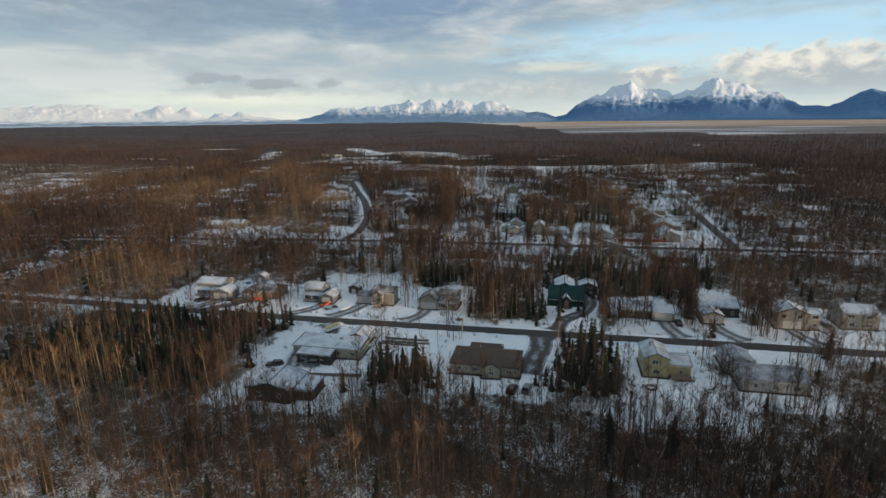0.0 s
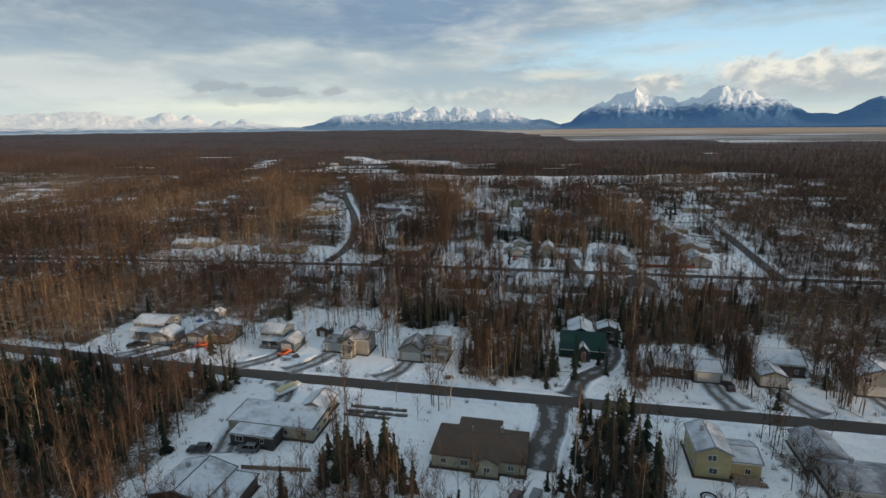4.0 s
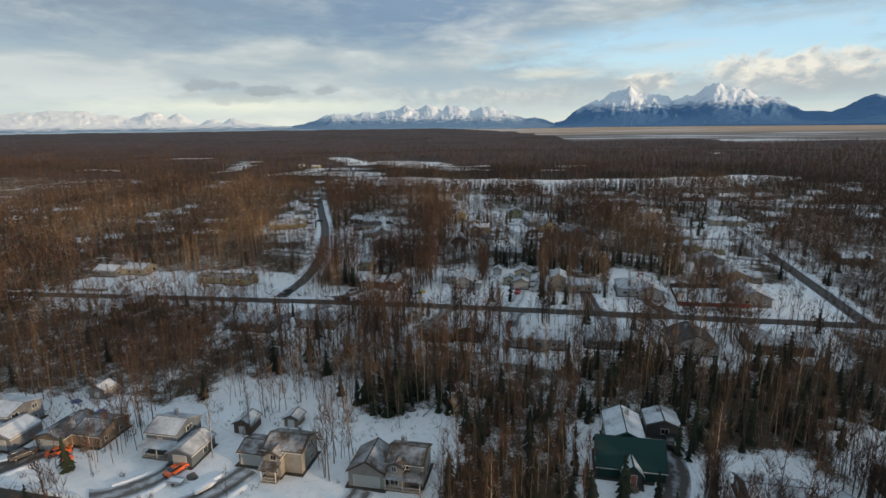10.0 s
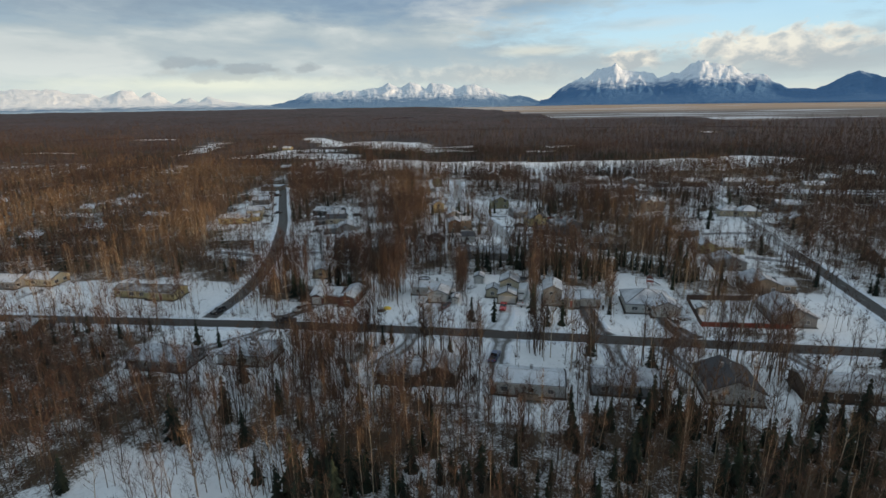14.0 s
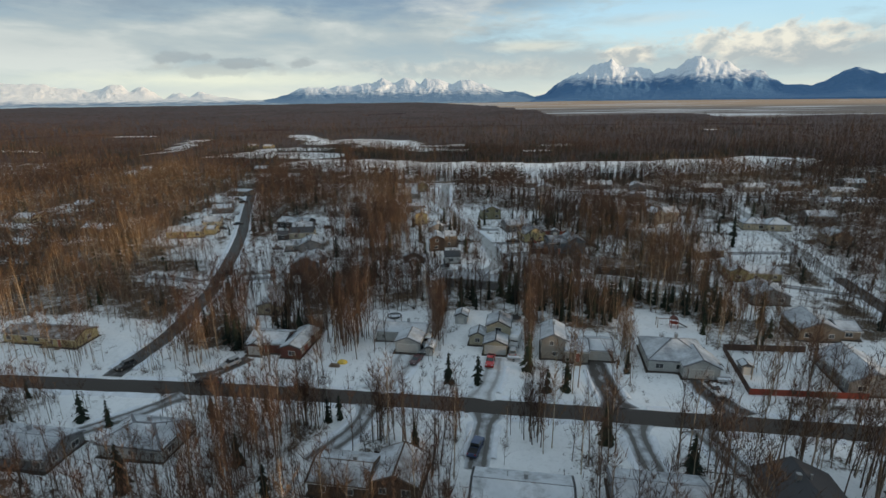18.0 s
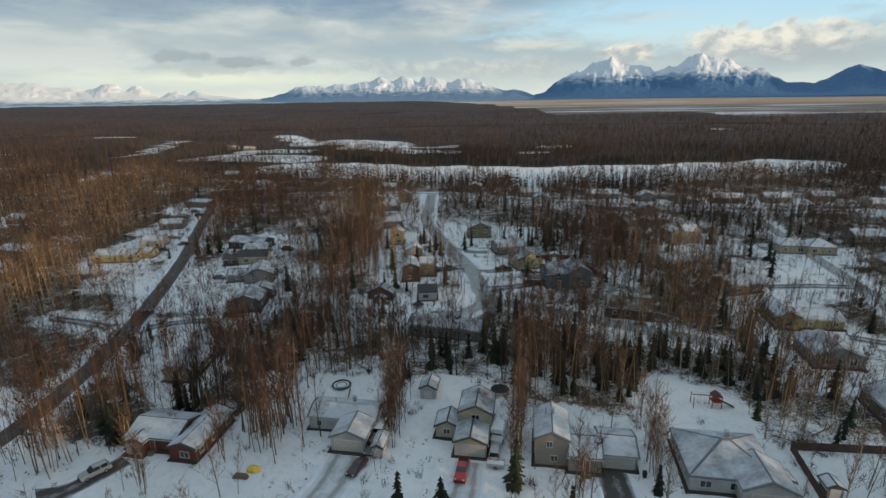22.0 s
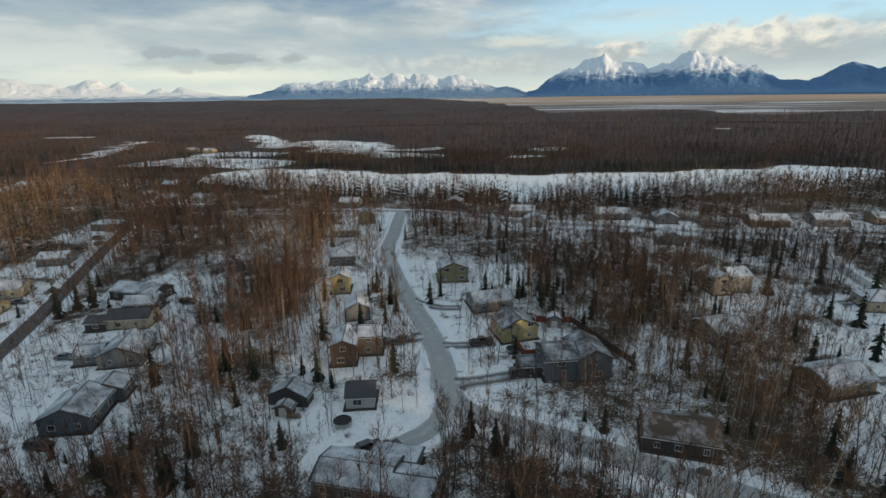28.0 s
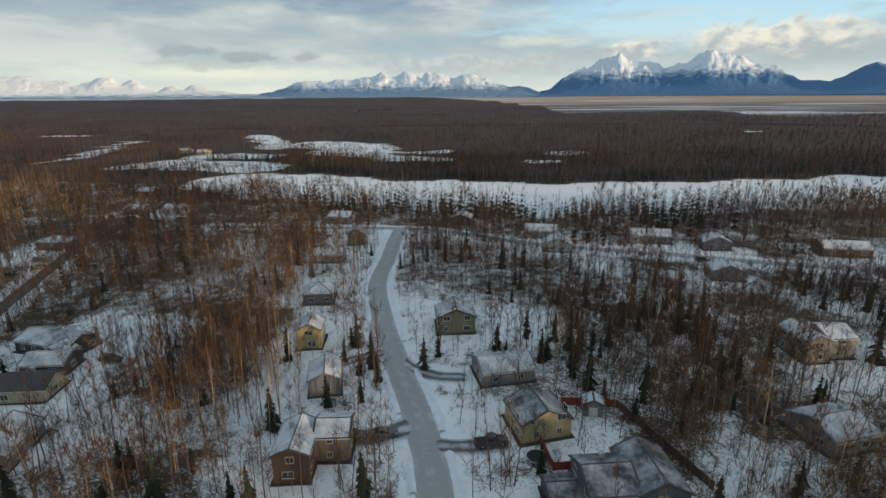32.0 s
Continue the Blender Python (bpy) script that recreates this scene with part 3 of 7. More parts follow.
# ---- ground sheet ----
def axis(*spans):
    """Steps along an axis: (to, count) after a start."""
    out = [spans[0]]
    for to, n in spans[1:]:
        out += list(np.linspace(out[-1], to, n + 1)[1:])
    return np.array(out)


gx = axis(-5200, (-1500, 16), (-420, 40), (240, 250), (1500, 50), (5200, 16))
gy = axis(-1500, (30, 14), (540, 190), (1000, 70), (1800, 50), (5200, 24))
GX, GY = np.meshgrid(gx, gy)
fx, fy = GX.ravel(), GY.ravel()
road_d, yard_d, marsh_d = road_gap(fx, fy), yard_gap(fx, fy), marsh_gap(fx, fy)
zz = ground_z(fx, fy) + 0.12 * ripple(fx, fy, 9.0, 1) * (road_d > 1.5) * (np.abs(fx) < 450)
zz = np.where(road_d < 2.5, ground_z(fx, fy) - 0.06, zz)
me = mesh_from("ground", np.stack([fx, fy, zz], 1), grid_faces(len(gx), len(gy)), [MAT["ground"], MAT["flats"], MAT["canopy"]], soft=True)
settled = np.maximum(np.clip(0.5 - np.minimum(yard_d, marsh_d) / 3.0, 0, 1) * np.where((fy > 312) & (marsh_d > 2), 0.30, 1.0), np.clip(0.9 - road_d / 3.5, 0, 0.9))
wooded = np.where((fx > -95) & (fx < -50) & (fy > 190) & (fy < 255), 0.03 - 0.3 * (thick(fx, fy) - 0.62), -1.0)
wooded = np.where(wooded > -0.9, wooded, np.where(fy > 600, -0.6, np.where((fy > 298) & (fx > -130) & (fx < 110), 0.08 - 0.85 * (thick(fx, fy) - 0.62), -0.05 - 0.50 * (thick(fx, fy) - 0.50))))
openness = np.where(np.minimum(np.minimum(yard_d, marsh_d), road_d - 2.5) < 1.5, settled, wooded)
me.attributes.new("open", "FLOAT", "POINT").data.foreach_set("value", openness.astype(np.float32))
centre = np.array([(p.center.x, p.center.y) for p in me.polygons])
cx_, cy_ = centre[:, 0], centre[:, 1]
under = (cy_ > 596) & (np.abs(cx_) < 1900) & (marsh_gap(cx_, cy_) > 7) & (yard_gap(cx_, cy_) > 6)
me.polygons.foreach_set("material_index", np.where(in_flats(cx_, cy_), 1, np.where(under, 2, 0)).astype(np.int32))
tagged(new("ground", me), "snow-covered ground with brown leaf litter under the woods", "ground", kind="structure")


def strip(name, line, width, mat, lift, label, category, flare=0.0):
    """A road laid on the ground along a line, with a little camber; flare widens its mouth, + at the end, - at the start."""
    line = smooth(line, 3.0 if not flare else 1.0)
    us = [0.0, 0.15, 0.3, 0.5, 0.7, 0.85, 1.0]
    verts, uvs = [], []
    for i, p in enumerate(line):
        d = (line[min(i + 1, len(line) - 1)] - line[max(i - 1, 0)]).normalized()
        nrm = Vector((d.y, -d.x))
        wob = width * (1 + 0.04 * math.sin(i * 0.9) + 0.03 * math.sin(i * 2.3))
        if flare:
            away = (p - line[-1 if flare > 0 else 0]).length
            wob = width * (1 + 0.05 * math.sin(i * 0.35 + width)) + abs(flare) * max(0.0, 1 - away / 4.0) ** 2
        for u in us:
            q = p + nrm * (u - 0.5) * wob
            verts.append((q.x, q.y, gz(q.x, q.y) + lift + 0.10 * (1 - (2 * u - 1) ** 2)))
            uvs.append((u, i * 3.0 / width))
    f = grid_faces(len(us), len(line))
    me = mesh_from(name, verts, f, [mat], soft=True)
    me.uv_layers.new(name="across").data.foreach_set("uv", np.array(uvs, np.float32)[f.ravel()].ravel())
    return tagged(new(name, me), label, category, kind="structure")


def berm(line, width, side_, seed, gaps, size=1.0):
    """The ploughed bank of snow along one edge of a road, open at the driveways."""
    rng = random.Random(seed)
    line = smooth(line, 1.6)
    verts, faces = [], []
    prof = [(-0.2, -0.12), (0.15, 0.5), (0.6, 0.85), (1.05, 0.45), (1.6, -0.12)]
    last = False
    for i, p in enumerate(line):
        d = (line[min(i + 1, len(line) - 1)] - line[max(i - 1, 0)]).normalized()
        nrm = Vector((d.y, -d.x)) * side_
        q0 = p + nrm * (width / 2 + 0.4)
        here = all((q0 - g).length > 3.9 for g in gaps) and -260 < p.x < 170
        if here:
            hgt = rng.uniform(0.25, 0.62) * size
            spread = rng.uniform(0.8, 1.25) * size
            base = len(verts)
            for a, b in prof:
                q = p + nrm * (width / 2 + a * spread)
                verts.append((q.x, q.y, gz(q.x, q.y) + max(-0.1, b * hgt)))
            if last:
                for k in range(len(prof) - 1):
                    faces.append((base - len(prof) + k, base - len(prof) + k + 1, base + k + 1, base + k))
        last = here
    if faces:
        tagged(new("snow_bank", mesh_from("snow_bank", verts, faces, [MAT["berm"]], soft=True)), "ploughed bank of old snow along the road edge", "snow bank", kind="structure")


MOUTHS = [Vector(p[-1]) for _, _, p in DRIVES] + [Vector(p[0]) for _, _, p in DRIVES] + [Vector(q) for *_, p in ROADS for q in (p[0], p[-1])]
WORDS = {"side_road": "narrow side road dusted with snow", "asphalt": "dark worn asphalt road with snow along its edges", "ice_road": "pale road of packed snow and ice"}
for i, (nm, mat, w, line) in enumerate(ROADS):
    strip(nm, line, w, MAT[mat], 0.03 + 0.006 * i, WORDS[mat], "road")
    if i < 6:
        for s in (-1, 1):
            berm(line, w, s, i * 2 + s, MOUTHS + ([Vector((-107, 261)), Vector((86, 262))] if i == 1 else []))
for i, (mat, w, line) in enumerate(DRIVES):
    strip("driveway", line, w, MAT[mat], 0.02 + 0.004 * (i % 3), "driveway of tracked snow over gravel" if mat != "drive_dark" else "bare gravel driveway with ruts of snow", "driveway", 4.0 if min(abs(line[-1][1] - 154.5), abs(line[-1][1] - 260.6)) < 4 else -4.0)
    ends = [Vector(line[0]), Vector(line[-1])]
    if 100 < line[0][1] < 320:
        for s in (-1, 1):
            berm(line, w, s, 60 + i * 2 + s, ends, 0.75)

# ---- mountains ----


def mountain(name, line, dist, base_el, rough, seed, snow, label):
    """A range: a skyline of (azimuth, elevation) summits and saddles, with spurs running down towards the plain. snow: how far down it lies."""
    az0, az1 = line[0][0], line[-1][0]
    na, nr = int((az1 - az0) * 12), 40
    a = np.linspace(az0, az1, na)
    top = np.interp(a, [p[0] for p in line], [p[1] - base_el for p in line])
    rng = np.random.RandomState(seed)
    jag = sum(np.interp(a, np.arange(az0 - 1, az1 + 1, s), rng.uniform(-1, 1, len(np.arange(az0 - 1, az1 + 1, s)))) * s for s in (0.8, 0.4, 0.2, 0.1))
    top = np.maximum(0.02, top + rough * jag * np.minimum(1, top / 0.8))
    # spurs lean away from the summits on their way down
    lean = np.clip(np.gradient(np.convolve(np.pad(top, 12, "edge"), np.ones(25) / 25, "valid"), a), -1.2, 1.2) * 1.8
    verts, rise = [], []
    for j in range(nr):
        v = j / (nr - 1)
        # the slopes under the skyline are broader than its teeth
        w = int((1 - v) ** 0.7 * 22)
        slope = np.convolve(np.pad(top, w, "edge"), np.ones(2 * w + 1) / (2 * w + 1), "valid")
        slope = np.minimum(slope * v, top) / v if j else slope
        for i in range(na):
            aa = math.radians(a[i])
            # ridges that fork and widen on their way down
            warp = 0.9 * noise.noise(Vector((a[i] * 0.35, v * 1.1, seed)))
            spur, amp = 0.0, 0.62
            for k in range(4):
                q = Vector(((a[i] + lean[i] * (1 - v)) * 0.42 * 2.0 ** k + warp * 1.5 ** k, v * 0.85 * 2.1 ** k + seed, k * 7.0))
                spur += amp * (1.0 - 2.6 * abs(noise.noise(q)))
                amp *= 0.42
            foot = min(1.0, max(0.0, (v - 0.18) / 0.3))
            fade = v * v * (1 - v) * 5 * foot
            h = v ** 1.08 * (1 + 0.12 * spur * (1 - v) * foot) + 0.03 * spur * fade
            crag = noise.fractal(Vector((a[i] * 1.6, v * 4.2 + seed, 3.0)), 0.9, 2.0, 4)
            d = dist - 900 * (1 - v) - (60 * spur + 55 * crag) * fade
            el = base_el + slope[i] * min(1.0, max(0.0, h))
            verts.append((d * math.sin(aa) - 10, d * math.cos(aa) + 175, 67 + d * math.tan(math.radians(el)) - (60 if j == 0 else 0)))
            rise.append(snow * (slope[i] * h / 3.8 if j else 0) + (snow - 1) * 0.08 - (0.025 * spur + 0.05 * crag) * fade)
    me = mesh_from(name, verts, grid_faces(na, nr), [MAT["far_haze_rock" if snow > 2 else ("hazy_rock" if snow > 1.1 else "haze_rock")]], soft=True)
    me.attributes.new("rise", "FLOAT", "POINT").data.foreach_set("value", np.array(rise, np.float32))
    return tagged(new(name, me), label, "mountain", kind="structure")


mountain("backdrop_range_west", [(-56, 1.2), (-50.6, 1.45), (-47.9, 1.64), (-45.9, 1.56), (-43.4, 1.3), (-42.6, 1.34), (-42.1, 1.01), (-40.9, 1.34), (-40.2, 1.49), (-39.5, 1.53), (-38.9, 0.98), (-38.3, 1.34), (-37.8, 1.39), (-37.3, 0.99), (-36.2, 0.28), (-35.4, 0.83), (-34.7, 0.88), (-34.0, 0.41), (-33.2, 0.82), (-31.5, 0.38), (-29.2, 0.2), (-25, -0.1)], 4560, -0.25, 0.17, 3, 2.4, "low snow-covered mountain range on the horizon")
mountain("backdrop_range_north", [(-28.7, -0.18), (-26.0, 0.32), (-24.9, 0.8), (-23.8, 1.17), (-21.3, 1.2), (-18.4, 1.4), (-16.1, 1.87), (-15.5, 2.25), (-14.1, 1.69), (-13.2, 2.07), (-12.3, 2.0), (-11.5, 1.55), (-11.1, 2.1), (-9.7, 2.08), (-8.3, 1.4), (-7.4, 2.0), (-6.2, 1.81), (-4.2, 1.06), (-2.7, 0.65), (-0.7, 0.45), (1.0, -0.07)], 4640, -0.30, 0.16, 11, 1.2, "snow-capped mountain range with blue haze put into its colours")
mountain("backdrop_peak_near", [(-0.1, -0.17), (1.3, 0.59), (2.4, 1.51), (3.2, 1.98), (4.8, 2.27), (5.9, 3.09), (6.8, 3.38), (7.7, 3.35), (8.5, 3.01), (10.7, 2.59), (11.5, 2.2), (13.3, 1.28), (15.4, 0.06)], 4620, -0.28, 0.3, 21, 1.0, "steep snow-capped mountain with a white gully")
mountain("backdrop_peak_twin", [(6.6, -0.03), (8.4, 1.12), (9.7, 1.99), (11.5, 2.2), (12.7, 2.42), (13.6, 2.85), (14.6, 3.36), (15.7, 3.76), (16.1, 3.3), (16.8, 3.52), (18.1, 3.02), (18.8, 2.51), (20.4, 2.16), (21.1, 1.81), (22.1, 1.21), (22.7, 0.95), (24.6, 0.53), (25.9, -0.1)], 4580, -0.28, 0.3, 31, 0.95, "twin-peaked snow-capped mountain with a dark foot")
mountain("backdrop_range_east", [(20.5, 0.08), (22.1, 0.92), (22.9, 0.95), (24.6, 0.81), (25.7, 1.15), (26.8, 1.97), (27.5, 2.24), (28.4, 1.94), (29.3, 1.6), (31, 2.2), (34, 2.8), (39, 2.8), (46, 2.2)], 4540, -0.28, 0.10, 41, 0.72, "dark mountain shoulder with thin snow")

# ---- building kit ----


def part(name, me, parent, label="", loc=(0, 0, 0), rz=0.0):
    """Links a mesh as one object under a thing or a part."""
    ob = new(name, me)
    ob.parent = parent
    ob.matrix_basis = pose(*loc, 0, 0, rz)
    return tagged(ob, label) if label else ob


def solid(name, boxes, mat, bevel=0.0):
    """One mesh of boxes (x0, x1, y0, y1, z0, z1), with softened edges if asked."""
    bm = bmesh.new()
    for x0, x1, y0, y1, z0, z1 in boxes:
        m = Matrix.Translation(((x0 + x1) / 2, (y0 + y1) / 2, (z0 + z1) / 2)) @ Matrix.Diagonal((x1 - x0, y1 - y0, z1 - z0, 1))
        bmesh.ops.create_cube(bm, size=1.0, matrix=m)
    if bevel:
        bmesh.ops.bevel(bm, geom=bm.edges[:], offset=bevel, segments=1, affect="EDGES")
    me = bpy.data.meshes.new(name)
    bm.to_mesh(me)
    bm.free()
    me.materials.append(mat)
    return me


def prism(name, polygon, y0, y1, mat, along="y"):
    """A side outline drawn out to a solid. along: the axis it is drawn out on."""
    n = len(polygon)
    def at(p, t):
        return (p[0], t, p[1]) if along == "y" else (t, p[0], p[1])
    verts = [at(p, y0) for p in polygon] + [at(p, y1) for p in polygon]
    faces = [tuple(range(n)), tuple(range(2 * n - 1, n - 1, -1))] + [(i, i + n, (i + 1) % n + n, (i + 1) % n) for i in range(n)]
    me = bpy.data.meshes.new(name)
    me.from_pydata(verts, [], faces)
    me.materials.append(mat)
    bm = bmesh.new()
    bm.from_mesh(me)
    bmesh.ops.recalc_face_normals(bm, faces=bm.faces)
    bm.to_mesh(me)
    bm.free()
    return me


def slab(name, corners, t0, t1, mat):
    """A roof slope: four or three corners, thickened straight up from t0 to t1."""
    n = len(corners)
    verts = [(x, y, z + t0) for x, y, z in corners] + [(x, y, z + t1) for x, y, z in corners]
    faces = [tuple(range(n))[::-1], tuple(range(n, 2 * n))] + [(i, (i + 1) % n, (i + 1) % n + n, i + n) for i in range(n)]
    me = bpy.data.meshes.new(name)
    me.from_pydata(verts, [], faces)
    me.materials.append(mat)
    bm = bmesh.new()
    bm.from_mesh(me)
    bmesh.ops.recalc_face_normals(bm, faces=bm.faces)
    bm.to_mesh(me)
    bm.free()
    return me


def inset(corners, d):
    c = sum((Vector(p) for p in corners), Vector()) / len(corners)
    return [tuple(Vector(p) + (c - Vector(p)).normalized() * d) for p in corners]


CACHE = {}


def cached(key, make):
    if key not in CACHE:
        CACHE[key] = make()
    return CACHE[key]


def add_window(parent, x, y, z, w, h, rz, trim="trim"):
    """A framed window standing proud of the wall; it looks along its local -y."""
    fm = cached(("frame", w, h, trim), lambda: solid("window_frame", [(-w / 2 - 0.09, w / 2 + 0.09, -0.06, 0.02, h / 2, h / 2 + 0.10), (-w / 2 - 0.12, w / 2 + 0.12, -0.09, 0.02, -h / 2 - 0.10, -h / 2), (-w / 2 - 0.09, -w / 2, -0.06, 0.02, -h / 2, h / 2), (w / 2, w / 2 + 0.09, -0.06, 0.02, -h / 2, h / 2), (-0.03, 0.03, -0.045, 0.02, -h / 2, h / 2)], MAT[trim]))
    pm = cached(("pane", w, h), lambda: solid("pane", [(-w / 2, w / 2, -0.03, 0.01, -h / 2, h / 2)], MAT["pane"]))
    ob = part("window", fm, parent, "", (x, y, z), rz)
    part("pane", pm, ob)
    return ob


def add_garage(parent, x, y, z, w, rz, paint_="garage"):
    def make():
        boxes = [(-w / 2, w / 2, -0.06, 0.03, 0.02 + 0.53 * i, 0.51 + 0.53 * i) for i in range(4)]
        return solid("garage_door", boxes, MAT[paint_], 0.02)
    ob = part("garage_door", cached(("garage", w, paint_), make), parent, "sectional garage door", (x, y, z), rz)
    part("door_frame", cached(("gframe", w), lambda: solid("door_frame", [(-w / 2 - 0.14, -w / 2 - 0.01, -0.07, 0.03, 0, 2.2), (w / 2 + 0.01, w / 2 + 0.14, -0.07, 0.03, 0, 2.2), (-w / 2 - 0.14, w / 2 + 0.14, -0.07, 0.03, 2.2, 2.36)], MAT["trim"])), ob)


def add_door(parent, x, y, z, rz):
    ob = part("door", cached("door", lambda: solid("door", [(-0.45, 0.45, -0.05, 0.02, 0, 2.05), (-0.34, -0.04, -0.07, -0.05, 0.2, 0.9), (0.04, 0.34, -0.07, -0.05, 0.2, 0.9)], MAT["door"], 0.01)), parent, "", (x, y, z), rz)
    part("door_frame", cached("dframe", lambda: solid("door_frame", [(-0.56, -0.46, -0.06, 0.02, 0, 2.07), (0.46, 0.56, -0.06, 0.02, 0, 2.07), (-0.56, 0.56, -0.06, 0.02, 2.07, 2.17)], MAT["trim"])), ob)
    part("step", cached("dstep", lambda: solid("step", [(-0.8, 0.8, -1.1, -0.06, -0.3, -0.02), (-0.8, 0.8, -1.5, -1.1, -0.3, -0.16)], MAT["wood"], 0.02)), ob)


def roof_on(root, b, mats, wall):
    """Roof slopes, snow on them, fascia and gable ends of one block."""
    x0, x1, y0, y1, h, kind, pitch = b[:7]
    roof, snow = mats
    o = 0.36
    cx, cy = (x0 + x1) / 2, (y0 + y1) / 2
    slopes = []
    if kind == "x":
        rz = h + (y1 - y0) / 2 * pitch
        e = h - o * pitch
        slopes = [[(x0 - o, y0 - o, e), (x1 + o, y0 - o, e), (x1 + o, cy, rz), (x0 - o, cy, rz)], [(x1 + o, y1 + o, e), (x0 - o, y1 + o, e), (x0 - o, cy, rz), (x1 + o, cy, rz)]]
        body = prism("wall", [(y0, -0.8), (y1, -0.8), (y1, h), (cy, rz - 0.02), (y0, h)], x0, x1, MAT[wall], "x")
    elif kind == "y":
        rz = h + (x1 - x0) / 2 * pitch
        e = h - o * pitch
        slopes = [[(x0 - o, y1 + o, e), (x0 - o, y0 - o, e), (cx, y0 - o, rz), (cx, y1 + o, rz)], [(x1 + o, y0 - o, e), (x1 + o, y1 + o, e), (cx, y1 + o, rz), (cx, y0 - o, rz)]]
        body = prism("wall", [(x0, -0.8), (x1, -0.8), (x1, h), (cx, rz - 0.02), (x0, h)], y0, y1, MAT[wall], "y")
    elif kind == "hip":
        half = min(x1 - x0, y1 - y0) / 2
        rz = h + half * pitch
        e = h - o * pitch
        if x1 - x0 >= y1 - y0:
            ra, rb = (x0 + half, cy, rz), (x1 - half, cy, rz)
        else:
            ra, rb = (cx, y0 + half, rz), (cx, y1 - half, rz)
        sw, se, ne, nw = (x0 - o, y0 - o, e), (x1 + o, y0 - o, e), (x1 + o, y1 + o, e), (x0 - o, y1 + o, e)
        if x1 - x0 >= y1 - y0:
            slopes = [[sw, se, rb, ra], [ne, nw, ra, rb], [se, ne, rb], [nw, sw, ra]]
        else:
            slopes = [[nw, sw, ra, rb], [se, ne, rb, ra], [sw, se, ra], [ne, nw, rb]]
        body = solid("wall", [(x0, x1, y0, y1, -0.8, h)], MAT[wall])
    elif kind == "shed":
        e0, e1 = h - o * pitch, h + (y1 - y0 + o) * pitch
        slopes = [[(x0 - o, y0 - o, e0), (x1 + o, y0 - o, e0), (x1 + o, y1 + o, e1), (x0 - o, y1 + o, e1)]]
        body = prism("wall", [(y0, -0.8), (y1, -0.8), (y1, h + (y1 - y0) * pitch - 0.02), (y0, h - 0.02)], x0, x1, MAT[wall], "x")
    else:
        slopes = [[(x0 - o, y0 - o, h), (x1 + o, y0 - o, h), (x1 + o, y1 + o, h + 0.15), (x0 - o, y1 + o, h + 0.15)]]
        body = solid("wall", [(x0, x1, y0, y1, -0.8, h)], MAT[wall])
    part("wall", body, root)
    for c in slopes:
        ob = part("roof", slab("roof", c, 0.0, 0.2, MAT[roof]), root)
        part("snow_cover", slab("snow_cover", inset(c, 0.40), 0.204, 0.27, MAT[snow]), ob)
    for c in slopes:
        if kind in ("x", "y", "shed", "flat"):
            a, bb = Vector(c[0]), Vector(c[1])
            d = bb - a
            L = d.length
            g = part("fascia", solid("fascia", [(0, L, -0.03, 0.05, -0.02, 0.16)], MAT["trim"]), root, "", a, math.degrees(math.atan2(d.y, d.x)))


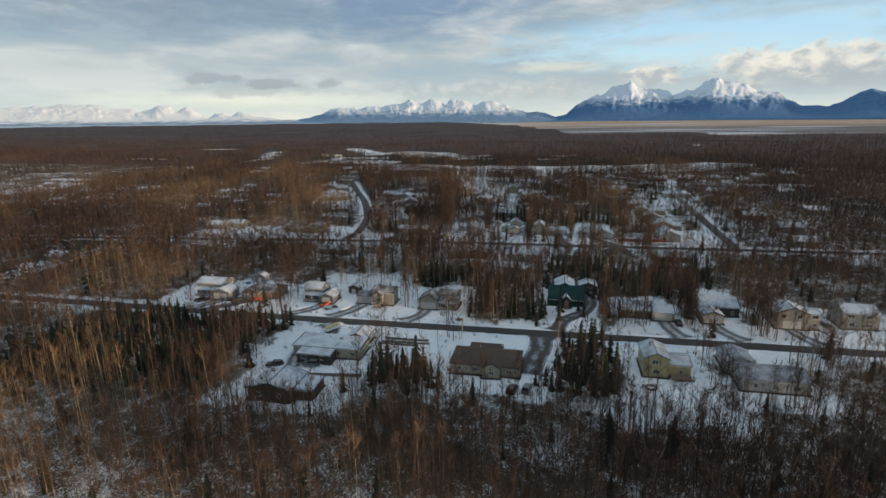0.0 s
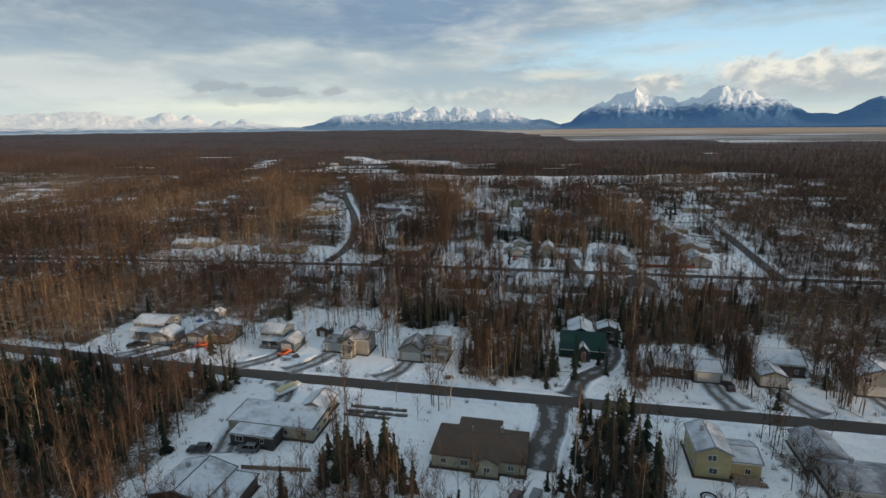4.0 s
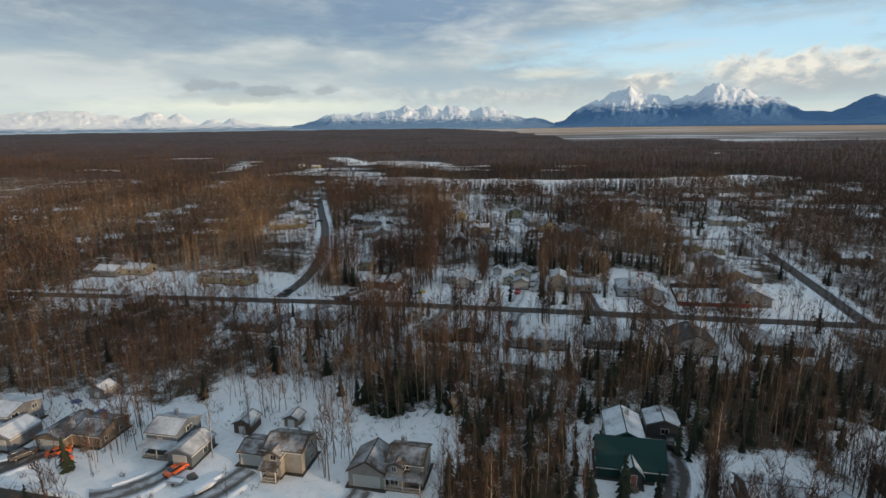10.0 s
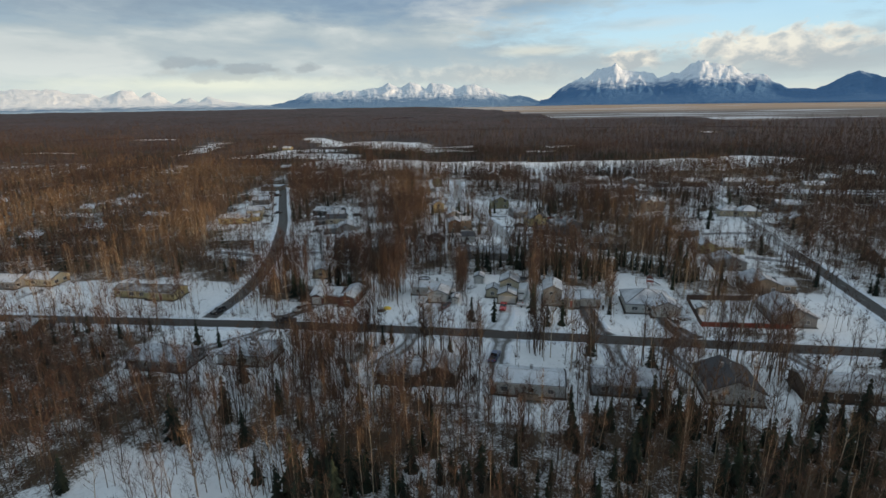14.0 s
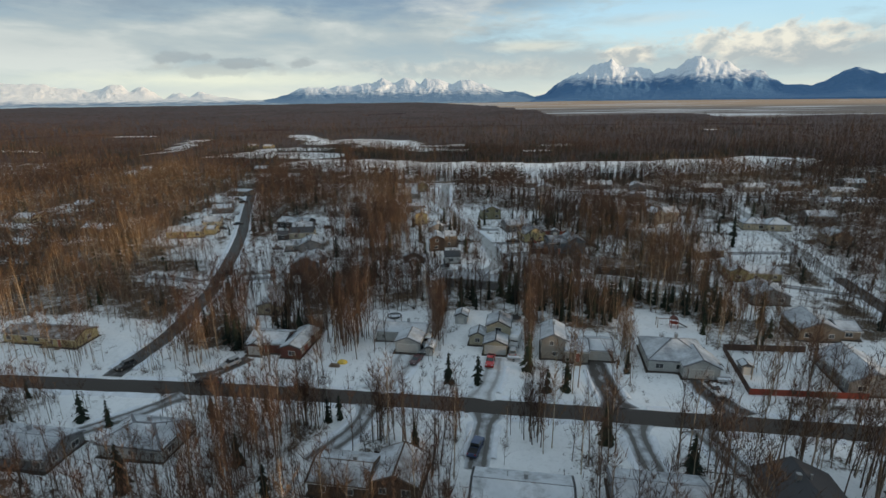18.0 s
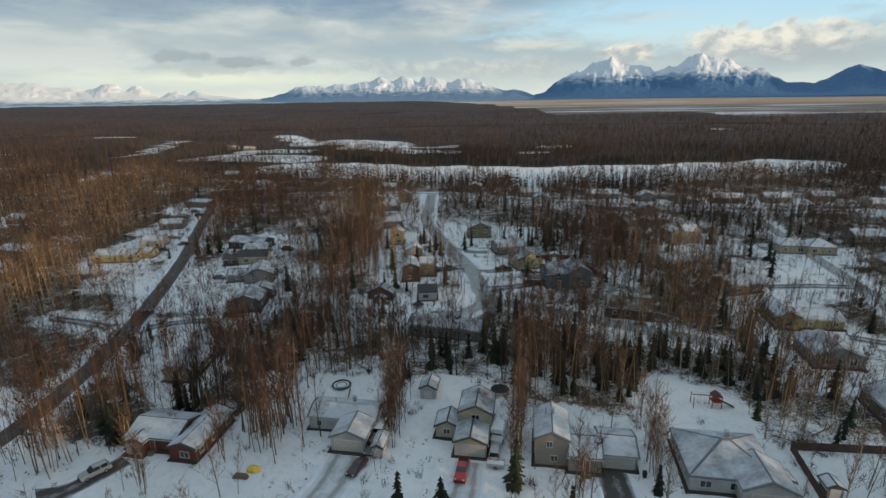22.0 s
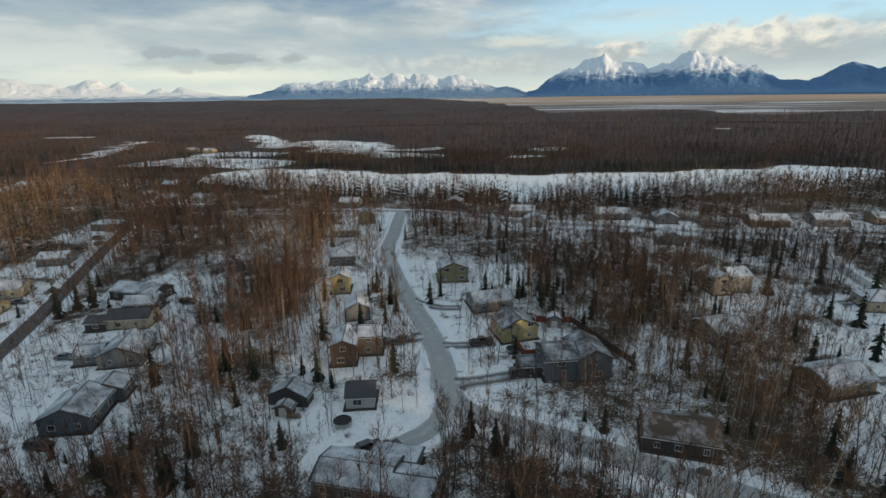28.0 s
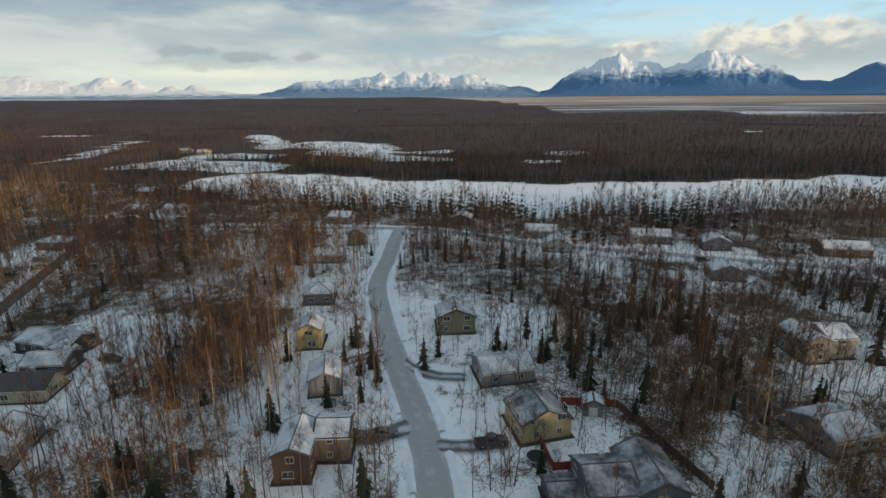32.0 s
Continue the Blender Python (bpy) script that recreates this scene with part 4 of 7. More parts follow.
def house(label, blocks, wall="beige", roof="shingle", snow="_thin", category="house", name="house", trim="trim", vents=2, seed=0, rz=0):
    """A house of blocks: x0, x1, y0, y1, eaves height, roof kind, pitch, and codes: S E N W windows on that side, G garage door
    on the south, g on the north, D door on the south, d on the north, 2 two storeys, P porch, K deck."""
    rng = random.Random(seed + int(blocks[0][0] * 7 + blocks[0][2]))
    cx = sum(b[0] + b[1] for b in blocks) / 2 / len(blocks)
    cy = sum(b[2] + b[3] for b in blocks) / 2 / len(blocks)
    root = new(name)
    root.location = (cx, cy, gz(cx, cy))
    root.empty_display_size = 0.5
    tagged(root, label, category)
    root.rotation_euler = (0, 0, radians(rz))
    for b in blocks:
        ends = [Vector((x - cx, y - cy)) @ Matrix.Rotation(radians(rz), 2).transposed() for x in b[:2] for y in b[2:4]]
        FOOT.append((cx + min(p.x for p in ends), cx + max(p.x for p in ends), cy + min(p.y for p in ends), cy + max(p.y for p in ends)))
    for b in blocks:
        x0, x1, y0, y1 = b[0] - cx, b[1] - cx, b[2] - cy, b[3] - cy
        h, kind, pitch, codes = b[4] * 0.94, b[5], b[6], b[7]
        e = 0.45 + 0.2 * rng.random()
        corners = [(x0 - e, y0 - e), (x1 + e * 0.6, y0 - e * 1.3), (x1 + e, y1 + e * 0.5), (x0 - e * 0.7, y1 + e)]
        lift = 0.14 + 0.012 * (len(FOOT) % 3)
        part("gravel_edge", slab("gravel_edge", [(px_, py_, gz(cx + px_, cy + py_) - gz(cx, cy)) for px_, py_ in corners], -0.3, lift, MAT["gravel"]), root, "bare dark gravel along the walls")
        w = b[8] if len(b) > 8 else wall
        roof_on(root, (x0, x1, y0, y1, h, kind, pitch), (roof, roof + (b[9] if len(b) > 9 else snow)), w)
        levels = [1.35, 4.0] if "2" in codes else [1.35]
        sides = {"S": (x0, x1, y0, 0), "N": (x0, x1, y1, 180), "E": (y0, y1, x1, 90), "W": (y0, y1, x0, -90)}
        for s, (a, e, fixed, rz) in sides.items():
            if s not in codes:
                continue
            n = max(1, int((e - a) / 4.0))
            for lv, z in enumerate(levels):
                for i in range(n):
                    u = a + (e - a) * (i + 0.5 + rng.uniform(-0.12, 0.12)) / n
                    if s == "S" and lv == 0 and ("G" in codes or "D" in codes) and (("G" in codes) or i == n // 2):
                        continue
                    ww, hh = rng.choice([(1.1, 1.0), (1.4, 1.1), (0.8, 1.0), (1.6, 1.1)])
                    q = (u, fixed) if s in "SN" else (fixed, u)
                    add_window(root, q[0], q[1], z, ww, hh, rz, trim)
        mid = (x0 + x1) / 2
        if "G" in codes:
            add_garage(root, mid, y0, 0.0, 4.8 if x1 - x0 > 5.6 else 2.7, 0)
        if "g" in codes:
            add_garage(root, mid, y1, 0.0, 4.8 if x1 - x0 > 5.6 else 2.7, 180)
        if "D" in codes:
            add_door(root, mid + 0.2, y0, 0.15, 0)
        if "d" in codes:
            add_door(root, mid + 0.2, y1, 0.15, 180)
        if "P" in codes:
            pd = 1.9
            p = part("porch", solid("porch", [(x0, x1, y0 - pd, y0 - 0.01, -0.4, 0.12)], MAT["wood"]), root)
            part("porch_roof", slab("porch_roof", [(x0 - 0.3, y0 - pd - 0.3, 2.5), (x1 + 0.3, y0 - pd - 0.3, 2.5), (x1 + 0.3, y0, 3.1), (x0 - 0.3, y0, 3.1)], 0, 0.14, MAT[roof + snow]), p)
            k = max(2, int((x1 - x0) / 2.4) + 1)
            for i in range(k):
                part("post", cached("ppost", lambda: solid("post", [(-0.07, 0.07, -0.07, 0.07, 0.12, 2.55)], MAT["trim"])), p, "", (x0 + 0.15 + (x1 - x0 - 0.3) * i / (k - 1), y0 - pd + 0.15, 0))
            part("railing", solid("railing", [(x0, x1, y0 - pd + 0.02, y0 - pd + 0.07, 0.95, 1.02), (x0, x1, y0 - pd + 0.02, y0 - pd + 0.07, 0.25, 0.31)] + [(x0 + 0.3 + 0.28 * i, x0 + 0.34 + 0.28 * i, y0 - pd + 0.03, y0 - pd + 0.06, 0.31, 0.95) for i in range(int((x1 - x0 - 0.4) / 0.28))], MAT["trim"]), p)
        if "K" in codes:
            dx0, dx1 = mid - 2.2, mid + 2.2
            dk = part("deck", solid("deck", [(dx0, dx1, y0 - 2.6, y0 - 0.02, 0.45, 0.6)], MAT["wood"]), root, "snowy wooden deck")
            part("railing", solid("railing", [(dx0, dx1, y0 - 2.6, y0 - 2.54, 1.4, 1.5)] + [(dx0 + 0.02 + 0.43 * i, dx0 + 0.08 + 0.43 * i, y0 - 2.6, y0 - 2.54, 0.6, 1.4) for i in range(11)], MAT["wood"]), dk)
            for sx in (dx0 + 0.1, dx1 - 0.1):
                part("post", cached("dpost", lambda: solid("post", [(-0.07, 0.07, -0.07, 0.07, -0.9, 0.45)], MAT["wood"])), dk, "", (sx, y0 - 2.4, 0))
            part("steps", solid("steps", [(dx1, dx1 + 0.9, y0 - 2.4 + 0.0, y0 - 1.4, 0.3, 0.42), (dx1 + 0.3, dx1 + 1.2, y0 - 2.4, y0 - 1.4, 0.1, 0.22)], MAT["wood"]), dk)
    b = blocks[0]
    for i in range(vents):
        u = b[0] + (b[1] - b[0]) * rng.uniform(0.25, 0.75) - cx
        v = b[2] + (b[3] - b[2]) * rng.uniform(0.55, 0.75) - cy
        top = b[4] + min(b[1] - b[0], b[3] - b[2]) / 2 * b[6]
        sz = 0.3 if i == 0 else 0.09
        part("chimney" if i == 0 else "vent_pipe", solid("vent", [(-sz, sz, -sz, sz, b[4] - 0.2, top + 0.6), (-sz - 0.06, sz + 0.06, -sz - 0.06, sz + 0.06, top + 0.6, top + 0.7)], MAT["metal"]), root, "", (u, v, 0))
    return root


FOOT = []


def shed(label, x, y, w, d, h, wall, roof="shingle", snow="_deep", rz=0):
    root = new("shed")
    root.matrix_basis = pose(x, y, gz(x, y), 0, 0, rz)
    tagged(root, label, "shed")
    FOOT.append((x - w / 2, x + w / 2, y - d / 2, y + d / 2))
    roof_on(root, (-w / 2, w / 2, -d / 2, d / 2, h, "y", 0.5), (roof, roof + snow), wall)
    part("door", cached("sheddoor", lambda: solid("door", [(-0.75, 0.75, -0.05, 0.02, 0.05, 1.85), (-0.75, 0.75, -0.07, -0.05, 0.9, 1.0), (-0.02, 0.02, -0.07, -0.05, 0.05, 1.85)], MAT["trim"], 0.01)), root, "", (0, -d / 2, 0))
    return root


def wheel(parent, x, y, r, w):
    def tyre():
        bm = bmesh.new()
        bmesh.ops.create_cone(bm, cap_ends=True, segments=16, radius1=r, radius2=r, depth=w, matrix=Matrix.Rotation(math.pi / 2, 4, "X"))
        bmesh.ops.bevel(bm, geom=[e for e in bm.edges if abs(e.verts[0].co.y - e.verts[1].co.y) < 1e-4], offset=0.05, segments=1, affect="EDGES")
        me = bpy.data.meshes.new("tyre")
        bm.to_mesh(me)
        bm.free()
        me.materials.append(MAT["rubber"])
        return me
    def rim():
        bm = bmesh.new()
        bmesh.ops.create_cone(bm, cap_ends=True, segments=12, radius1=r * 0.62, radius2=r * 0.5, depth=w + 0.03, matrix=Matrix.Rotation(math.pi / 2, 4, "X"))
        me = bpy.data.meshes.new("rim")
        bm.to_mesh(me)
        bm.free()
        me.materials.append(MAT["metal"])
        return me
    t = part("tyre", cached(("tyre", r, w), tyre), parent, "", (x, y, r))
    part("rim", cached(("rim", r, w), rim), t)


def loft(name, outline, half, mat, tuck):
    """A car body part: a side outline, as wide as half each way, its top corners drawn in by tuck."""
    zmin, zmax = min(p[1] for p in outline), max(p[1] for p in outline)
    def wid(z):
        return half - tuck * ((z - zmin) / (zmax - zmin)) ** 2
    n = len(outline)
    verts = [(p[0], -wid(p[1]), p[1]) for p in outline] + [(p[0], wid(p[1]), p[1]) for p in outline]
    faces = [tuple(range(n)), tuple(range(2 * n - 1, n - 1, -1))] + [(i, i + n, (i + 1) % n + n, (i + 1) % n) for i in range(n)]
    me = bpy.data.meshes.new(name)
    me.from_pydata(verts, [], faces)
    me.materials.append(mat)
    bm = bmesh.new()
    bm.from_mesh(me)
    bmesh.ops.recalc_face_normals(bm, faces=bm.faces)
    bmesh.ops.bevel(bm, geom=[e for e in bm.edges], offset=0.05, segments=2, affect="EDGES")
    bm.to_mesh(me)
    bm.free()
    return me


SHAPES = {
    "suv": (4.7, 0.95, [(-2.35, 0.35), (2.3, 0.35), (2.35, 0.8), (2.2, 1.0), (1.0, 1.08), (-2.3, 1.1), (-2.38, 0.7)], [(-2.2, 1.05), (-1.95, 1.72), (0.25, 1.75), (1.05, 1.06)]),
    "sedan": (4.6, 0.9, [(-2.3, 0.3), (2.25, 0.3), (2.3, 0.65), (2.1, 0.85), (0.9, 0.95), (-1.6, 0.97), (-2.25, 0.92), (-2.33, 0.6)], [(-1.6, 0.93), (-0.95, 1.42), (0.2, 1.44), (1.0, 0.92)]),
    "pickup": (5.6, 0.98, [(-2.8, 0.5), (2.75, 0.45), (2.8, 0.95), (2.6, 1.12), (1.25, 1.2), (-2.78, 1.2), (-2.82, 0.8)], [(-0.9, 1.15), (-0.75, 1.85), (0.6, 1.87), (1.3, 1.16)]),
    "van": (5.2, 1.0, [(-2.6, 0.35), (2.5, 0.35), (2.6, 0.8), (2.35, 1.15), (1.7, 1.25), (-2.6, 1.25)], [(-2.55, 1.2), (-2.45, 2.05), (0.9, 2.05), (1.75, 1.2)]),
}


def vehicle(kind, x, y, rz, colour, label):
    """A parked vehicle with its nose along local x."""
    length, half, low, cab = SHAPES[kind]
    root = new(kind if kind in ("sedan", "van") else ("pickup_truck" if kind == "pickup" else "car"))
    root.matrix_basis = pose(x, y, gz(x, y) + 0.09, 0, 0, rz)
    tagged(root, label, "van" if kind == "van" else ("pickup truck" if kind == "pickup" else "car"))
    body = part("body", cached((kind, "body", colour), lambda: loft("body", low, half, MAT[colour], 0.1)), root)
    part("window_glass", cached((kind, "cab"), lambda: loft("window_glass", cab, half - 0.1, MAT["pane"], 0.16)), root, "dark glass")
    top = [(cab[1][0] + 0.02, cab[1][1] - 0.05), (cab[1][0] + 0.05, cab[1][1] + 0.03), (cab[2][0] - 0.02, cab[2][1] + 0.03), (cab[2][0] + 0.08, cab[2][1] - 0.06)]
    part("car_roof", cached((kind, "roof", colour), lambda: loft("car_roof", top, half - 0.22, MAT[colour], 0.05)), root)
    if kind == "pickup":
        part("truck_bed", cached("bed", lambda: solid("truck_bed", [(-2.65, -1.0, -0.8, 0.8, 1.19, 1.215)], MAT["black"])), root)
    if kind in ("suv", "van"):
        part("pillar", cached((kind, "pillar", colour), lambda: solid("pillar", [(-0.75, -0.63, -half + 0.06, half - 0.06, 1.05, cab[1][1] - 0.1), (-1.95, -1.78, -half + 0.08, half - 0.08, 1.05, cab[1][1] - 0.1)], MAT[colour])), root)
    r = 0.40 if kind in ("pickup", "van") else 0.34
    for wx in (-length * 0.3, length * 0.31):
        for wy in (-half + 0.09, half - 0.09):
            wheel(root, wx, wy, r, 0.22)
    nose, tail, hz = max(p[0] for p in low), min(p[0] for p in low), low[2][1] + 0.02
    for wy in (-half + 0.3, half - 0.3):
        part("headlight", cached("headlight", lambda: solid("headlight", [(-0.08, 0.04, -0.17, 0.17, -0.09, 0.09)], MAT["lamp"], 0.02)), root, "", (nose - 0.03, wy, hz))
        part("tail_light", cached("taillight", lambda: solid("tail_light", [(-0.04, 0.06, -0.12, 0.12, -0.14, 0.14)], MAT["redlamp"], 0.02)), root, "", (tail + 0.02, wy, hz + 0.05))
    part("bumper", cached((kind, "bumper"), lambda: solid("bumper", [(nose - 0.1, nose + 0.06, -half + 0.06, half - 0.06, 0.36, 0.55), (tail - 0.06, tail + 0.1, -half + 0.06, half - 0.06, 0.36, 0.55)], MAT["black"], 0.03)), root)
    return root


def camper(x, y, rz, label):
    root = new("camper_van")
    root.matrix_basis = pose(x, y, gz(x, y) + 0.05, 0, 0, rz)
    tagged(root, label, "camper")
    part("body", solid("body", [(-3.6, 2.0, -1.2, 1.2, 0.5, 3.0), (1.6, 3.2, -1.18, 1.18, 2.0, 3.0)], MAT["car_white"], 0.12), root)
    part("cab", loft("cab", [(2.0, 0.4), (3.9, 0.4), (3.9, 1.15), (3.1, 1.3), (2.6, 1.98), (2.0, 1.98)], 1.05, MAT["car_white"], 0.08), root)
    part("windscreen", solid("windscreen", [(2.75, 2.9, -0.85, 0.85, 1.35, 1.9)], MAT["pane"], 0.03), root)
    for s in (-1.21, 1.19):
        part("window", solid("window", [(-1.6, -0.4, s, s + 0.02, 1.5, 2.2)], MAT["pane"]), root)
        part("stripe", solid("stripe", [(-3.5, 1.9, s, s + 0.02, 1.1, 1.25)], MAT["car_blue"]), root)
    part("roof_vent", solid("roof_vent", [(-1.4, -0.8, -0.3, 0.3, 3.0, 3.15)], MAT["trim"], 0.03), root)
    part("snow_cover", solid("snow_cover", [(-3.45, 1.9, -1.08, 1.08, 3.0, 3.07)], MAT["snow"], 0.03), root)
    for wx in (-2.2, 2.9):
        for wy in (-1.05, 1.05):
            wheel(root, wx, wy, 0.4, 0.22)
    return root


def trailer_boat(x, y, rz, label):
    root = new("boat_on_trailer")
    root.matrix_basis = pose(x, y, gz(x, y) + 0.05, 0, 0, rz)
    tagged(root, label, "boat")
    part("hull", loft("hull", [(-3.2, 0.7), (2.2, 0.7), (3.6, 1.5), (-3.2, 1.4)], 1.1, MAT["car_white"], 0.05), root)
    part("cover", loft("cover", [(-3.1, 1.4), (3.2, 1.5), (1.2, 2.0), (-2.6, 1.8)], 1.0, MAT["canvas"] if "yellow" in label else MAT["snow"], 0.35), root)
    part("trailer_frame", solid("trailer_frame", [(-3.0, 4.6, -0.08, 0.08, 0.5, 0.62), (-2.6, 2.0, -0.9, -0.8, 0.5, 0.62), (-2.6, 2.0, 0.8, 0.9, 0.5, 0.62), (-1.1, -0.9, -1.1, 1.1, 0.4, 0.52)], MAT["metal"]), root)
    for wy in (-1.15, 1.15):
        wheel(root, -1.0, wy, 0.33, 0.2)
    return root

# ---- houses south of road 1 ----
# cream siding here carries the sun's yellow on a white house's end wall
house("long white house under a snowy low roof, sunlit yellow put into its cream walls", [(-71, -51, 129, 137, 2.9, "shed", 0.06, "SEW"), (-68, -58, 125, 129, 2.5, "shed", 0.05, "S", "dark"), (-58, -52, 137, 144, 2.9, "y", 0.45, "E")], "cream", "shingle", "_deep", vents=2)
house("dark workshop with a wide snow-covered roof", [(-71, -60, 105, 115, 3.0, "y", 0.28, "S"), (-60, -55, 107, 114, 2.4, "shed", 0.05, "")], "brown", "shingle", "_deep", "workshop", "workshop")
house("cream ranch house with a large brown shingle roof", [(-24.3, -6.2, 125.6, 136.0, 2.9, "hip", 0.34, "SEW"), (-15.6, -11.2, 124.2, 129, 3.0, "y", 0.5, "S"), (-20.5, -12, 135.8, 139.5, 2.5, "flat", 0.0, "N")], "cream", "brown_shingle", "_bare")
house("pale yellow split-level house with a brown roof", [(25, 31, 131.5, 141, 5.3, "y", 0.42, "SW2"), (31, 36.5, 132.5, 140, 3.3, "x", 0.28, "SEK")], "yellow", "grey_shingle", "_thin")
house("white house with a grey snow-dusted roof among shrubs", [(47, 62, 128, 137, 3.0, "x", 0.36, "SEW"), (46, 53, 137, 146, 3.0, "y", 0.36, "W")], "white", "grey_shingle", "_dust")

# ---- houses north of road 1 ----
house("two-storey grey house with a lit garage wing", [(-133, -122, 171.5, 179.5, 4.8, "x", 0.32, "SEW2P"), (-124, -116.5, 167, 174, 2.9, "y", 0.35, "SG")], "grey", "grey_shingle", "_deep")
house("tan ranch house with an open garage bay", [(-112, -105.5, 168.5, 178, 2.9, "y", 0.35, "SG"), (-105.5, -99, 171, 179, 2.9, "x", 0.35, "SED")], "tan", "shingle", "_dust")
house("blue-grey two-storey house with a garage", [(-88, -81, 171.5, 179, 4.7, "x", 0.4, "SEW2P"), (-81, -75.8, 168.6, 176, 2.7, "y", 0.42, "SEG")], "blue", "grey_shingle", "_thin")
house("cream two-storey house with a snowy double drive", [(-61.3, -53.6, 170.3, 177, 4.9, "x", 0.42, "SEW2"), (-67.2, -61.3, 171, 177, 2.8, "x", 0.36, "SWG"), (-60.4, -57.2, 168.8, 172, 4.5, "y", 0.6, "S2P")], "beige", "brown_shingle", "_dust")
house("beige two-storey house with a front porch and gabled garage", [(-37, -30.3, 170.5, 177, 4.8, "x", 0.42, "SE2P"), (-43.8, -37, 168.8, 176, 3.3, "y", 0.62, "SWG"), (-36.5, -33.7, 169.4, 173, 4.6, "y", 0.6, "S2")], "beige", "brown_shingle", "_dust")
house("dark green house with a tall snowy metal roof", [(2.6, 9.4, 183, 193, 5.4, "y", 0.5, "SEW2"), (0.6, 12.4, 178.6, 186.4, 2.5, "x", 0.95, "EW", "green", "_bare"), (4.9, 8.1, 176.8, 180.5, 2.5, "y", 1.05, "SD", "dark")], "green", "green_metal", "_deep")
house("small dark outbuilding with a snowy roof", [(11.5, 18, 193, 199, 2.6, "y", 0.4, "S")], "dark", "shingle", "_deep", "outbuilding", "outbuilding")
house("brown ranch house under deep snow behind birches", [(24, 34, 171, 180, 2.7, "x", 0.36, "SEW"), (33.5, 40, 169.5, 178, 2.7, "x", 0.36, "SG", "beige")], "brown", "shingle", "_deep")
house("cream house with a wide garage under a snowy roof", [(48.5, 54.5, 169.5, 176, 2.7, "y", 0.38, "SG"), (48.5, 61, 176, 186, 3.4, "x", 0.42, "SEW", "dark")], "cream", "shingle", "_deep")
house("beige two-storey house with a balcony", [(69, 78, 168.5, 177, 5.2, "y", 0.4, "SEW2G"), (78, 81, 169, 175, 5.0, "x", 0.2, "SE2")], "beige", "shingle", "_deep")
house("beige two-storey house at the wood's edge", [(88, 98, 171, 180, 5.2, "x", 0.36, "SW2")], "beige", "grey_shingle", "_deep")

# ---- houses south of road 2 ----
house("long white house with a dark-edged snowy roof and a deck", [(-19.5, -4, 231.5, 239, 3.0, "x", 0.32, "SEWK")], "white", "shingle", "_deep")
house("grey bungalow half hidden by bare trees", [(2, 16, 234, 242, 2.7, "x", 0.34, "SE")], "grey", "grey_shingle", "_thin")
house("white house with a dark hipped gable roof", [(25, 36, 233.5, 245, 2.9, "y", 0.45, "SEW")], "white", "shingle", "_bare")
house("brown bungalow in the wood with a dark roof", [(45, 61, 237, 245, 2.7, "x", 0.34, "SE")], "brown", "brown_shingle", "_thin")
house("brown roofed bungalow between bare birches", [(-46, -36, 232.5, 240.5, 2.7, "x", 0.34, "SE"), (-36, -28, 233.5, 242, 2.8, "y", 0.42, "SE")], "brown", "brown_shingle", "_thin")
house("grey bungalow with a long snowy roof", [(-110, -94, 231.5, 240, 2.7, "x", 0.34, "SE")], "grey", "grey_shingle", "_thin")
house("white hip-roofed house with snow on its roof", [(-88, -75, 236.5, 245.5, 2.8, "hip", 0.4, "SEW")], "white", "grey_shingle", "_thin")
house("dark cabin beside the road", [(-158, -150, 243, 251, 2.6, "x", 0.4, "SE")], "dark", "shingle", "_thin")

# ---- houses north of road 2 ----
house("long yellow ranch house with a low gable roof", [(-150, -137, 274.5, 281, 2.6, "x", 0.30, "S"), (-137, -127, 273.5, 281, 2.7, "x", 0.34, "SED")], "yellow", "brown_shingle", "_dust")
house("red-brown house with a snowy roof and wings", [(-81, -71, 277, 285, 2.7, "x", 0.34, "SWD"), (-71, -66, 275, 287, 2.8, "y", 0.36, "SE"), (-80, -76.5, 275.4, 278, 2.6, "y", 0.4, "G")], "red", "shingle", "_deep")
house("white house with a gabled front garage", [(-50, -37, 286.6, 293, 2.8, "x", 0.34, "SWE"), (-43.6, -37.4, 281, 287, 2.9, "y", 0.42, "EG")], "white", "grey_shingle", "_deep")
house("cream two-storey house with a garage in front", [(-21.6, -15.7, 288, 295, 5.2, "y", 0.5, "SEW2"), (-21.8, -16.2, 282.4, 288, 2.8, "y", 0.42, "EG"), (-25.8, -21.6, 287, 291.5, 2.5, "y", 0.5, "SW")], "cream", "shingle", "_thin")
house("beige house, gabled two-storey end with low wings", [(-8, -2.5, 282, 291, 5.2, "y", 0.5, "SW2"), (-2.5, 2.8, 281, 289, 2.9, "x", 0.34, "SD"), (2.8, 8.6, 282.5, 290, 2.7, "x", 0.32, "EG")], "beige", "grey_shingle", "_deep")
house("white hip-roofed house with an attached garage", [(15.8, 29, 279, 291, 2.9, "hip", 0.45, "SEW"), (22.6, 30.2, 276.6, 284, 2.9, "y", 0.48, "EG")], "white", "grey_shingle", "_thin")
house("grey house with a long gable roof beside the fenced yard", [(54, 64, 274, 288, 2.9, "y", 0.45, "SEW")], "grey", "grey_shingle", "_thin")
house("tan house with a brown wall and a snow-dusted roof", [(55.5, 65, 298.5, 309, 3.0, "y", 0.42, "SW"), (65, 70, 300, 307, 2.6, "x", 0.34, "S")], "tan", "grey_shingle", "_thin")
house("grey house in the wood with snow on its roof", [(53, 63, 321, 331, 2.8, "y", 0.4, "SW")], "grey", "grey_shingle", "_thin")
house("olive house with a long low snowy wing", [(53, 58.5, 340, 351, 3.4, "y", 0.45, "SW"), (58.5, 69, 341, 349, 2.7, "x", 0.32, "SE")], "olive", "grey_shingle", "_deep")

